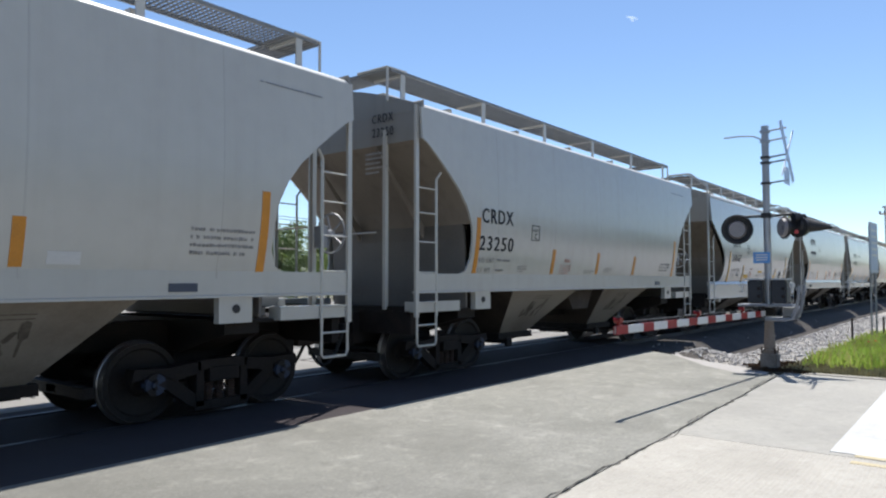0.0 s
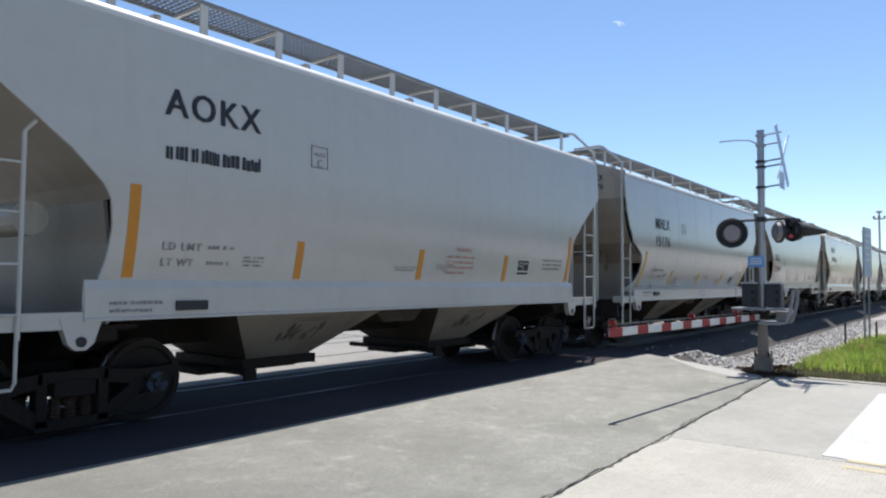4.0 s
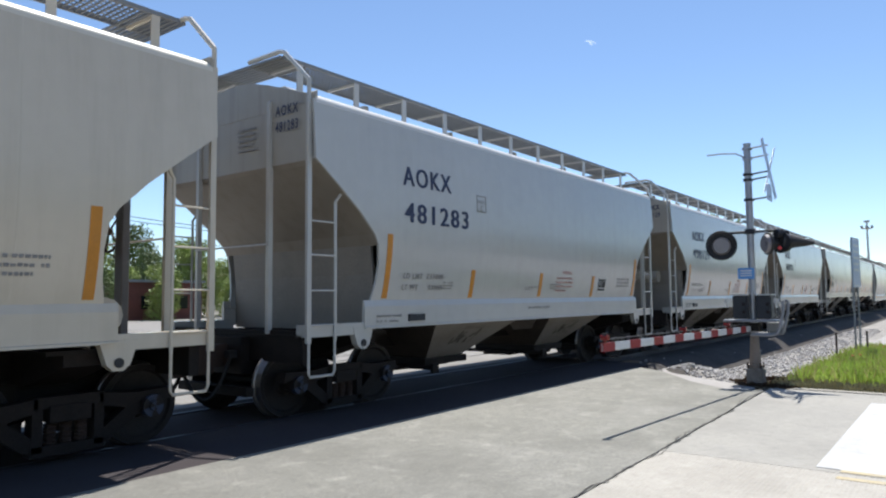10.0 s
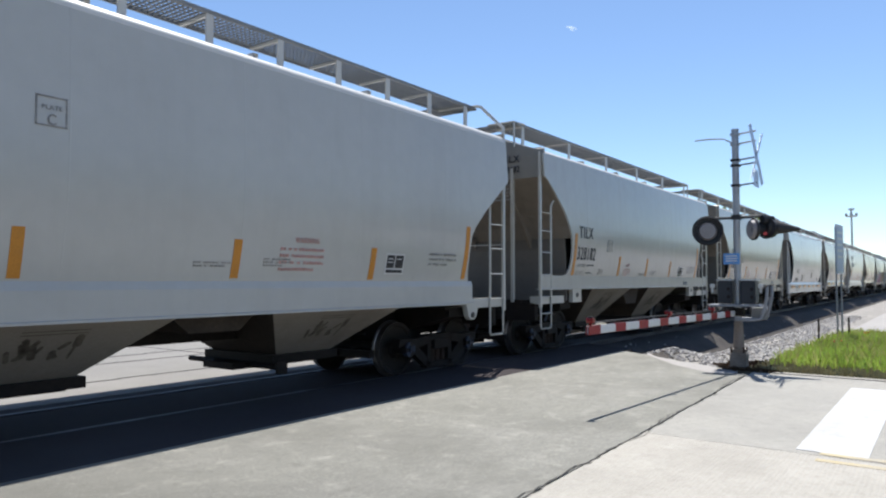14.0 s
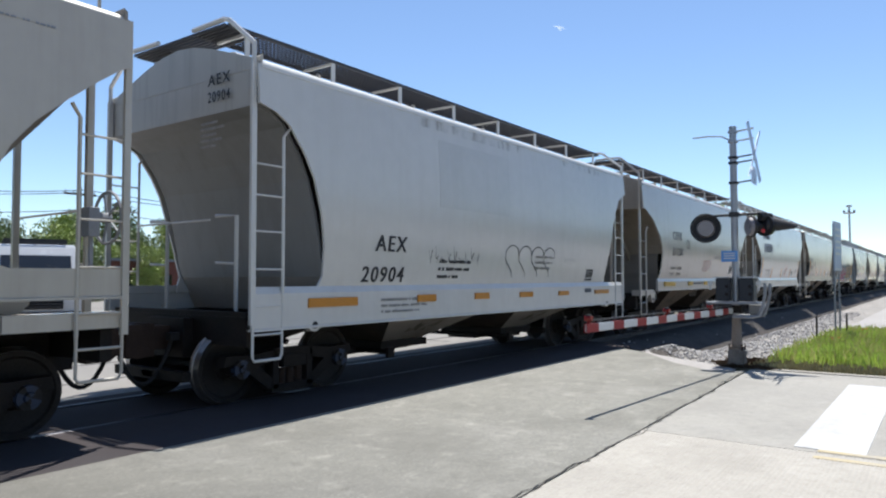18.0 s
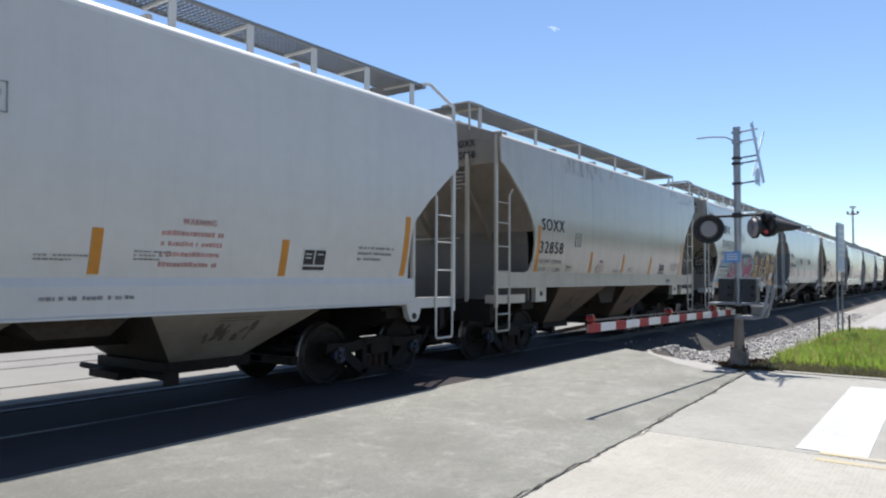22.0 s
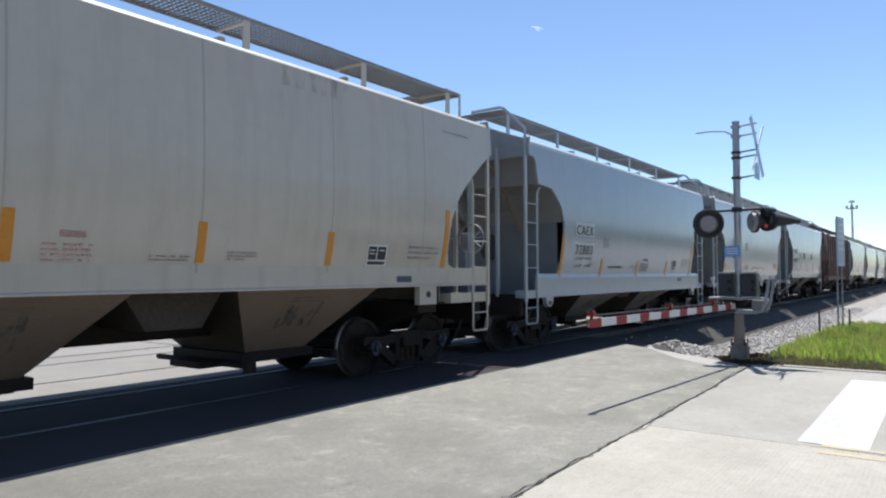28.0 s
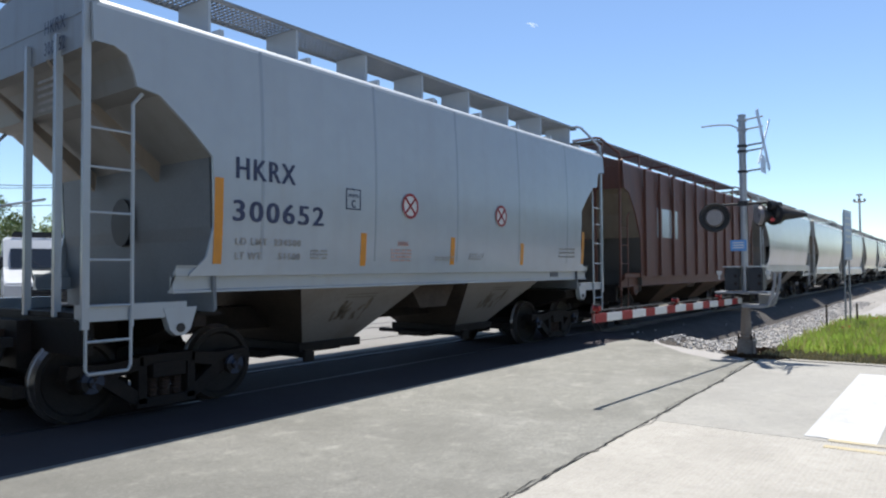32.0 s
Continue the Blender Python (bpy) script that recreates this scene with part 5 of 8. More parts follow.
def stain_mat(name, col, most):
    """Thin rusty wash that runs down from the eave, with ragged edges."""
    m = mat(name, col, 0.7, 0, 0.2, 2, 0.02, 20)
    nt = m.node_tree
    tc, mp, nz, rg = nt.nodes["Texture Coordinate"], nt.nodes.new("ShaderNodeMapping"), nt.nodes.new("ShaderNodeTexNoise"), nt.nodes.new("ShaderNodeMapRange")
    mp.inputs["Scale"].default_value = (3.0, 1.0, 0.9)
    nz.inputs["Scale"].default_value, nz.inputs["Detail"].default_value = 2.2, 6
    rg.inputs[1].default_value, rg.inputs[2].default_value, rg.inputs[4].default_value = 0.48, 0.70, most
    nt.links.new(tc.outputs["Object"], mp.inputs["Vector"])
    nt.links.new(mp.outputs[0], nz.inputs["Vector"])
    nt.links.new(nz.outputs[0], rg.inputs[0])
    nt.links.new(rg.outputs[0], nt.nodes["Principled BSDF"].inputs["Alpha"])
    return m


RUSTWASH = stain_mat("rusty_wash", (0.29, 0.21, 0.14), 0.38)


def eave_stain(car, length, shape, spans):
    for u0, u1, z0 in spans:
        def build(bm):
            zz = [z0, (z0 + 4.1) / 2, 4.1, 4.2]
            rows = [[bm.verts.new((u - length / 2, -(HALF - bowed(shape, z)) - .004, z)) for u in (u0, u1)] for z in zz]
            for a, b in zip(rows, rows[1:]):
                bm.faces.new((a[0], a[1], b[1], b[0]))
        part("rust_stain", made(build), RUSTWASH, car, "brown rust run below the eave")


# car by car, from the head of what is seen to the tail
c = hopper_car(0, "round", "grey", -5.37, note="orange reflectors")
marks(c, 11.9, "round", INK, [], ROUND_BARS, plate=(3.08, 2.33), seed=10, fine=False)
stencil(c, 11.9, 9.55, 1.86, .80, .34, 4, INKGREY, "round", 11)
stencil(c, 11.9, 10.4, 3.9, 1.2, .05, 1, PATCHGREY, "round", 12)
panel("label_plate", c, 11.9, 8.15, 8.45, 1.75, 1.87, TAPEWHITE, "round")

c = hopper_car(1, "round", "grey", 7.96, 12.0, note="orange reflectors")
marks(c, 12.0, "round", INK, round_words("CRDX", "23250"), ROUND_BARS, plate=(3.10, 2.33, 1), seed=20)
stencil(c, 12.0, 10.4, 3.9, 1.2, .05, 1, PATCHGREY, "round", 21)
end_marks(c, 12.0, INK, "CRDX", "23250")

c = hopper_car(2, "flow", "white", 21.73, 11.53, note="yellow and black reflectors", grate=GRATE)
marks(c, 11.53, "flow", INK, [("CEFX", 2.10, 3.00, 2.98, .25), ("310167", 2.08, 3.10, 2.48, .25)],
      [(1.86, 1.54, 2.53), (3.57, 1.54, 2.09), (8.15, 1.54, 2.04), (9.76, 1.54, 2.53)], YELLOW, plate=(3.87, 2.53, 1), data=(8.70, 1.66), seed=30, load=("233100", "52900"),
      flats=[(3.72, 4.22, 1.67, 1.80), (5.57, 6.07, 1.86, 1.95), (7.53, 8.07, 1.66, 1.78)])
for u, z0, z1 in ((1.79, 1.53, 2.55), (3.50, 1.53, 2.11), (8.09, 1.53, 2.06), (9.71, 1.53, 2.55)):
    panel("black_edge", c, 11.53, u - .02, u + .03, z0, z1, BLACK, "flow")
stencil(c, 11.53, 3.12, 1.16, 1.2, .12, 1, INKGREY, "flow", 35)
end_marks(c, 11.53, INK, "CEFX", "310167")

c = hopper_car(3, "angled", "white", 34.99, note="amber reflectors")
marks(c, 11.9, "angled", INK, [("AOKX", 1.70, 2.90, 3.62, .30)], ANGLED_BARS, ORANGE, plate=(3.66, 3.00), data=(8.64, 1.71), seed=40)
stencil(c, 11.9, 1.72, 2.76, 1.6, .32, 1, INK, "angled", 47)

c = hopper_car(4, "wave", "white", 48.44, note="dark open end", grate=GRATE)
marks(c, 11.9, "wave", INK, [("MHLX", 1.80, 2.80, 3.32, .29), ("15176", 1.84, 2.82, 2.84, .28)],
      [(1.30, 1.50, 2.38), (3.45, 1.54, 1.94), (5.81, 1.54, 1.93), (8.17, 1.53, 1.95), (10.48, 1.49, 2.37)], YELLOW, plate=(3.8, 2.97), data=(9.06, 1.58), seed=50, warn=(3.62, 1.55, .46, .22, INKRED))
stencil(c, 11.9, 7.5, 1.56, .48, .20, 4, INKRED, "wave", 58)
panel("label_plate", c, 11.9, 5.71, 6.20, 1.21, 1.32, TAPEWHITE, "wave", .012)
end_marks(c, 11.9, INK, "MHLX", "15176")

c = hopper_car(5, "round", "grey", 61.91, 11.95, note="orange reflectors")
marks(c, 11.95, "round", INK, round_words("TILX", "331814", .78), ROUND_BARS, ORANGE, plate=(3.10, 2.31), data=(8.69, 1.74), seed=60)
stencil(c, 11.95, 10.4, 3.9, 1.2, .05, 1, PATCHGREY, "round", 61)
end_marks(c, 11.95, INK, "TILX", "331814")

c = hopper_car(6, "angled", "cream", 75.29, 12.0, note="large black lettering")
marks(c, 12.0, "angled", INK, [("AOKX", 1.70, 2.92, 3.74, .30), ("495214", 1.72, 3.34, 3.20, .30)], [(u + .1, a, b) for u, a, b in ANGLED_BARS], ORANGE, plate=(4.85, 3.02), data=(8.71, 1.69), seed=70, load=("233500", "52500"))
end_marks(c, 12.0, INK, "AOKX", "495214", -.95)

c = hopper_car(7, "angled", "white", 88.75, note="blue-black lettering")
marks(c, 11.9, "angled", INKBLUE, angled_words("AOKX", "481283"), ANGLED_BARS, ORANGE, plate=(3.62, 3.06), data=(8.52, 1.72), seed=80, load=("233000", "53000"))
stencil(c, 11.9, 5.50, 1.37, 1.08, .09, 1, INKGREY, "angled", 88)
end_marks(c, 11.9, INKBLUE, "AOKX", "481283", -.95)

c = hopper_car(8, "angled", "white", 102.19, note="blue-black lettering and clean sides")
marks(c, 11.9, "angled", INKBLUE, angled_words("AOKX", "498129"), ANGLED_BARS, ORANGE, plate=(3.65, 2.99), data=(8.49, 1.69), seed=90, load=("233700", "52300"))
end_marks(c, 11.9, INKBLUE, "AOKX", "498129", -.95)

c = hopper_car(9, "angled", "white", 115.58, note="amber reflectors")
marks(c, 11.9, "angled", INK, angled_words("AOKX", "480926"), ANGLED_BARS, ORANGE, plate=(3.66, 2.99), data=(8.53, 1.69), seed=100)
end_marks(c, 11.9, INK, "AOKX", "480926", -.95)

c = hopper_car(10, "round", "grey", 128.96, note="amber reflectors, rust-stained end")
marks(c, 11.9, "round", INK, [("TILX", 1.56, 2.29, 2.83, .26), ("328182", 1.52, 2.48, 2.37, .30)], ROUND_BARS, ORANGE, plate=(3.15, 2.29), data=(8.70, 1.72), seed=110)
end_marks(c, 11.9, INK, "TILX", "328182")

c = hopper_car(11, "round", "beige", 142.32, note="orange reflectors")
marks(c, 11.9, "round", INK, round_words("SOXX", "33632"), ROUND_BARS, ORANGE, plate=(3.13, 2.30), data=(8.74, 1.72), seed=120)
stencil(c, 11.9, 10.4, 3.9, 1.2, .05, 1, PATCHGREY, "round", 121)
end_marks(c, 11.9, INK, "SOXX", "33632")

c = hopper_car(12, "tapered", "bright", 155.84, 11.62, note="grey scrawl on the side")
eave_stain(c, 11.62, "tapered", ((3.0, 6.5, 4.0), (8.0, 10.5, 4.02)))
marks(c, 11.62, "tapered", INK, [("AEX", 2.09, 2.80, 2.25, .24), ("20904", 1.88, 2.82, 1.79, .24)], [], ORANGE, data=(9.36, 1.53), seed=130,
      flats=[(.87, 1.79, 1.23, 1.35), (3.15, 3.63, 1.24, 1.35), (4.78, 5.24, 1.24, 1.35), (6.36, 6.86, 1.24, 1.34), (8.02, 8.49, 1.24, 1.33), (9.89, 10.7, 1.24, 1.33)], fine=False)
stencil(c, 11.62, 3.68, 1.58, .9, .38, 3, INK, "tapered", 133)
panel("paint_patch", c, 11.62, 3.6, 5.8, 2.75, 3.85, SEAMS["bright"], "tapered", .004)
stencil(c, 11.62, 6.88, 1.76, .8, .34, 3, INKGREY, "tapered", 131)
stencil(c, 11.62, 2.3, 1.08, 1.1, .26, 3, INKGREY, "tapered", 132)
end_marks(c, 11.62, INK, "AEX", "20904")
AEX = c

c = hopper_car(13, "deep", "warm", 168.77, 12.2, note="yellow tapes on the sill")
marks(c, 12.2, "deep", INK, [("CEFX", 2.38, 3.26, 3.03, .25), ("311201", 2.38, 3.38, 2.54, .25)], [], YELLOW, plate=(3.78, 2.53, 1), data=(9.20, 1.75), seed=140,
      flats=[(1.92, 2.92, 1.37, 1.49), (4.26, 4.72, 1.37, 1.49), (6.05, 6.54, 1.37, 1.49), (8.00, 8.46, 1.37, 1.49), (9.66, 10.76, 1.36, 1.47)], fine=False)
word(c, 12.2, "LD LMT", 2.34, 2.80, 1.96, .095, INK, "deep")
word(c, 12.2, "232800", 2.9, 3.36, 1.96, .095, INK, "deep")
word(c, 12.2, "LT WT", 2.34, 2.70, 1.78, .095, INK, "deep")
word(c, 12.2, "53200", 2.98, 3.36, 1.78, .095, INK, "deep")
stencil(c, 12.2, 5.70, 1.82, .98, .40, 5, INKRED, "deep", 143, "warning_stencil")
stencil(c, 12.2, 6.96, 2.26, 1.75, .14, 2, INKGREY, "deep", 144)
stencil(c, 12.2, 4.80, 1.38, 1.18, .11, 1, INK, "deep", 145)
end_marks(c, 12.2, INK, "CEFX", "311201")

c = hopper_car(14, "angled", "bright", 182.39, note="lettering on grey patches")
panel("paint_patch", c, 11.9, 1.60, 3.02, 3.36, 3.74, PATCHGREY, "angled", .004)
panel("paint_patch", c, 11.9, 1.64, 3.52, 2.76, 3.16, PATCHGREY, "angled", .004)
marks(c, 11.9, "angled", INK, [("WFRX", 1.85, 2.82, 3.68, .27), ("811737", 2.10, 3.24, 3.08, .27)], ANGLED_BARS, ORANGE, plate=(4.79, 3.01), data=(8.55, 1.67), seed=150, load=("232900", "53100"), warn=(6.58, 1.68, .76, .55, INKRED))
stencil(c, 11.9, 5.42, 1.35, 1.08, .09, 1, INKGREY, "angled", 158)
end_marks(c, 11.9, INK, "WFRX", "811737", -.95)

c = hopper_car(15, "round", "beige", 195.69, note="bold lettering and rust stains at the eave")
eave_stain(c, 11.9, "round", ((2.6, 4.6, 3.85), (5.0, 5.6, 4.0), (9.6, 11.6, 4.0)))
marks(c, 11.9, "round", INK, round_words("SOXX", "32858", 1.05), ROUND_BARS, ORANGE, plate=(3.06, 2.29, 1), data=(8.64, 1.71), seed=160, load=("233600", "52380"))
stencil(c, 11.9, 10.4, 3.9, 1.2, .05, 1, PATCHGREY, "round", 161)
end_marks(c, 11.9, INK, "SOXX", "32858")

c = hopper_car(16, "angled", "white", 209.08, 12.0, note="spray-painted graffiti along the side", foot=1.275)
marks(c, 12.0, "angled", INK, [("CBFX", 1.68, 2.92, 3.58, .31), ("314532", 1.76, 3.37, 3.03, .31)], [], ORANGE, plate=(4.82, 3.07), seed=170, fine=False,
      flats=[(1.17, 2.03, 1.33, 1.45)])
end_marks(c, 12.0, INK, "CBFX", "314532", -.95)
CBFX = c

HATCH = [(1.38, 1.68, 2.64), (3.72, 1.66, 2.11), (5.82, 1.68, 2.12), (8.05, 1.68, 2.08), (10.66, 1.70, 2.40)]


def no_hooks(car, length, shape, u, z):
    """A round white mark with a red ring and a crossed black sign."""
    def ring(bm):
        n = 24
        for i in range(n):
            a, b = 2 * math.pi * i / n, 2 * math.pi * (i + 1) / n
            v = [bm.verts.new((r * math.cos(q), -.004, r * math.sin(q))) for r, q in ((.15, a), (.19, a), (.19, b), (.15, b))]
            bm.faces.new(v)
        for s in (-1, 1):
            rod(bm, (-.10, -.004, -.10 * s), (.10, -.004, .10 * s), .018, 4)
    y = -(HALF - bowed(shape, z)) - .015
    disc = part("warning_disc", shared("disc", lambda bm: rod(bm, (0, 0, 0), (0, -.004, 0), .19, 24)), TAPEWHITE, car, at=(-length / 2 + u, y + .004, z))
    part("warning_ring", shared("ring", ring), REDTAPE, disc, at=(0, -.003, 0))


for num, x, tag in ((17, 222.6, "300854"), (21, 275.89, "300652")):
    c = hopper_car(num, "stepped", "blue", x, note="grey roof walkway gussets")
    marks(c, 11.9, "stepped", INKBLUE, [("HKRX", 1.60, 2.48, 2.93, .25), (tag, 1.56, 2.96, 2.43, .25)], HATCH, ORANGE, plate=(3.36, 2.42, 1), seed=180 + num, load=("234500", "51500") if num == 21 else None)
    for u in (4.70, 7.26):
        no_hooks(c, 11.9, "stepped", u, 2.55)
    end_marks(c, 11.9, INKBLUE, "HKRX", tag)
    if num == 17:
        c = hopper_car(18, "round", "beige", 235.84, 11.85, note="lettering on white panels, rust stains")
        eave_stain(c, 11.85, "round", ((2.2, 3.6, 3.9), (7.0, 8.2, 3.95)))
        panel("label_plate", c, 11.85, 1.44, 2.40, 2.56, 2.86, TAPEWHITE, "round", .003)
        panel("label_plate", c, 11.85, 1.40, 2.56, 2.07, 2.36, TAPEWHITE, "round", .003)
        marks(c, 11.85, "round", INK, [("SOXX", 1.49, 2.34, 2.82, .22), ("328008", 1.45, 2.52, 2.33, .22)], ROUND_BARS, ORANGE, plate=(3.05, 2.32), data=(8.64, 1.72), seed=200)
        stencil(c, 11.85, 10.4, 3.9, 1.2, .05, 1, PATCHGREY, "round", 201)
        c = hopper_car(19, "notched", "blue", 249.12, note="lettering on white panels")
        panel("label_plate", c, 11.9, 1.98, 2.96, 2.44, 2.74, TAPEWHITE, "notched", .003)
        panel("label_plate", c, 11.9, 1.95, 2.98, 2.01, 2.30, TAPEWHITE, "notched", .003)
        marks(c, 11.9, "notched", INK, [("CAEX", 2.03, 2.90, 2.70, .22), ("32803", 2.02, 2.92, 2.26, .22)],
              [(1.42, 1.54, 2.46), (3.54, 1.53, 1.96), (5.87, 1.53, 1.95), (8.20, 1.53, 1.95), (10.45, 1.53, 2.44)], ORANGE, plate=(3.54, 2.21), data=(8.62, 1.70), seed=210, warn=(6.06, 1.66, .60, .34, INK))
        stencil(c, 11.9, 3.92, 1.72, 1.6, .10, 1, INK, "notched", 215)
        c = hopper_car(20, "scoop", "silver", 262.49, 11.8, note="yellow square reflectors")
        marks(c, 11.8, "scoop", INK, [("JAIX", 2.14, 3.00, 2.95, .25), ("860148", 2.14, 3.46, 2.45, .25)], [], YELLOW, plate=(4.23, 2.53, 1), seed=220,
              flats=[(1.16, 1.66, 1.74, 1.90), (4.05, 4.50, 1.78, 1.89), (5.63, 6.08, 1.78, 1.89), (7.17, 7.62, 1.77, 1.88), (10.15, 10.60, 1.77, 1.95)])
        end_marks(c, 11.8, INK, "JAIX", "860148")

c = hopper_car(22, "ribbed", "brown", 288.96, 13.6, note="faded white panel")
panel("paint_patch", c, 13.6, 2.25, 3.95, 2.45, 3.25, PAINTS["silver"], "ribbed", .004)

x = 304.2
for k, (shape, tint) in enumerate((("round", "silver"), ("angled", "white"), ("flow", "silver"), ("round", "grey"), ("wave", "silver"), ("angled", "white"),
                                   ("round", "silver"), ("flow", "white"), ("angled", "white"), ("round", "grey"), ("stepped", "blue"), ("round", "silver"))):
    hopper_car(23 + k, shape, tint, x, near=False)
    x += 13.39


# ---------------------------------------------------------------- sprayed paint
def spray(name, col, under=None):
    return mat(name, col, 0.5, 0, 0.25, 5, 0.03, 30, under or tuple(c * .6 for c in col), 0.8 if under else 0.35, spec=0.25)


NAVY, MAGENTA, TEAL = spray("navy_spray", (0.02, 0.03, 0.075)), spray("magenta_spray", (0.31, 0.028, 0.09), (0.13, 0.012, 0.07)), spray("teal_spray", (0.13, 0.28, 0.23))
PALE, GOLD, RUST = spray("pale_spray", (0.42, 0.44, 0.45)), spray("ochre_spray", (0.46, 0.31, 0.11), (0.36, 0.13, 0.04)), spray("rust_spray", (0.32, 0.10, 0.03))
SOOT, SKYBLUE, VIOLET = spray("black_spray", (0.010, 0.009, 0.013)), spray("light_blue_spray", (0.10, 0.28, 0.42)), spray("violet_spray", (0.10, 0.03, 0.12))


class Sprayer:
    """Puts flat painted shapes on the near side of one car; each layer lies a little proud of the last."""

    def __init__(self, car, length, shape):
        self.car, self.length, self.shape, self.layer = car, length, shape, 0.006

    def spot(self, u, z):
        z -= .024 * (z - 1.6)
        return (u - self.length / 2, -(HALF - bowed(self.shape, z)) - self.layer, z)

    def fill(self, pts, material, name="graffiti", parent=None):
        def build(bm):
            bm.faces.new([bm.verts.new((u, 0, z)) for u, z in pts])
            low, high = min(z for u, z in pts), max(z for u, z in pts)
            z1 = SHAPES[self.shape]["sill"][1]
            for z in [z1 - .002, z1 + .083] + [1.7 + .12 * k for k in range(9)]:
                if low < z < high:
                    bmesh.ops.bisect_plane(bm, geom=[*bm.verts, *bm.edges, *bm.faces], plane_co=(0, 0, z), plane_no=(0, 0, 1))
            for v in bm.verts:
                v.co = self.spot(v.co.x, v.co.z)
        return part(name, made(build), material, parent or self.car)

    def stroke(self, pts, w, material, name="graffiti_line", parent=None):
        def build(bm):
            left, right = [], []
            for i, (u, z) in enumerate(pts):
                a, b = pts[max(0, i - 1)], pts[min(len(pts) - 1, i + 1)]
                d = Vector((b[0] - a[0], b[1] - a[1])).normalized()
                taper = .45 if i in (0, len(pts) - 1) else 1
                left.append(bm.verts.new(self.spot(u - d.y * w * taper, z + d.x * w * taper)))
                right.append(bm.verts.new(self.spot(u + d.y * w * taper, z - d.x * w * taper)))
            for k in range(len(pts) - 1):
                bm.faces.new((left[k], left[k + 1], right[k + 1], right[k]))
        return part(name, made(build), material, parent or self.car)


def oval(u, z, a, b, n=18, start=0.0, end=1.0):
    return [(u + a * math.cos(2 * math.pi * (start + (end - start) * k / n)), z + b * math.sin(2 * math.pi * (start + (end - start) * k / n))) for k in range(n + (end - start < 1))]


def tombstone(u0, u1, z0, z1, n=10):
    m, r = (u0 + u1) / 2, (u1 - u0) / 2
    return [(u0, z0), (u1, z0)] + [(m + r * math.cos(math.pi * k / n), z1 - r * .8 + r * .8 * math.sin(math.pi * k / n)) for k in range(n + 1)]


g = Sprayer(CBFX, 12.0, "angled")
rnd = random.Random(8)
# the magenta piece: a soft dark upper edge, a magenta ground, mint curls with white lights
HAZE, DEEPTEAL, MINT = spray("thin_blue_grey_spray", (0.26, 0.29, 0.33)), spray("deep_teal_spray", (0.035, 0.10, 0.13)), spray("mint_spray", (0.20, 0.38, 0.33), (0.05, 0.13, 0.14))
PLUM = spray("plum_spray", (0.17, 0.022, 0.085), (0.035, 0.03, 0.08))


def grown(pts, d):
    """An outline pushed out from its middle by about d."""
    mu, mz = sum(p[0] for p in pts) / len(pts), sum(p[1] for p in pts) / len(pts)
    out = []
    for u, z in pts:
        v = Vector((u - mu, z - mz))
        v *= 1 + d / max(v.length, .01)
        out.append((mu + v.x, max(mz + v.y, 1.30) if d > 0 else mz + v.y))
    return out


def softened(pts, times=2):
    """The outline with its corners rounded off."""
    for _ in range(times):
        pts = [q for a, b in zip(pts, pts[1:] + pts[:1]) for q in ((a[0] * .75 + b[0] * .25, a[1] * .75 + b[1] * .25), (a[0] * .25 + b[0] * .75, a[1] * .25 + b[1] * .75))]
    return pts


def rough(pts, amount, seed):
    r = random.Random(seed)
    return [(u + r.uniform(-amount, amount), z + r.uniform(-amount, amount)) for u, z in pts]


rim = [(2.86, 1.46), (2.83, 1.81), (2.89, 2.07), (2.98, 2.31), (3.13, 2.46), (3.42, 2.55), (3.96, 2.58), (4.4, 2.55), (5.2, 2.58), (6.10, 2.60), (6.33, 2.50), (6.52, 2.27), (6.58, 2.02), (6.53, 1.77), (6.37, 1.54), (5.66, 1.40), (4.2, 1.36)]
for k, (d, col) in enumerate(((.10, HAZE), (.07, spray("blue_grey_spray", (0.17, 0.21, 0.25))), (.04, spray("smoky_teal_spray", (0.09, 0.15, 0.19))), (.0, DEEPTEAL))):
    g.layer = .005 + .0008 * k
    g.fill(rough(softened(grown(rim, d)), .012, 3 + k), col)
g.layer = .0085
g.fill(rough(softened(grown(rim, -.05)), .012, 8), NAVY)
g.layer = .0095
g.fill(softened([(2.94, 1.33), (2.90, 1.57), (2.88, 1.79), (2.95, 2.05), (3.08, 2.29), (3.28, 2.40), (3.64, 2.45), (4.11, 2.46), (4.53, 2.40), (5.28, 2.42), (5.99, 2.45), (6.28, 2.39), (6.45, 2.22), (6.50, 2.04), (6.45, 1.8), (6.28, 1.6), (6.28, 1.54), (5.66, 1.54), (5.63, 1.30), (4.64, 1.30)]), MAGENTA)
g.layer = .0102
g.fill(softened([(3.04, 1.32), (3.15, 1.50), (3.54, 1.54), (3.98, 1.51), (4.59, 1.54), (5.66, 1.55), (6.36, 1.53), (6.30, 1.33), (4.64, 1.31)], 1), PLUM)
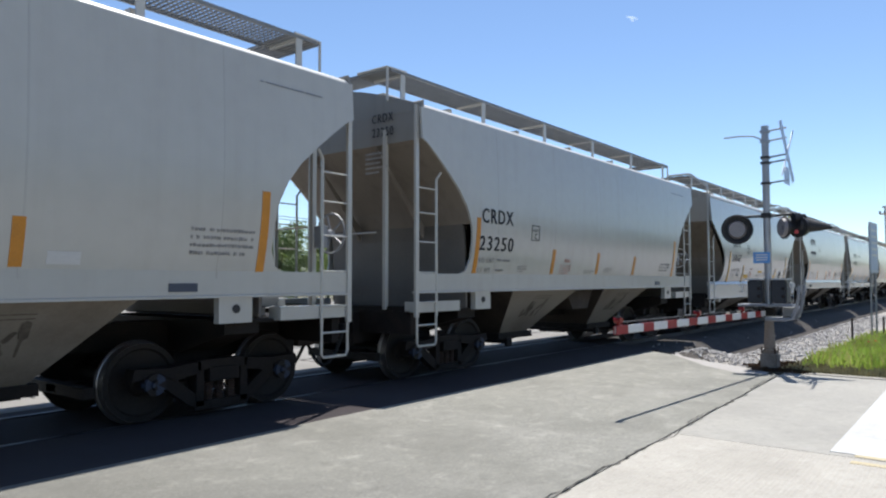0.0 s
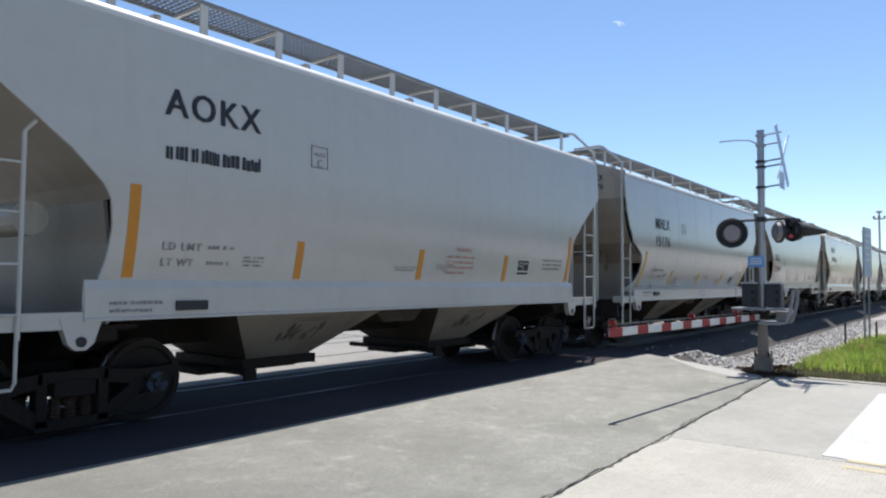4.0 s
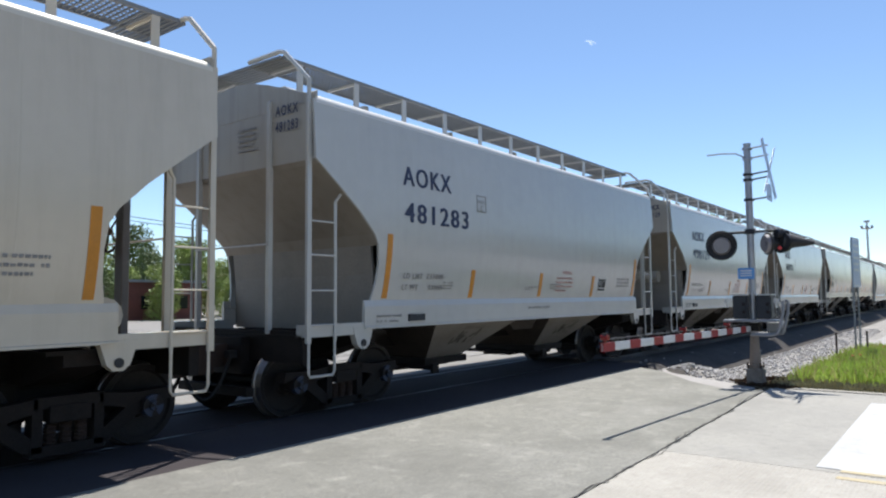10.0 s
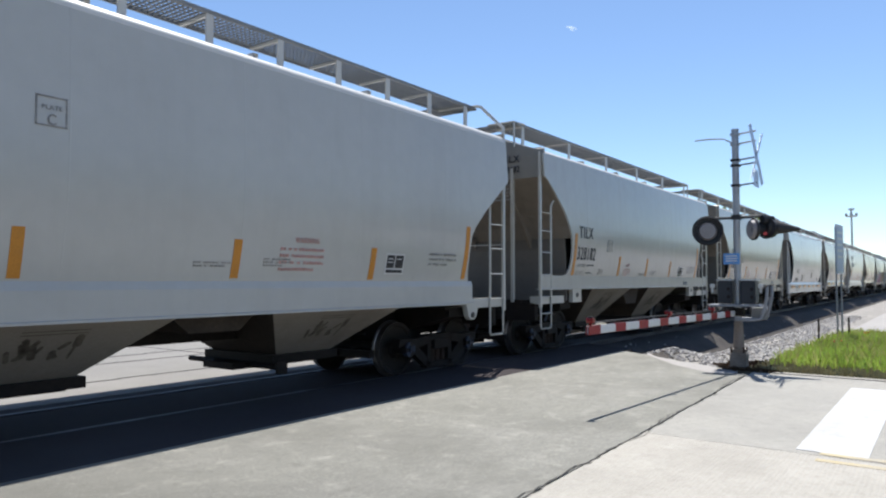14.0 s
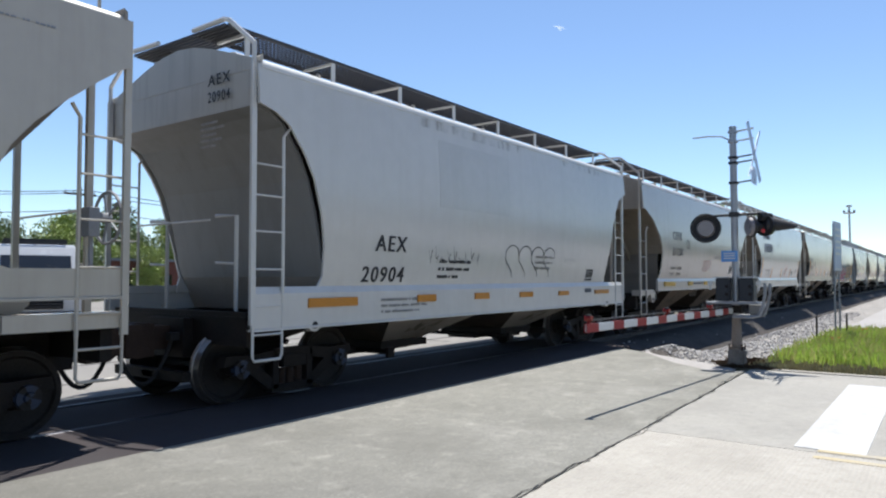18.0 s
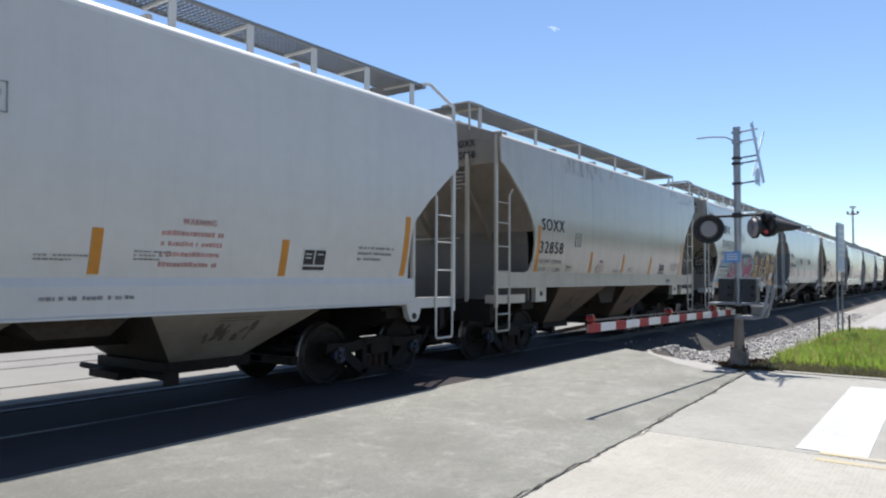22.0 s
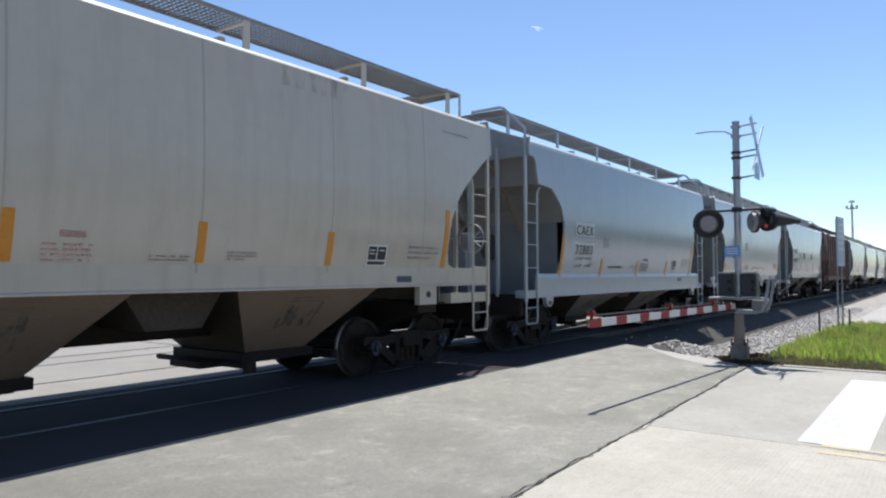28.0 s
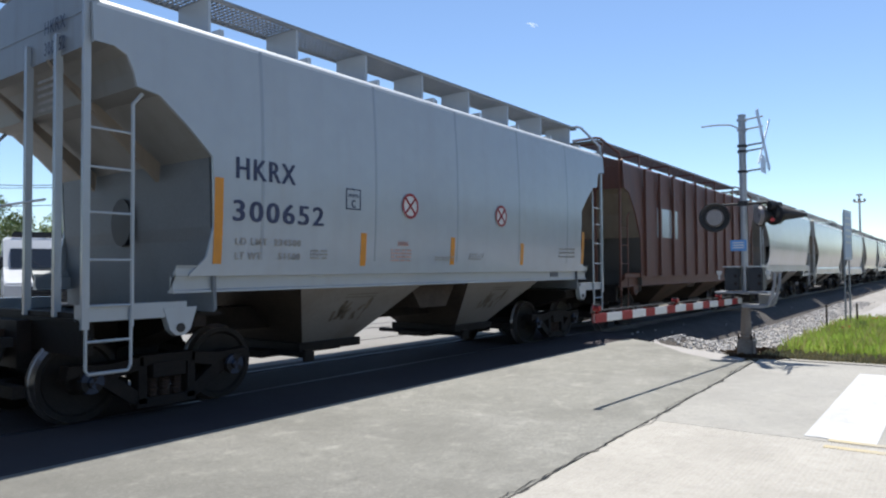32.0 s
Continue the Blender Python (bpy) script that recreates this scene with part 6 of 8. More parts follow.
curls = ([(2.98, 1.86), (2.98, 2.04), (3.06, 2.22), (3.19, 2.36), (3.17, 2.23), (3.05, 2.04), (3.13, 1.81), (3.07, 1.78)],
         [(3.21, 2.12), (3.35, 2.21), (3.48, 2.14), (3.54, 1.95), (3.52, 1.66), (3.44, 1.71), (3.44, 1.92), (3.37, 2.04)],
         [(3.64, 2.36), (3.90, 2.43), (3.99, 2.21), (4.02, 2.04), (3.86, 1.89), (3.92, 2.06), (3.77, 2.18)],
         [(4.10, 2.44), (4.25, 2.40), (4.28, 2.10), (4.21, 1.87), (4.32, 1.68), (4.18, 1.76), (4.13, 1.97), (4.21, 2.17)],
         [(4.85, 2.37), (5.03, 2.45), (5.18, 2.39), (5.16, 2.17), (5.07, 1.97), (4.98, 2.00), (5.05, 2.19), (4.91, 2.27)],
         [(5.26, 2.44), (5.47, 2.47), (5.56, 2.13), (5.42, 1.85), (5.47, 2.10), (5.34, 2.21), (5.26, 2.34)],
         [(5.69, 2.46), (5.80, 2.46), (5.90, 2.18), (5.75, 2.08), (5.70, 2.11), (5.78, 2.26)],
         [(5.49, 1.67), (5.60, 1.77), (5.88, 1.79), (5.88, 1.71), (5.71, 1.73), (5.76, 1.61), (5.56, 1.62)],
         [(5.99, 1.76), (6.13, 1.77), (6.15, 1.61), (6.05, 1.60)],
         [(3.75, 1.72), (4.05, 1.73), (3.95, 1.66), (3.97, 1.56), (3.85, 1.59), (3.81, 1.66)],
         [(6.07, 2.10), (6.16, 2.37), (6.22, 2.41), (6.18, 2.25)])
for k, shape in enumerate(curls):
    g.layer = .0108 + .0001 * k
    g.fill(softened(grown(shape, .035)), DEEPTEAL, "shade")
    g.layer = .0124 + .0001 * k
    g.fill(softened(shape), MINT)
g.layer = .0142
for pts in ([(3.19, 2.08), (3.18, 2.17), (3.34, 2.24), (3.53, 2.11), (3.57, 1.9), (3.52, 1.64)], [(4.04, 2.44), (4.07, 2.09), (4.16, 1.79), (4.29, 1.64)], [(4.80, 2.34), (4.79, 2.07), (4.70, 1.8)],
            [(5.21, 2.43), (5.23, 2.26), (5.39, 2.10), (5.40, 1.84)], [(5.61, 2.43), (5.68, 2.26), (5.65, 2.06)], [(4.82, 1.72), (5.11, 1.83), (5.40, 1.67), (5.51, 1.52)], [(6.03, 2.40), (6.10, 2.19), (6.0, 2.0)],
            [(3.96, 2.48), (4.04, 2.27), (4.07, 2.02), (3.92, 1.86)], [(3.69, 1.91), (3.72, 2.12), (3.65, 2.29)], [(3.15, 1.5), (3.81, 1.53), (4.35, 1.55), (5.0, 1.53), (5.66, 1.52)], [(5.17, 1.72), (5.49, 1.58), (5.73, 1.57)]):
    g.stroke(pts, .022, rnd.choice((VIOLET, NAVY, VIOLET)))
    g.layer += .0001
for pts in ([(2.99, 1.88), (3.0, 2.02), (3.09, 2.17), (3.29, 2.32), (3.56, 2.38), (3.75, 2.38)], [(4.17, 1.79), (4.17, 2.05), (4.22, 2.25)], [(4.44, 2.39), (4.58, 2.35), (4.66, 2.22), (4.63, 1.98), (4.48, 1.77), (4.31, 1.64), (4.14, 1.46)],
            [(4.76, 1.88), (4.92, 1.88), (5.06, 1.72), (5.10, 1.55)], [(5.17, 1.55), (5.27, 1.38)], [(5.74, 2.43), (6.16, 2.44), (6.37, 2.3), (6.41, 2.05), (6.27, 1.83)],
            [(5.03, 2.27), (5.12, 2.08)], [(5.77, 2.41), (5.86, 2.15)], [(5.49, 1.68), (5.6, 1.78), (5.84, 1.79)], [(3.64, 1.59), (3.73, 1.69), (4.08, 1.72)],
            [(3.68, 1.45), (4.04, 1.45), (4.13, 1.39), (4.04, 1.31)], [(4.35, 1.38), (4.48, 1.32), (4.6, 1.4)], [(4.7, 1.42), (4.8, 1.34), (5.07, 1.35)], [(4.02, 1.46), (4.14, 1.43), (4.08, 1.33)]):
    g.stroke(pts, .014, PALE)
for u, z in ((3.08, 1.83), (3.27, 1.74), (3.42, 1.75), (4.34, 2.06), (6.24, 1.86), (5.0, 1.80), (4.95, 1.66), (3.86, 2.36), (3.72, 1.40), (5.2, 1.92), (4.94, 1.92), (3.55, 2.37), (4.55, 1.42)):
    g.fill(rough(oval(u, z, .035, .04, 8), .012, int(u * 100)), PALE)
# the teal ground between the pieces, with a dark star, and the cyan block under it
g.layer = .0098
g.fill(softened([(6.30, 1.50), (6.36, 1.64), (6.50, 1.86), (6.56, 2.15), (6.50, 2.38), (6.63, 2.49), (6.76, 2.44), (6.80, 2.32), (6.75, 2.15), (6.88, 2.02), (6.72, 1.92), (6.62, 1.8), (6.66, 1.50)], 1), MINT)
g.layer = .0106
g.fill([(6.33, 1.51), (6.79, 1.50), (6.75, 1.31), (6.30, 1.31)], spray("cyan_spray", (0.16, 0.33, 0.37), (0.05, 0.16, 0.22)))
g.layer = .0114
g.fill([(6.63, 2.48), (6.66, 2.41), (6.75, 2.41), (6.68, 2.37), (6.71, 2.31), (6.64, 2.35), (6.57, 2.32), (6.60, 2.38), (6.54, 2.41), (6.62, 2.42)], SOOT)
for pts in ([(6.36, 1.43), (6.42, 1.47), (6.46, 1.40), (6.52, 1.46), (6.62, 1.44)], [(6.40, 1.36), (6.5, 1.37), (6.66, 1.35)], [(6.44, 1.48), (6.40, 1.40), (6.48, 1.38)], [(6.42, 1.95), (6.52, 1.78), (6.50, 1.62)], [(6.55, 2.2), (6.62, 2.02)]):
    g.stroke(pts, .011, rnd.choice((PALE, DEEPTEAL)))
# the ochre piece: four padlocks on a bubbling black ground
g.layer = .0125
night = [(6.62, 1.36), (6.58, 1.51), (6.50, 1.70), (6.55, 1.84), (6.66, 1.92), (6.84, 1.96), (6.74, 2.10), (6.77, 2.28), (6.90, 2.42), (7.00, 2.58), (7.3, 2.62), (7.6, 2.60), (7.9, 2.52), (8.3, 2.60), (8.8, 2.56), (9.3, 2.66), (9.8, 2.58), (10.4, 2.66), (10.80, 2.56), (10.90, 2.3), (10.94, 1.8), (10.96, 1.40), (9.75, 1.40), (9.68, 1.52), (8.50, 1.52), (8.35, 1.40), (7.58, 1.44), (7.50, 1.36)]
g.fill(grown(softened(night), .03), PALE, "graffiti_rim")
g.layer = .0135
g.fill(softened(night), SOOT)
humps = [(6.96, 2.50), (7.04, 2.68), (7.20, 2.70), (7.34, 2.74), (7.52, 2.70), (7.66, 2.68), (7.74, 2.56), (7.90, 2.52)] + [(8.0 + k * .155, 2.62 + .07 * math.sin(k * 1.7) + .04 * math.sin(k * 4.1)) for k in range(19)]
for k, (u, z) in enumerate(humps):
    g.layer = .0136 + .0001 * (k % 4)
    g.fill(oval(u, z, rnd.uniform(.07, .12), rnd.uniform(.07, .11), 12), SOOT)
for k in range(26):
    u, a = 6.72 + rnd.random() * 4.15, rnd.uniform(.018, .04)
    z = 2.78 + rnd.uniform(-.04, .10) - (.2 if u < 6.95 else 0)
    g.fill([q for j in range(5) for q in ((u + a * 1.3 * math.cos(j * 1.257), z + a * 1.3 * math.sin(j * 1.257)), (u + a * .6 * math.cos(j * 1.257 + .63), z + a * .6 * math.sin(j * 1.257 + .63)))], SOOT)
g.layer = .0146
for k in range(75):
    u, a = 6.62 + rnd.random() * 4.2, rnd.uniform(.008, .024)
    z = rnd.uniform(1.5, 2.62)
    g.fill(oval(u, z, a, a * rnd.uniform(.8, 1.6), 7), rnd.choice((PALE, PALE, HAZE)), "fleck")
for u, z, a in ((6.70, 1.66, .05), (8.56, 2.50, .05), (8.72, 2.44, .04), (8.30, 2.62, .03), (7.72, 2.42, .035), (9.9, 2.5, .04)):
    g.stroke(oval(u, z, a, a, 10), .010, PALE)
for k in range(5):
    u = 8.62 + k * .20
    g.stroke([(u, 1.57), (u + .05, 1.44), (u + .10, 1.57), (u + .05, 1.66), (u, 1.57)], .014, rnd.choice((PALE, SKYBLUE)))
for pts in ([(7.50, 1.42), (7.66, 1.62), (7.62, 1.8)], [(9.66, 1.6), (9.78, 1.52), (9.92, 1.5)], [(6.72, 1.40), (7.1, 1.385), (7.5, 1.41)], [(8.58, 1.60), (9.0, 1.61)]):
    g.stroke(pts, .03, spray("midnight_blue_spray", (0.03, 0.045, 0.13)))
BROWN = spray("dark_brown_spray", (0.05, 0.022, 0.018), (0.02, 0.012, 0.014))
SCARLET = spray("scarlet_spray", (0.36, 0.07, 0.035))
PEACH = spray("dull_peach_spray", (0.27, 0.13, 0.09), (0.14, 0.05, 0.04))


def shackle(u, z, a, b, parent):
    """The bow of a padlock: a broad bent band with a dark eye."""
    g.layer = .0152
    g.fill(oval(u, z, a + .035, b + .035, 22), SOOT, "outline", parent)
    g.layer = .0162
    g.fill(rough(oval(u, z, a, b, 22), .006, int(u * 10)), GOLD, "bow", parent)
    g.layer = .0170
    g.fill([(u - .05, z - b), (u + .07, z - b), (u + .085, z + b * .15), (u + .04, z + b * .45), (u - .02, z + b * .45), (u - .06, z + b * .1)], BROWN, "eye", parent)
    g.layer = .0176
    g.fill([(u - .03, z - b), (u + .05, z - b), (u + .01, z - b * .35)], PALE, "light", parent)
    g.stroke([(u - a * .8, z - b * .5), (u - a * .85, z), (u - a * .5, z + b * .55)], .022, RUST, "shade", parent)
    g.stroke([(u + a * .75, z - b * .6), (u + a * .85, z), (u + a * .55, z + b * .6)], .018, SCARLET, "shade", parent)


def lock_face(pts, name="graffiti_lock"):
    g.layer = .0155
    g.fill(grown(pts, .035), SOOT, "outline")
    g.layer = .0165
    return g.fill(pts, GOLD, name)


def keyhole(u, z, r, z0, parent):
    g.layer = .0178
    g.fill(oval(u, z, r, r * .85, 14), BROWN, "keyhole", parent)
    g.fill([(u - r * .45, z - r * .5), (u + r * .45, z - r * .5), (u + r, z0), (u - r, z0)], BROWN, "keyhole", parent)
    g.layer = .0186
    g.stroke([(u - r * .5, z + r * .2), (u, z - r * .3), (u + r * .5, z + r * .3)], .008, PEACH, "light", parent)
    g.stroke([(u - r * .5, z0 + .05), (u + r * .2, z - r * .9)], .010, PEACH, "light", parent)


lock = lock_face([(6.82, 1.57), (7.46, 1.57), (7.42, 2.20), (6.82, 2.18)])
shackle(7.19, 2.40, .26, .18, lock)
g.layer = .0172
g.fill([(7.48, 1.55), (7.62, 1.58), (7.58, 2.27), (7.44, 2.20)], PEACH, "side", lock)
g.fill([(6.84, 1.44), (7.46, 1.43), (7.47, 1.55), (6.85, 1.55)], spray("pale_ochre_spray", (0.36, 0.26, 0.15), (0.24, 0.14, 0.08)), "foot", lock)
g.layer = .0178
g.fill([(6.85, 2.13), (6.92, 2.14), (7.09, 1.92), (7.07, 1.82), (6.86, 1.82)], BROWN, "hole", lock)
g.fill([(7.34, 2.12), (7.39, 1.83), (7.18, 1.80), (7.26, 2.00)], BROWN, "hole", lock)
g.fill([(7.03, 1.76), (7.13, 1.84), (7.24, 1.72), (7.14, 1.60)], BROWN, "hole", lock)
g.fill(oval(7.12, 2.12, .09, .045, 12), SCARLET, "spot", lock)
g.stroke([(6.92, 1.60), (6.90, 1.74), (6.98, 1.72), (6.98, 1.60)], .016, RUST, "shade", lock)
g.stroke([(7.30, 1.62), (7.38, 1.70), (7.30, 1.76)], .012, RUST, "shade", lock)
g.stroke([(6.88, 1.50), (7.1, 1.48), (7.4, 1.50)], .008, RUST, "shade", lock)
lock = lock_face([(7.92, 1.56), (8.48, 1.56), (8.42, 2.14), (7.90, 2.16)])
shackle(8.27, 2.36, .22, .16, lock)
keyhole(8.20, 2.00, .145, 1.63, lock)
g.fill([(8.02, 1.54), (8.48, 1.54), (8.36, 1.40), (8.26, 1.36), (8.14, 1.42)], PEACH, "foot", lock)
g.stroke([(7.97, 1.66), (7.96, 1.9), (7.99, 2.08)], .022, RUST, "shade", lock)
g.stroke([(8.50, 1.60), (8.58, 1.5), (8.52, 1.42)], .03, RUST, "shade", lock)
g.stroke([(8.46, 2.16), (8.60, 2.24), (8.66, 2.2)], .03, PEACH, "shade", lock)
lock = lock_face(tombstone(9.07, 9.68, 1.83, 2.72))
g.fill(oval(9.36, 1.61, .29, .22, 18), SOOT, "outline", lock)
g.layer = .0174
g.fill(oval(9.36, 1.61, .25, .18, 18), GOLD, "foot", lock)
g.layer = .0180
g.fill([(9.20, 2.40), (9.51, 2.40), (9.40, 2.22), (9.42, 2.12), (9.28, 2.12), (9.33, 2.22)], BROWN, "keyhole", lock)
g.fill(oval(9.35, 2.03, .16, .14, 14), BROWN, "keyhole", lock)
g.stroke([(9.12, 1.9), (9.11, 2.2), (9.16, 2.5)], .032, SCARLET, "shade", lock)
g.stroke([(9.62, 1.95), (9.60, 2.15), (9.52, 2.3)], .028, RUST, "shade", lock)
g.stroke([(9.28, 2.56), (9.30, 2.64), (9.36, 2.58), (9.42, 2.64), (9.44, 2.56)], .012, SCARLET, "shade", lock)
g.stroke([(9.28, 1.70), (9.30, 1.54), (9.40, 1.52), (9.42, 1.72)], .022, BROWN, "shade", lock)
g.stroke([(9.50, 1.70), (9.54, 1.58), (9.48, 1.50)], .014, BROWN, "shade", lock)
lock = lock_face([(10.06, 1.48), (10.79, 1.48), (10.70, 2.27), (10.00, 2.27)])
shackle(10.46, 2.54, .25, .18, lock)
keyhole(10.26, 2.19, .14, 1.87, lock)
g.stroke([(10.64, 1.85), (10.62, 2.05), (10.56, 2.2)], .035, RUST, "shade", lock)
g.stroke([(10.52, 1.86), (10.50, 2.1)], .02, SCARLET, "shade", lock)
g.stroke([(10.08, 1.6), (10.07, 1.9), (10.06, 2.15)], .02, RUST, "shade", lock)
g.layer = .0176
g.fill([(10.74, 1.5), (10.88, 1.52), (10.84, 2.22), (10.74, 2.24)], BROWN, "side", lock)
data_panel(CBFX, 12.0, 8.52, 1.68, "angled", .47, .42, .026)
plate = panel("label_plate", CBFX, 12.0, 10.20, 10.72, 1.60, 1.82, TAPEWHITE, "angled", .024)
for a, c in ((.3, .62), (.18, .25)):
    q = part("label_line", shared(("plate",), None), INK, plate, at=(a, -1.2, c))
    q.scale = (.36, .3, .14)
for u0, u1 in ((3.1, 3.7), (5.43, 6.0), (7.58, 8.09), (9.84, 10.77)):
    panel("reflector", CBFX, 12.0, u0, u1, 1.33, 1.46, ORANGE, "angled", .024)
# red scrawl and dark rings on the bays under the padlocks
def bay_stroke(pts, w, col):
    def build(bm):
        left, right = [], []
        for i, (u, f) in enumerate(pts):
            a, b = pts[max(0, i - 1)], pts[min(len(pts) - 1, i + 1)]
            d = Vector((b[0] - a[0], (b[1] - a[1]) * .7)).normalized()
            for side, k in ((left, 1), (right, -1)):
                uu, ff = u - d.y * w * k, f + d.x * w * k / .72
                side.append(bm.verts.new((uu - 6.0, -(.72 + ff * .83) - .008, .56 + ff * .73 - .006)))
        for k in range(len(pts) - 1):
            bm.faces.new((left[k], left[k + 1], right[k + 1], right[k]))
    part("graffiti_line", made(build), col, CBFX)


for k in range(15):
    u = 6.98 + k * .125
    if k not in (5, 7):
        bay_stroke([(u, .86), (u + .01, .95), (u + .06, .90), (u + .08, .85), (u + .10, .94)][:rnd.choice((3, 4, 5, 5))], .009, rnd.choice((SCARLET, SCARLET, PLUM)))
for u in (3.35, 3.75):
    bay_stroke(oval(u, .70, .13, .14, 12), .018, SMUDGE)
# small tags beside the marks
g.layer = .007
for pts in ([(.12, 3.95), (.30, 3.93), (.22, 3.72), (.30, 3.70), (.42, 3.90)], [(.42, 3.92), (.46, 3.70)], [(.38, 3.92), (.60, 3.89)], [(.62, 3.70), (.63, 3.90), (.76, 3.87), (.64, 3.80), (.80, 3.66)],
            [(.84, 3.86), (.80, 3.68), (.98, 3.64)], [(.82, 3.77), (.96, 3.74)], [(1.02, 3.60), (1.02, 3.84), (1.16, 3.62), (1.18, 3.86), (1.26, 3.55)],
            [(.35, 3.55), (.48, 3.60), (.55, 3.54), (.38, 3.38), (.62, 3.36)], [(.70, 3.56), (.66, 3.44), (.84, 3.44)], [(.80, 3.56), (.80, 3.32)], [(.90, 3.54), (1.06, 3.52), (.98, 3.26)]):
    g.stroke(pts, .026, SOOT)
for k in range(9):
    u, z = 1.48 + k * .145, 2.58 - k * .012
    pts = [(u, z - .06), (u + .03, z + .08), (u + .06, z - .04), (u + .10, z + .07), (u + .11, z - .07)]
    g.stroke(rough(pts, .025, k)[:2 if k in (3, 7) else 3 + k % 3], .012 if k < 5 else .008, SOOT if k < 6 else INKGREY)
for k in range(5):
    g.stroke(rough([(1.52 + k * .06, 2.44), (1.56 + k * .06, 2.5), (1.6 + k * .06, 2.45)], .02, 40 + k), .012, SOOT)
g.layer = .0064
g.fill(rough(softened([(1.44, 1.58), (2.84, 1.56), (2.82, 2.02), (2.66, 2.16), (1.62, 2.14), (1.46, 2.0)]), .02, 2), spray("pale_mint_haze_spray", (0.27, 0.38, 0.34)))
g.fill(rough(softened([(1.16, 1.50), (2.86, 1.50), (2.84, 1.60), (1.20, 1.59)], 1), .01, 4), spray("dull_blue_spray", (0.13, 0.23, 0.31), (0.06, 0.12, 0.17)))
BLUE = spray("bright_blue_spray", (0.07, 0.18, 0.40), (0.14, 0.30, 0.45))
g.layer = .0074
for k, pts in enumerate(([(1.66, 2.10), (1.68, 2.30), (1.80, 2.32), (1.76, 2.20), (1.84, 2.10)], [(1.62, 2.27), (1.90, 2.33)], [(1.90, 2.10), (1.92, 2.28), (1.99, 2.18), (2.04, 2.29), (2.06, 2.10)], [(2.14, 2.10), (2.15, 2.30)], [(2.05, 2.29), (2.26, 2.29)],
                         [(2.22, 2.11), (2.26, 2.27), (2.34, 2.28), (2.35, 2.14), (2.24, 2.11)], [(2.48, 2.26), (2.40, 2.25), (2.42, 2.18), (2.50, 2.16), (2.44, 2.09)], [(2.54, 2.12), (2.58, 2.20), (2.64, 2.12)], [(1.60, 2.14), (1.70, 2.08), (1.88, 2.13)])):
    g.stroke(rough(pts, .01, k), .026 if k % 3 else .034, BLUE)
    g.layer += .0001
g.stroke([(1.50, 1.62), (1.50, 2.04), (2.70, 2.04), (2.70, 1.62), (1.50, 1.62)], .034, DEEPTEAL)
g.layer = .009
g.fill([(1.54, 1.83), (2.08, 1.83), (2.10, 1.99), (1.54, 1.99)], TAPEWHITE)
g.fill([(1.54, 1.66), (2.02, 1.66), (2.04, 1.82), (1.54, 1.82)], TAPEWHITE)
g.fill([(2.14, 1.83), (2.65, 1.82), (2.65, 1.99), (2.12, 1.99)], TAPEWHITE)
g.fill([(2.18, 1.66), (2.64, 1.66), (2.64, 1.81), (2.18, 1.81)], TAPEWHITE)
g.layer = .011
for text, u0, u1, z in (("LD LMT", 1.58, 2.04, 1.95), ("LT WT", 1.58, 1.96, 1.78), ("231800", 2.15, 2.61, 1.95), ("54200", 2.22, 2.61, 1.78)):
    word(CBFX, 12.0, text, u0, u1, z, .1, INK, "angled").location.y -= .012
g.layer = .0095
g.fill([(2.05, 1.33), (2.92, 1.33), (2.88, 1.49), (2.05, 1.50)], PALE)
g.layer = .0105
for k in range(11):
    u = 2.07 + k * .075
    g.stroke(rough(oval(u + .03, 1.41, .032, .05, 7, .1 * (k % 4), .75 + .05 * (k % 3)), .012, k), .010, rnd.choice((DEEPTEAL, SKYBLUE, SOOT)))
for k in range(9):
    u = 1.17 + k * .10
    g.stroke(rough([(u, 1.46), (u + .04, 1.52), (u + .08, 1.46)], .012, 90 + k), .014, rnd.choice((PALE, PALE, TEAL)))
g.layer = .0065
for k in range(4):
    g.stroke([(1.20, 2.2 - k * .06), (1.20 + .26 - .04 * (k % 2), 2.2 - k * .06)], .009, INKGREY)
    g.stroke([(1.22, 1.66 - k * .035), (1.42, 1.66 - k * .035)], .006, INKGREY)

# black scrawl on the leading end and its bulkhead
def end_stroke(pts, w, inset=None):
    cut = sorted((z, u) for u, z in SHAPES["angled"]["cut"][:7])

    def lie(z):
        return inset - 6.0 if inset is not None else float(np.interp(z, [c[0] for c in cut], [c[1] for c in cut])) - 6.03

    def build(bm):
        left, right = [], []
        for i, (y, z) in enumerate(pts):
            a, b = pts[max(0, i - 1)], pts[min(len(pts) - 1, i + 1)]
            d = Vector((b[0] - a[0], b[1] - a[1])).normalized()
            left.append(bm.verts.new((lie(z + d.x * w), y - d.y * w, z + d.x * w)))
            right.append(bm.verts.new((lie(z - d.x * w), y + d.y * w, z - d.x * w)))
        for k in range(len(pts) - 1):
            bm.faces.new((left[k], left[k + 1], right[k + 1], right[k]))
    part("graffiti_line", made(build), SOOT, CBFX)


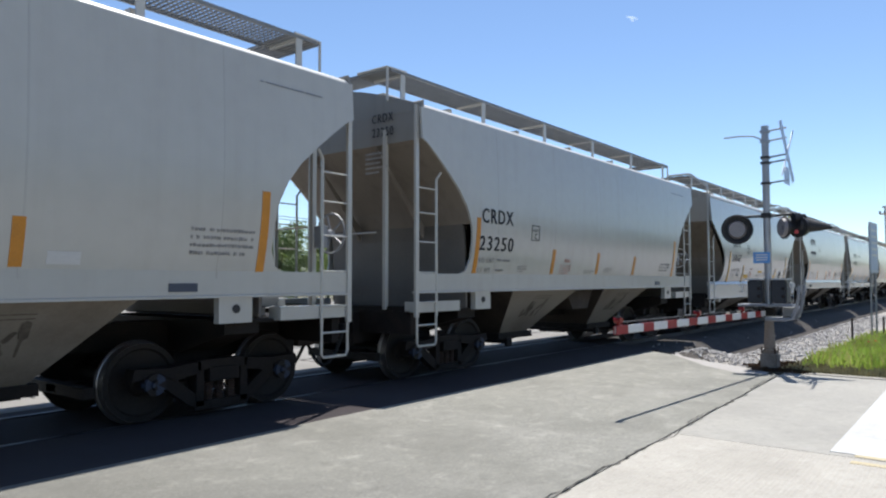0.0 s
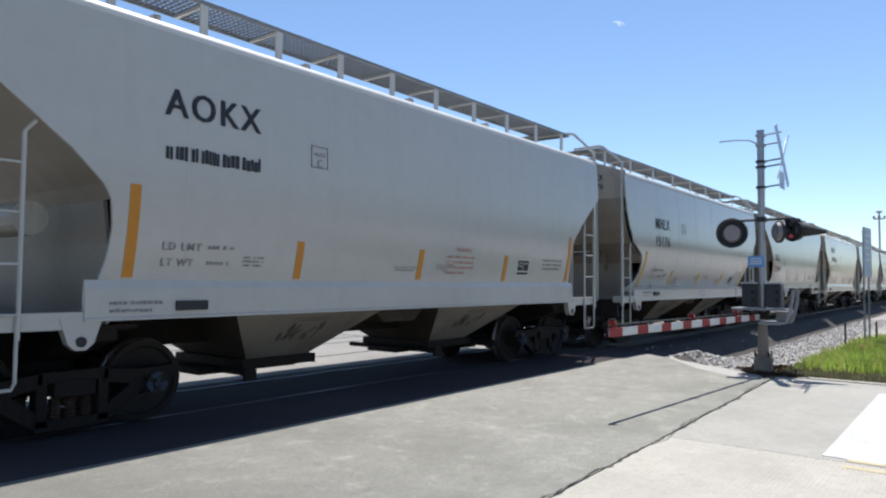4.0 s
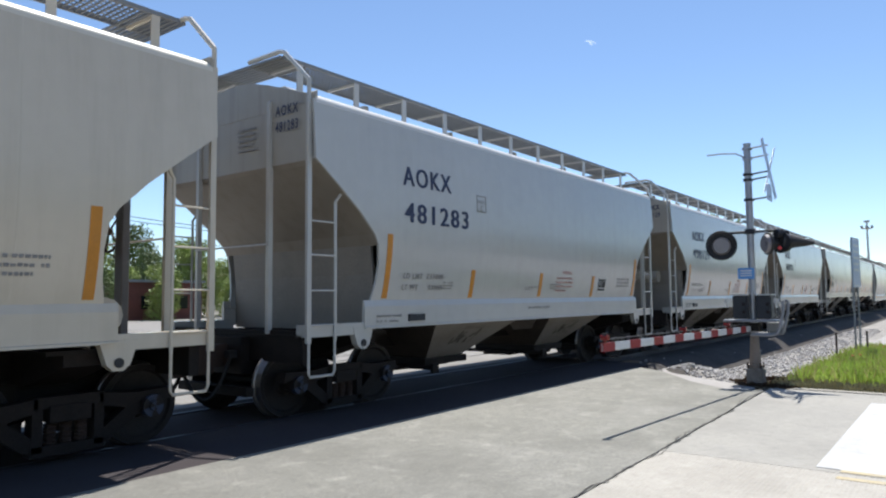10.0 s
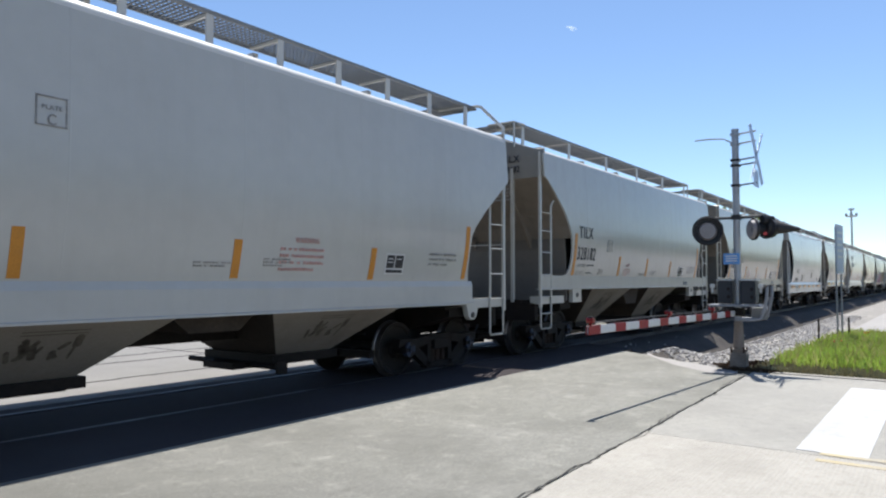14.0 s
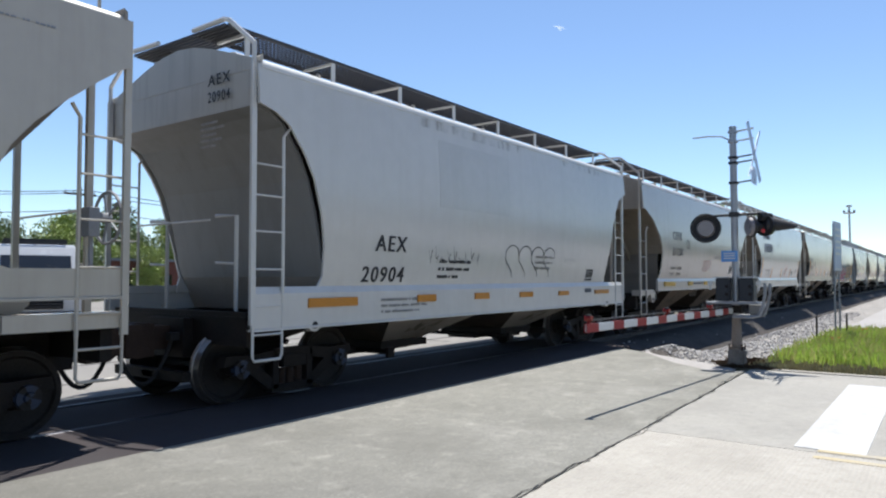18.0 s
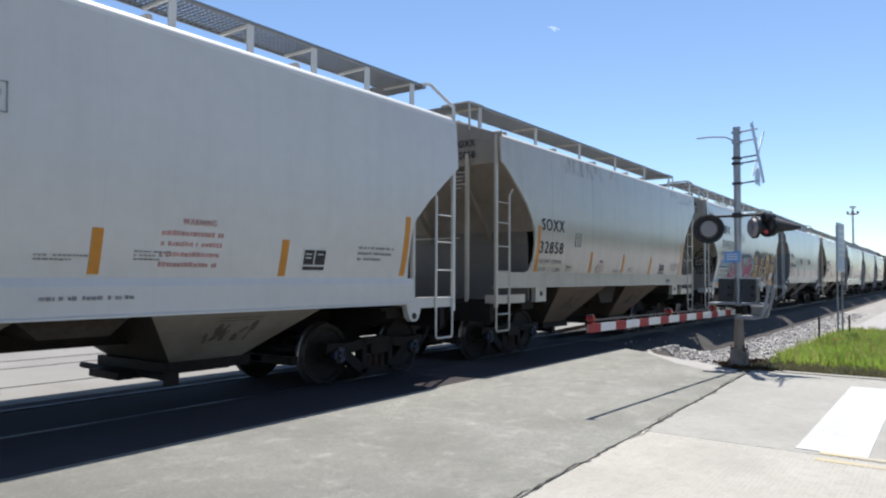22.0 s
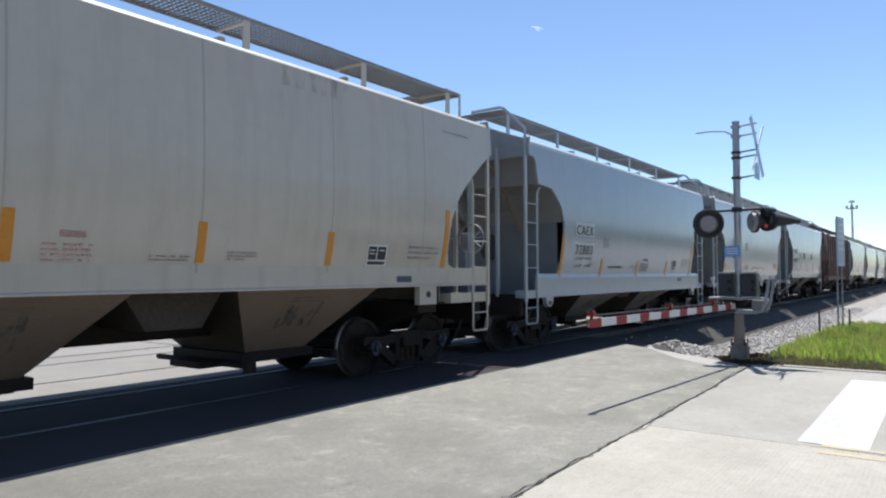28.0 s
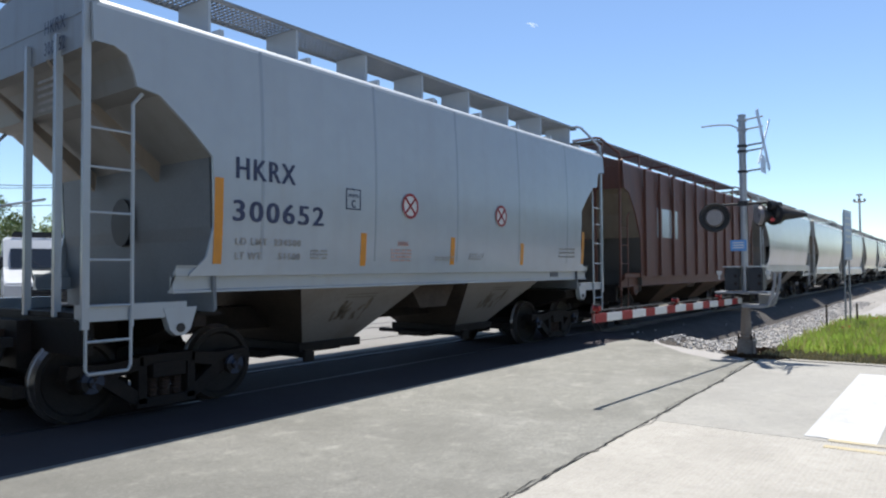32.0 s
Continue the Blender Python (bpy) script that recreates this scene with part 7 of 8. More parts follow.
for y in (.62, .30, -.02, -.36):
    end_stroke([(y, 3.52), (y - .04, 3.98), (y - .12, 3.70), (y - .18, 4.0), (y - .22, 3.46)], .022, .004)
end_stroke([(-1.00, 1.90), (-.96, 2.10), (-.97, 2.34), (-1.06, 2.50), (-1.26, 2.58), (-1.48, 2.50), (-1.57, 2.34), (-1.58, 2.10), (-1.52, 1.92)], .018)
end_stroke([(-1.04, 2.28), (-1.20, 2.34), (-1.36, 2.34), (-1.52, 2.27)], .022)
end_stroke([(-1.05, 2.12), (-1.16, 2.20), (-1.26, 2.10), (-1.38, 2.20), (-1.50, 2.11)], .018)
end_stroke([(-1.00, 2.02), (-1.26, 2.05), (-1.54, 2.02)], .020)
for y in (-1.04, -1.14, -1.24, -1.34, -1.44, -1.53):
    end_stroke([(y, 1.80), (y - .01, 1.92), (y + .01, 2.02)], .016)
    end_stroke([(y, 2.36), (y + .005, 2.48)], .014)
end_stroke([(-1.02, 1.80), (-1.26, 1.77), (-1.55, 1.80)], .014)
end_stroke([(-.95, 2.02), (-.90, 2.16), (-.95, 2.3)], .016)
end_stroke([(-1.26, 2.58), (-1.24, 2.66), (-1.32, 2.64)], .016)
end_stroke([(-1.30, 1.70), (-1.28, 1.55), (-1.36, 1.46), (-1.50, 1.42)], .009)

# the thin grey scrawl on the deep-silled car
g = Sprayer(AEX, 11.62, "tapered")
SCRAWL = spray("dark_grey_spray", (0.07, 0.075, 0.08))
for k in range(4):
    u = 5.96 + k * .50
    g.stroke(oval(u, 2.07, .24, .17, 10, -.02, .52), .012, SCRAWL)
    g.stroke([(u - .24, 2.06), (u - .22, 1.94), (u - .08, 1.84), (u + .05, 1.74), (u + .10, 1.62)], .012, SCRAWL)
for k in range(9):
    u = 3.35 + k * .17
    g.stroke([(u, 2.06 + .1 * math.sin(k * 2.1)), (u + .06, 1.92), (u + .1, 2.0 + .08 * math.cos(k * 1.7)), (u + .09, 1.86)], .008, SCRAWL)
for k in range(5):
    u = 8.15 + k * .12
    g.stroke([(u, 1.98 + .03 * (k % 2)), (u + .05, 2.04), (u + .06, 1.92)], .008, SCRAWL)


# ---------------------------------------------------------------- crossing signal
MX, MY = 13.42, 3.12
sig = thing("crossing_signal", "aluminium crossing signal mast with crossbuck on a concrete base", "crossing signal", (MX, MY, 0))
part("mast", made(lambda bm: (rod(bm, (0, 0, .3), (0, 0, 4.36), .062, 16), rod(bm, (0, 0, 4.36), (0, 0, 4.40), .068, 16))), ALU, sig)
part("mast_foot", made(lambda bm: (rod(bm, (0, 0, .30), (0, 0, .35), .135, 16), rod(bm, (0, 0, .36), (0, 0, .80), .10, 16, .075), rod(bm, (0, 0, .80), (0, 0, .90), .08, 16, .064))), BROWNALU, sig, "brown-stained tapered mast foot")
part("foundation", made(lambda bm: (box(bm, -.14, .14, -.14, .14, -.4, .30), bevel(bm, .03, 2))), MASTCONC, sig, "stained concrete base")
for a in (-.11, .11):
    for b in (-.11, .11):
        part("anchor_bolt", shared("abolt", lambda bm: rod(bm, (0, 0, .29), (0, 0, .40), .014, 6)), RUSTY, sig, at=(a, b, 0))
# crossbuck facing down the road, on stand-off brackets
for k in (-1, 1):
    part("crossbuck_blade", made(lambda bm: prism(bm, [(-k * .50 - .10, 3.36), (-k * .50 + .10, 3.44), (k * .50 + .10, 4.40), (k * .50 - .10, 4.32)], -.366 - .006 * k, -.362 - .006 * k)), SIGNBACK, sig, "pale crossbuck blade").rotation_euler = (0, 0, .01)
part("track_sign", made(lambda bm: (prism(bm, [(-.22, 3.30), (.22, 3.30), (.22, 3.52), (.10, 3.62), (-.10, 3.62), (-.22, 3.52)], -.352, -.348))), SIGNBACK, sig, "pale plate below the crossbuck").rotation_euler = (0, 0, .01)
for z in (3.35, 3.72, 3.82, 4.12, 4.30):
    part("sign_bracket", shared("sbr", lambda bm: (rod(bm, (0, 0, 0), (0, -.36, .03), .016, 6), box(bm, -.072, .072, -.072, .072, -.022, .022))), ALU if z > 4 else BLACK, sig, at=(0, 0, z))
part("conduit_arm", made(lambda bm: pipe(bm, [(0, .06, 4.16), (0, .2, 4.24), (0, .45, 4.27), (0, .72, 4.27)], .014, 6)), ALU, sig)
part("cross_arm", made(lambda bm: (rod(bm, (0, -.55, 2.76), (0, .55, 2.76), .024, 8), box(bm, -.075, .075, -.08, .08, 2.72, 2.81))), BLACK, sig)


def ring_lamp(y, z=2.53):
    """The side lamp that faces the camera: dark ring, grey face."""
    body = part("lamp", made(lambda bm: (rod(bm, (.02, 0, 0), (0, 0, 0), .27, 32), rod(bm, (0, 0, 0), (.2, 0, 0), .12, 16, .08))), BLACK, sig, "round lamp with a dull grey face", at=(-.06, y, z))
    body.rotation_euler = (0, 0, .25)
    part("lens", made(lambda bm: (rod(bm, (-.01, 0, -.01), (-.09, 0, -.01), .165, 24, .14))), GREYLENS, body)
    part("rim", made(lambda bm: [rod(bm, (-.05, .25 * math.cos(a * .2618), .25 * math.sin(a * .2618)), (-.05, .25 * math.cos(a * .2618 + .2618), .25 * math.sin(a * .2618 + .2618)), .03, 6) for a in range(24)]), BLACK, body)


ring_lamp(.50)
turned = part("lamp", made(lambda bm: (rod(bm, (.02, 0, 0), (-.02, 0, 0), .20, 28), rod(bm, (.02, 0, 0), (.2, 0, 0), .12, 16, .08))), BLACK, sig, "round lamp turned aside, dull grey face", at=(-.04, -.30, 2.53))
turned.rotation_euler = (0, 0, -.90)
part("lens", made(lambda bm: rod(bm, (-.02, 0, 0), (-.07, 0, 0), .175, 24, .15)), GREYLENS, turned)
back = part("lamp", made(lambda bm: (rod(bm, (0, 0, 0), (.10, -.05, 0), .19, 24, .17), rod(bm, (-.06, .06, .16), (.1, -.1, .18), .08, 12, .05), rod(bm, (.05, 0, .2), (.05, .12, .25), .025, 8))), BLACK, sig, "black lamp turned away with long visor", at=(.02, -.50, 2.54))
part("visor", made(lambda bm: (rod(bm, (.08, -.05, .03), (.12, -.52, -.03), .15, 16, .03))), BLACK, back)
part("lens", made(lambda bm: rod(bm, (-.10, 0, -.10), (-.13, -.005, -.10), .035, 16)), REDGLOW, back, "lit red lens")
part("blue_notice", made(lambda bm: box(bm, -.02, -.005, -.06, .22, 1.90, 2.10)), BLUESIGN, sig, "small blue notice plate", at=(-.08, 0, 0))
for k in range(3):
    part("notice_line", shared("nline", lambda bm: box(bm, -.104, -.1, -.02, .18, 0, .02)), WHITETAPE, sig, at=(0, 0, 1.95 + .045 * k))

# gate mechanism and arm
gate = thing("crossing_gate", "lowered railway crossing gate with red and white striped arm", "crossing gate", (MX, MY, 0))
for y0, y1 in ((.07, .32), (-.33, -.08)):
    part("mechanism_box", made(lambda bm: (box(bm, -.16, .16, y0, y1, 1.18, 1.60), bevel(bm, .02, 2))), BOXBLUE, gate, "blue-black gate mechanism box")
    part("lid", made(lambda bm: (box(bm, -.18, .18, y0 - .02, y1 + .02, 1.60, 1.625))), GALV, gate)
    for z in (1.28, 1.42):
        part("hinge", made(lambda bm: box(bm, -.175, -.16, y0 + .03, y0 + .08, z, z + .05)), STEEL, gate)
part("shelf", made(lambda bm: (box(bm, -.22, .22, -.42, .48, 1.125, 1.165), bevel(bm, .008))), PATCHGREY, gate, "grey steel shelf")
part("mast_clamp", made(lambda bm: (box(bm, -.10, .10, -.10, .10, .96, 1.10), bevel(bm, .01))), STEEL, gate)
for q in (-.21, .21):
    part("counterweight_arm", made(lambda bm: pipe(bm, [(q, -.54, 1.50), (q, -.53, 1.30), (q, -.48, 1.06), (q, -.42, .92), (q, -.30, .90), (q, .02, .90)], .028, 8)), PATCHGREY, gate, "bent grey counterweight arm")
part("counterweight", made(lambda bm: (box(bm, .24, .44, -.44, -.16, .92, 1.12), bevel(bm, .02))), PATCHGREY, gate)
for y in (-.43, .40):
    part("warning_bulb", shared("wb", lambda bm: (rod(bm, (-.20, 0, 1.47), (-.20, 0, 1.54), .045, 12), rod(bm, (-.20, 0, 1.38), (-.20, 0, 1.47), .02, 8))), TAPEWHITE, gate, at=(0, y, 0))
AX, AY, AZ, ALEN = -.10, .05, 1.0, 5.62
arm = part("gate_arm", made(lambda bm: (box(bm, -ALEN, 0, -.018, .018, -.05, .05), bevel(bm, .005))), WHITETAPE, gate, "red and white striped arm", at=(AX, AY, AZ))
arm.rotation_euler = (0, 0, -.059)
for k in range(8):
    x = -ALEN + k * .722
    part("red_stripe", shared("stripe", lambda bm: prism(bm, [(0, -.052), (.30, -.052), (.30, .052), (0, .052)], -.0215, .0215)), REDTAPE, arm, at=(x, 0, 0))
for k, x in enumerate((-ALEN + .08, -3.1, -1.2)):
    li = part("arm_lamp", shared("armlamp", lambda bm: (rod(bm, (0, -.045, .115), (0, .045, .115), .034, 14), box(bm, -.015, .015, -.015, .015, .045, .085))), REDLENS, arm, "dark red gate lamp", at=(x, 0, 0))
    part("cap", shared("armcap", lambda bm: box(bm, -.025, .025, -.03, .03, .142, .165)), BLACK, li)
part("arm_cable", made(lambda bm: pipe(bm, [(-ALEN + .1, 0, .09), (0, 0, .09)], .01, 5)), BLACK, arm)

# roadside sign on two posts
sign = thing("roadside_sign", "pale blue sign panel on two grey posts in the verge", "sign", (20.9, 2.3, 0))
part("sign_panel", made(lambda bm: (box(bm, -.45, .45, -.015, .015, 1.78, 3.08), bevel(bm, .008))), SIGNBACK, sign)
part("sign_border", made(lambda bm: [box(bm, *a) for a in ((-.43, .43, -.019, -.016, 3.02, 3.05), (-.43, .43, -.019, -.016, 1.81, 1.84), (-.43, -.40, -.019, -.016, 1.84, 3.02), (.40, .43, -.019, -.016, 1.84, 3.02))]), WHITETAPE, sign)
for k in range(5):
    part("sign_line", shared("signline", lambda bm: box(bm, -.32, .32, -.019, -.016, 0, .06)), WHITETAPE, sign, at=(0, 0, 2.2 + .16 * k))
for x in (-.3, .3):
    part("sign_post", shared("signpost", lambda bm: (box(bm, -.022, .022, .016, .05, -.3, 3.0))), PATCHGREY, sign, at=(x, 0, 0))
sign.rotation_euler = (0, 0, radians(-4))
for x, y in ((20.3, 2.75), (21.6, 2.2)):
    mk = thing("marker_post", "short dark steel marker post in the ballast edge", "post", (x, y, 0), "marker posts")
    part("shaft", shared("mshaft", lambda bm: box(bm, -.025, .025, -.02, .02, -.3, .62)), STEEL, mk)
    part("band", shared("mband", lambda bm: box(bm, -.028, .028, -.023, .023, .3, .42)), RUSTY, mk)

# distant light mast
tower = thing("light_mast", "tall grey light mast far down the line", "light mast", (144.0, 13.8, 0))
part("pole", made(lambda bm: rod(bm, (0, 0, -.3), (0, 0, 14.6), .24, 10, .15)), GALV, tower)
part("head_frame", made(lambda bm: (rod(bm, (0, 0, 13.2), (0, 0, 13.35), .85, 12, 1.0), rod(bm, (0, 0, 14.4), (0, 0, 14.7), .5, 12))), GALV, tower)
for k in range(6):
    a = k * 1.047
    part("floodlight", shared("flood", lambda bm: box(bm, -.18, .18, -.14, .14, -.22, .22)), PATCHGREY, tower, at=(.92 * math.cos(a), .92 * math.sin(a), 13.57))

# ---------------------------------------------------------------- beyond the track
BARK = mat("grey_brown_bark", (0.10, 0.075, 0.055), 0.9, 0, 0.3, 4, 0.5, 25)
LEAVES = [mat("spring_green_leaves", (0.23, 0.29, 0.065), 0.5, 0, 0.35, 0.6, 0, 8), mat("deep_green_leaves", (0.11, 0.155, 0.045), 0.5, 0, 0.35, 0.6, 0, 8)]


def crown(seed, h, r):
    """Many small leaf clumps on an uneven crown, with gaps."""
    def build(bm):
        rnd = random.Random(seed)
        lumps = [(Vector((rnd.uniform(-.6, .6) * r, rnd.uniform(-.6, .6) * r, h * (.16 + .72 * k / 16 + rnd.uniform(-.04, .04)))), r * rnd.uniform(.36, .60) * (1.1 - .35 * k / 16)) for k in range(17)]
        for c, rr in lumps:
            for _ in range(430):
                d = Vector((rnd.gauss(0, 1), rnd.gauss(0, 1), rnd.gauss(0, 1))).normalized() * rr * rnd.uniform(.5, 1.05)
                p = c + d
                a = Vector((rnd.gauss(0, 1), rnd.gauss(0, 1), rnd.gauss(0, 1))).normalized() * rnd.uniform(.07, .17)
                b = Vector((rnd.gauss(0, 1), rnd.gauss(0, 1), rnd.gauss(0, 1))).normalized() * rnd.uniform(.06, .13)
                v = [bm.verts.new(q) for q in (p - a, p + b, p + a, p - b)]
                bm.faces.new(v)
    return build


def trunk(seed, h, r):
    def build(bm):
        rnd = random.Random(seed)
        rod(bm, (0, 0, -.4), (0, 0, h * .45), .22, 8, .15)
        for _ in range(7):
            a = rnd.uniform(0, 6.28)
            rod(bm, (0, 0, h * rnd.uniform(.25, .45)), (math.cos(a) * r * .6, math.sin(a) * r * .6, h * rnd.uniform(.55, .85)), .10, 6, .03)
    return build


kinds = [(made(crown(k, 8.0, 3.0)), made(trunk(k, 8.0, 3.0))) for k in range(4)]
rnd = random.Random(21)
spots = [(12 + k * 3.7 + rnd.uniform(-1.2, 1.2), 59 + rnd.uniform(-3, 3), rnd.uniform(.62, .86)) for k in range(30)]
spots += [(12 + k * 4.5 + rnd.uniform(-2, 2), 69 + rnd.uniform(-2, 3), rnd.uniform(1.0, 1.22)) for k in range(24)]
spots += [(26 + k * 5.0, 51 + rnd.uniform(-2, 2), rnd.uniform(.45, .60)) for k in range(8)]
spots += [(35, 34, .75), (41, 31, .8), (86, 24, 1.45), (112, 22, 1.45), (70, 26, 1.0)]
for k, (x, y, s) in enumerate(spots):
    c_me, t_me = kinds[k % 4]
    tr = thing("tree", "leafy spring-green tree behind the railway" if k % 3 else "dense darker green tree behind the railway", "tree", (x, y, -.25), "trees beyond the track")
    tr.rotation_euler, tr.scale = (0, 0, k * 1.7), (s, s, s)
    part("trunk", t_me, BARK, tr)
    part("crown", c_me, LEAVES[0 if k % 3 else 1], tr)

# unseen woods, added to close the horizon and darken the cars' reflections
def woods(bm):
    rnd = random.Random(77)
    for _ in range(15000):
        x = -120 + 620 * rnd.random()
        tall = 11.5 + 2.5 * noise.noise((x * .09, 0, 0)) + 1.6 * noise.noise((x * .4, 5, 0))
        p = Vector((x, -48 + rnd.uniform(-3, 3), tall * rnd.random() ** .8))
        a = Vector((rnd.gauss(0, 1), rnd.gauss(0, .6), rnd.gauss(0, 1))).normalized() * rnd.uniform(.5, 1.1)
        b = Vector((rnd.gauss(0, 1), rnd.gauss(0, .6), rnd.gauss(0, 1))).normalized() * rnd.uniform(.4, .9)
        bm.faces.new([bm.verts.new(q) for q in (p - a, p + b, p + a, p - b)])


solo("far_woods", woods, LEAVES[1], "unseen woods added behind the road to darken reflections", "woods", "stuff")

# utility poles and wires
for x, y in ((26, 53), (8, 58), (66, 54)):
    up = thing("utility_pole", "wooden utility pole with a crossarm", "utility pole", (x, y, -.3), "utility poles")
    part("pole", shared("upole", lambda bm: rod(bm, (0, 0, 0), (0, 0, 8.9), .16, 10, .11)), BARK, up)
    part("cross_arm", shared("uarm", lambda bm: box(bm, -1.2, 1.2, -.06, .06, 8.3, 8.45)), BARK, up)
    for q in (-1.1, -.5, .5, 1.1):
        part("insulator", shared("uins", lambda bm: rod(bm, (0, 0, 8.45), (0, 0, 8.65), .05, 8)), GALV, up, at=(q, 0, 0))
for q, z in ((-1.1, 8.3), (1.1, 8.3), (0, 6.9)):
    def wire(bm, q=q, z=z):
        pts = []
        for (xa, ya), (xb, yb) in (((-30, 66), (8, 58)), ((8, 58), (26, 53)), ((26, 53), (66, 54))):
            for i in range(9):
                a = i / 8
                pts.append((xa + (xb - xa) * a + q * .1, ya + (yb - ya) * a + q, z - 2.4 * a * (1 - a)))
        pipe(bm, pts, .03, 5)
    solo("overhead_wire", wire, BLACK, "sagging overhead wire between the poles", "wire", group="overhead wires")

# parked vehicles and a low building
VANWHITE = mat("white_vehicle_paint", (0.52, 0.53, 0.54), 0.25, 0, 0.04, 2, 0.0, spec=0.6)
GLASS = mat("dark_vehicle_glass", (0.015, 0.018, 0.022), 0.08, 0, 0.1, 2, 0.0, spec=0.7)
BRICKRED = mat("red_brown_wall", (0.16, 0.06, 0.045), 0.85, 0, 0.2, 2, 0.3, 25)


def vehicle(name, label, cat, at, turn, outline, width, windows, wheels, wr):
    v = thing(name, label, cat, at)
    v.rotation_euler = (0, 0, turn)
    part("body", made(lambda bm: (prism(bm, outline, -width / 2, width / 2), bevel(bm, .05, 2))), VANWHITE, v)
    for pts, y0, y1 in windows:
        part("window", made(lambda bm: prism(bm, pts, y0, y1)), GLASS, v)
    for x in wheels:
        for s in (-1, 1):
            w = part("wheel", shared(("vwheel", wr), lambda bm: rod(bm, (0, -.12, 0), (0, .12, 0), wr, 20)), RUBBER, v, at=(x, s * (width / 2 - .1), wr))
            part("rim", shared(("vrim", wr), lambda bm: rod(bm, (0, -.125, 0), (0, .125, 0), wr * .55, 14)), GALV, w)
    for s in (-1, 1):
        part("headlight", shared("vhead", lambda bm: box(bm, -.02, .02, -.16, .16, -.1, .1)), TAPEWHITE, v, at=(outline[0][0] - .01, s * (width / 2 - .35), .85))
    part("bumper", made(lambda bm: box(bm, outline[0][0] - .08, outline[0][0] + .05, -width / 2 + .05, width / 2 - .05, .42, .62)), BLACK, v)
    return v


truck = vehicle("work_truck", "white work truck waiting beyond the crossing, dark rack on its roof", "truck", (10.35, 23.9, 0), radians(70),
                [(-1.6, .55), (-1.66, 1.28), (-1.45, 1.40), (-.55, 1.74), (-.17, 2.38), (.03, 2.70), (.25, 2.76), (5.0, 2.76), (5.0, .6)], 2.34,
                [([(-.57, 1.76), (-.19, 2.37), (-.22, 2.39), (-.62, 1.77)], -.98, .98), ([(-.33, 1.78), (.0, 2.32), (.65, 2.34), (.65, 1.78)], -1.185, 1.185)], (-.75, 3.6), .46)
part("grille", made(lambda bm: [box(bm, -1.70, -1.63, -.62, .62, .74 + .09 * k, .79 + .09 * k) for k in range(5)]), BLACK, truck)
part("grille_panel", made(lambda bm: box(bm, -1.675, -1.60, -.66, .66, .70, 1.18)), GLASS, truck)
for q in (-1.32, 1.32):
    part("wing_mirror", made(lambda bm: (box(bm, -.42, -.34, q - .12, q + .12, 1.72, 2.14), bevel(bm, .03))), BLACK, truck)
part("roof_rack", made(lambda bm: [box(bm, .1, 2.2, y - .03, y + .03, 2.86, 2.92) for y in (-.85, 0, .85)] + [box(bm, x - .03, x + .03, -.9, .9, 2.78, 2.94) for x in (.15, .9, 1.6, 2.2)]), BLACK, truck)
part("wiper", made(lambda bm: [rod(bm, (-.62, y, 1.77), (-.40, y + .45, 2.10), .012, 5) for y in (-.7, .1)]), BLACK, truck)
vehicle("shuttle_bus", "white shuttle bus with dark windows parked beyond the crossing", "bus", (15.6, 46.5, 0), radians(75),
        [(-3.6, .5), (-3.65, 1.2), (-3.0, 1.4), (-2.6, 2.9), (-2.4, 3.2), (3.6, 3.2), (3.6, .55)], 2.3,
        [([(-3.02, 1.45), (-2.66, 2.75), (-2.7, 2.77), (-3.07, 1.47)], -1.0, 1.0), ([(-2.3, 1.6), (-2.3, 2.5), (3.3, 2.5), (3.3, 1.6)], -1.165, 1.165)], (-2.5, 2.3), .44)
vehicle("pickup_truck", "white pickup truck standing beyond the crossing", "pickup", (18.6, 40.0, 0), radians(68),
        [(-2.7, .45), (-2.75, .95), (-1.4, 1.1), (-.8, 1.75), (.5, 1.8), (.8, 1.15), (2.7, 1.15), (2.7, .5)], 1.95,
        [([(-1.42, 1.13), (-.86, 1.72), (-.89, 1.74), (-1.46, 1.15)], -.85, .85), ([(-1.2, 1.15), (-.75, 1.65), (.45, 1.68), (.7, 1.15)], -.985, .985)], (-1.8, 1.8), .38)
bld = thing("low_building", "low red-brown building with a flat roof", "building", (30.5, 56.5, -.3))
part("wall", made(lambda bm: box(bm, -5, 5, -3, 3, 0, 3.4)), BRICKRED, bld)
part("roof", made(lambda bm: box(bm, -5.2, 5.2, -3.2, 3.2, 3.4, 3.6)), PATCHGREY, bld)
for x in (-3, 0, 3):
    part("window", shared("bwin", lambda bm: box(bm, -.6, .6, -3.03, -2.99, 1.2, 2.3)), GLASS, bld, at=(x, 0, 0))


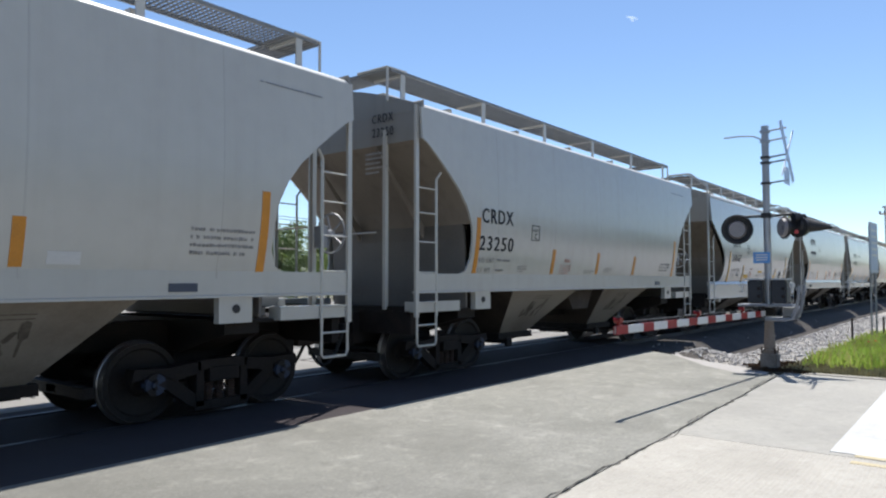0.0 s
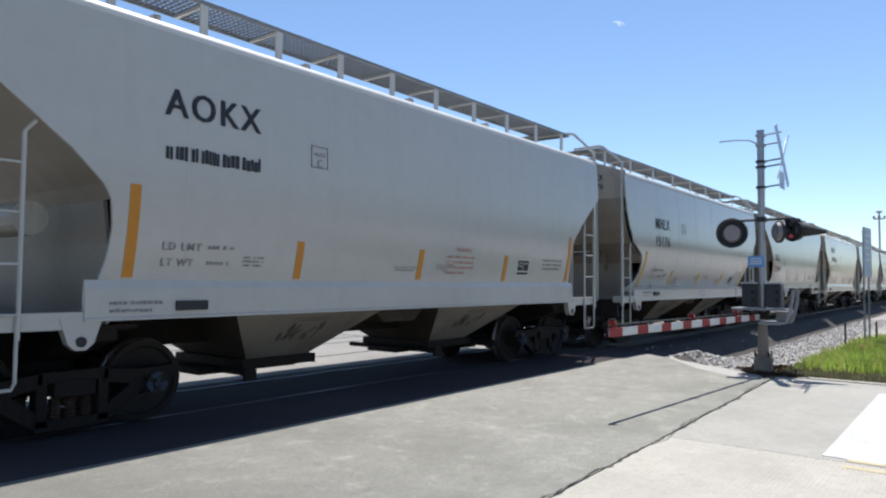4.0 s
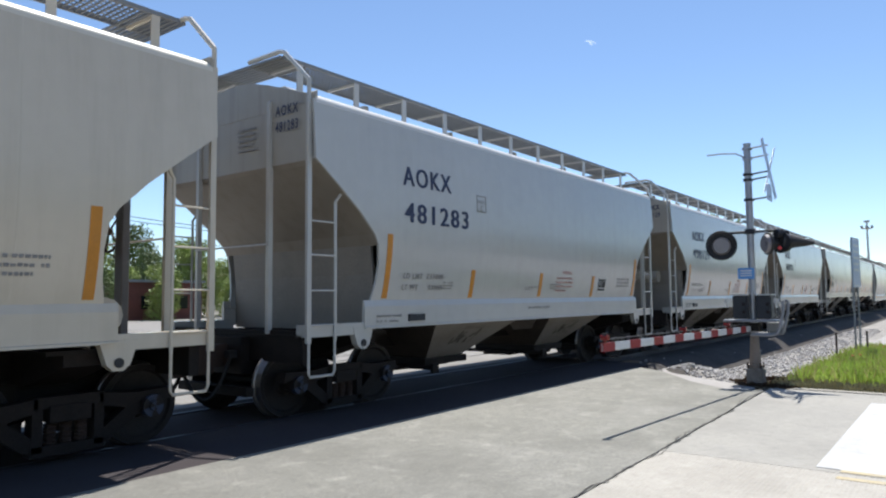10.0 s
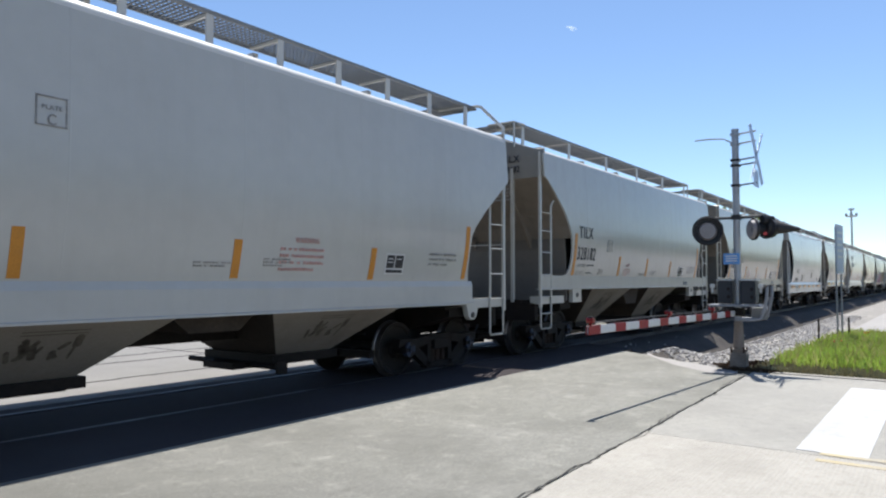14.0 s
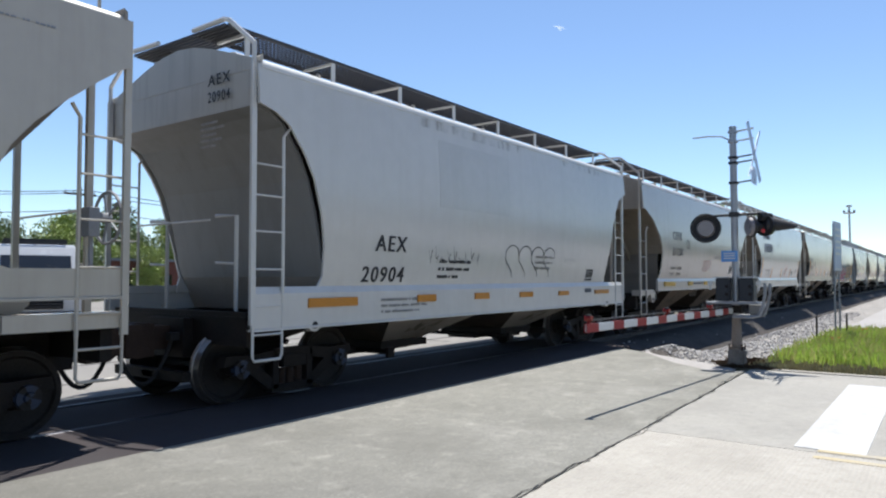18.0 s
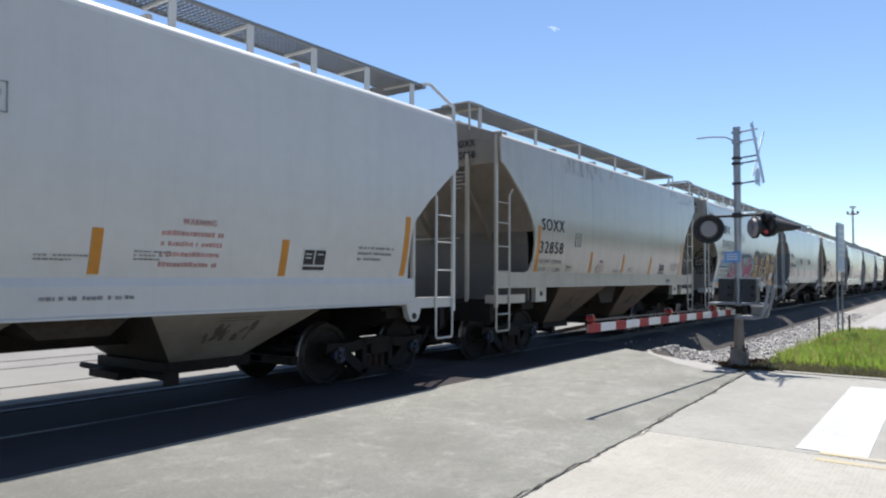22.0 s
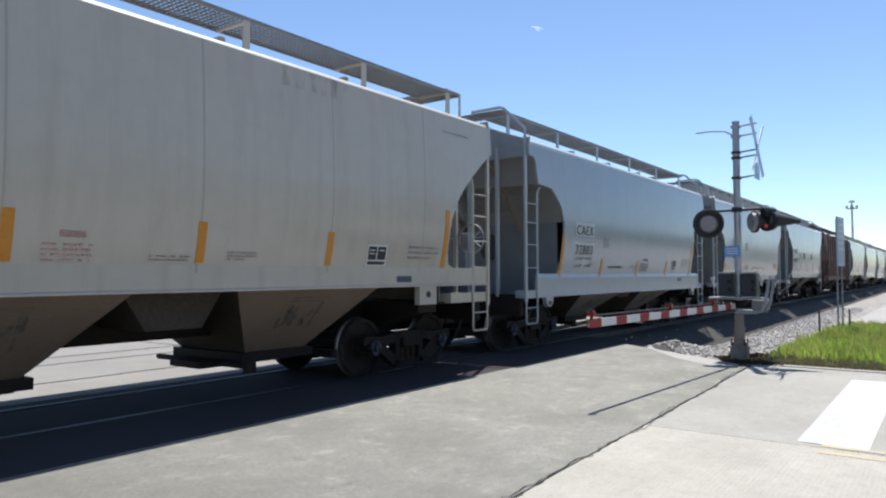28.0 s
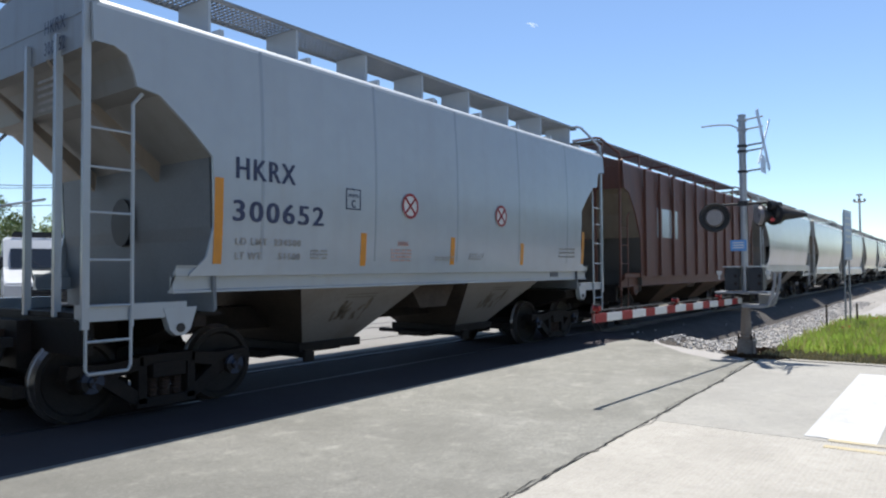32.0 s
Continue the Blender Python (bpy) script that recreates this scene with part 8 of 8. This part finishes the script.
# a small cloud that drifts slowly
CLOUD = bpy.data.materials.new("thin_white_cloud")
CLOUD.use_nodes = True
nt = CLOUD.node_tree
veil, clear, soft, through_light, both = (nt.nodes.new(k) for k in ("ShaderNodeMixShader", "ShaderNodeBsdfTransparent", "ShaderNodeBsdfDiffuse", "ShaderNodeBsdfTranslucent", "ShaderNodeMixShader"))
soft.inputs[0].default_value = through_light.inputs[0].default_value = (.95, .95, .95, 1)
nt.links.new(soft.outputs[0], both.inputs[1])
nt.links.new(through_light.outputs[0], both.inputs[2])
veil.inputs[0].default_value = 0.07
both.inputs[0].default_value = 0.75
nt.links.new(clear.outputs[0], veil.inputs[1])
nt.links.new(both.outputs[0], veil.inputs[2])
nt.links.new(veil.outputs[0], nt.nodes["Material Output"].inputs["Surface"])


def puffs(bm):
    rnd = random.Random(2)
    for k in range(9):
        c = Vector((-14 + 3.6 * k + rnd.uniform(-1, 1), rnd.uniform(-5, 5), rnd.uniform(-.6, .6)))
        bmesh.ops.create_icosphere(bm, subdivisions=3, radius=rnd.uniform(1.6, 3.4), matrix=Matrix.Translation(c) @ Matrix.Diagonal((1.9, 1.5, .35, 1)))


CLOUD_A, CLOUD_B = (1296, 540, 524), (1238, 688, 505)
cloud = solo("cloud", puffs, CLOUD, "small thin white cloud in the blue sky", "cloud", "stuff", smooth=True)


# ---------------------------------------------------------------- what moves
WHEEL_R = 0.457


def motions():
    steps = [k for k in range(33)]
    for car, x0 in CARS:
        walk(car, [(t, pose(x0 - travel(t), TRACK_Y, 0)) for t in steps])
    for ob, number, w in WHEELSETS:
        x0 = next(x for car, x in CARS if ob.parent.parent == car)
        near = [k / FPS for k in range(int(32 * FPS) + 1) if -9 < x0 - travel(k / FPS) < 26]
        rows = []
        here = Matrix.Translation((w, 0, WHEEL_R))
        for t in near:
            rows.append((t, here @ Matrix.Rotation(-((travel(t) / WHEEL_R) % (2 * math.pi)), 4, "Y")))
        if not rows:
            rows = [(0.0, here), (32.0, here)]
        if rows[0][0] > 0.02:
            rows.insert(0, (0.0, rows[0][1]))
        if rows[-1][0] < 31.98:
            rows.append((32.0, rows[-1][1]))
        walk(ob, rows)
    walk(cloud, [(0.0, pose(*CLOUD_A)), (32.0, pose(*CLOUD_B))])


motions()
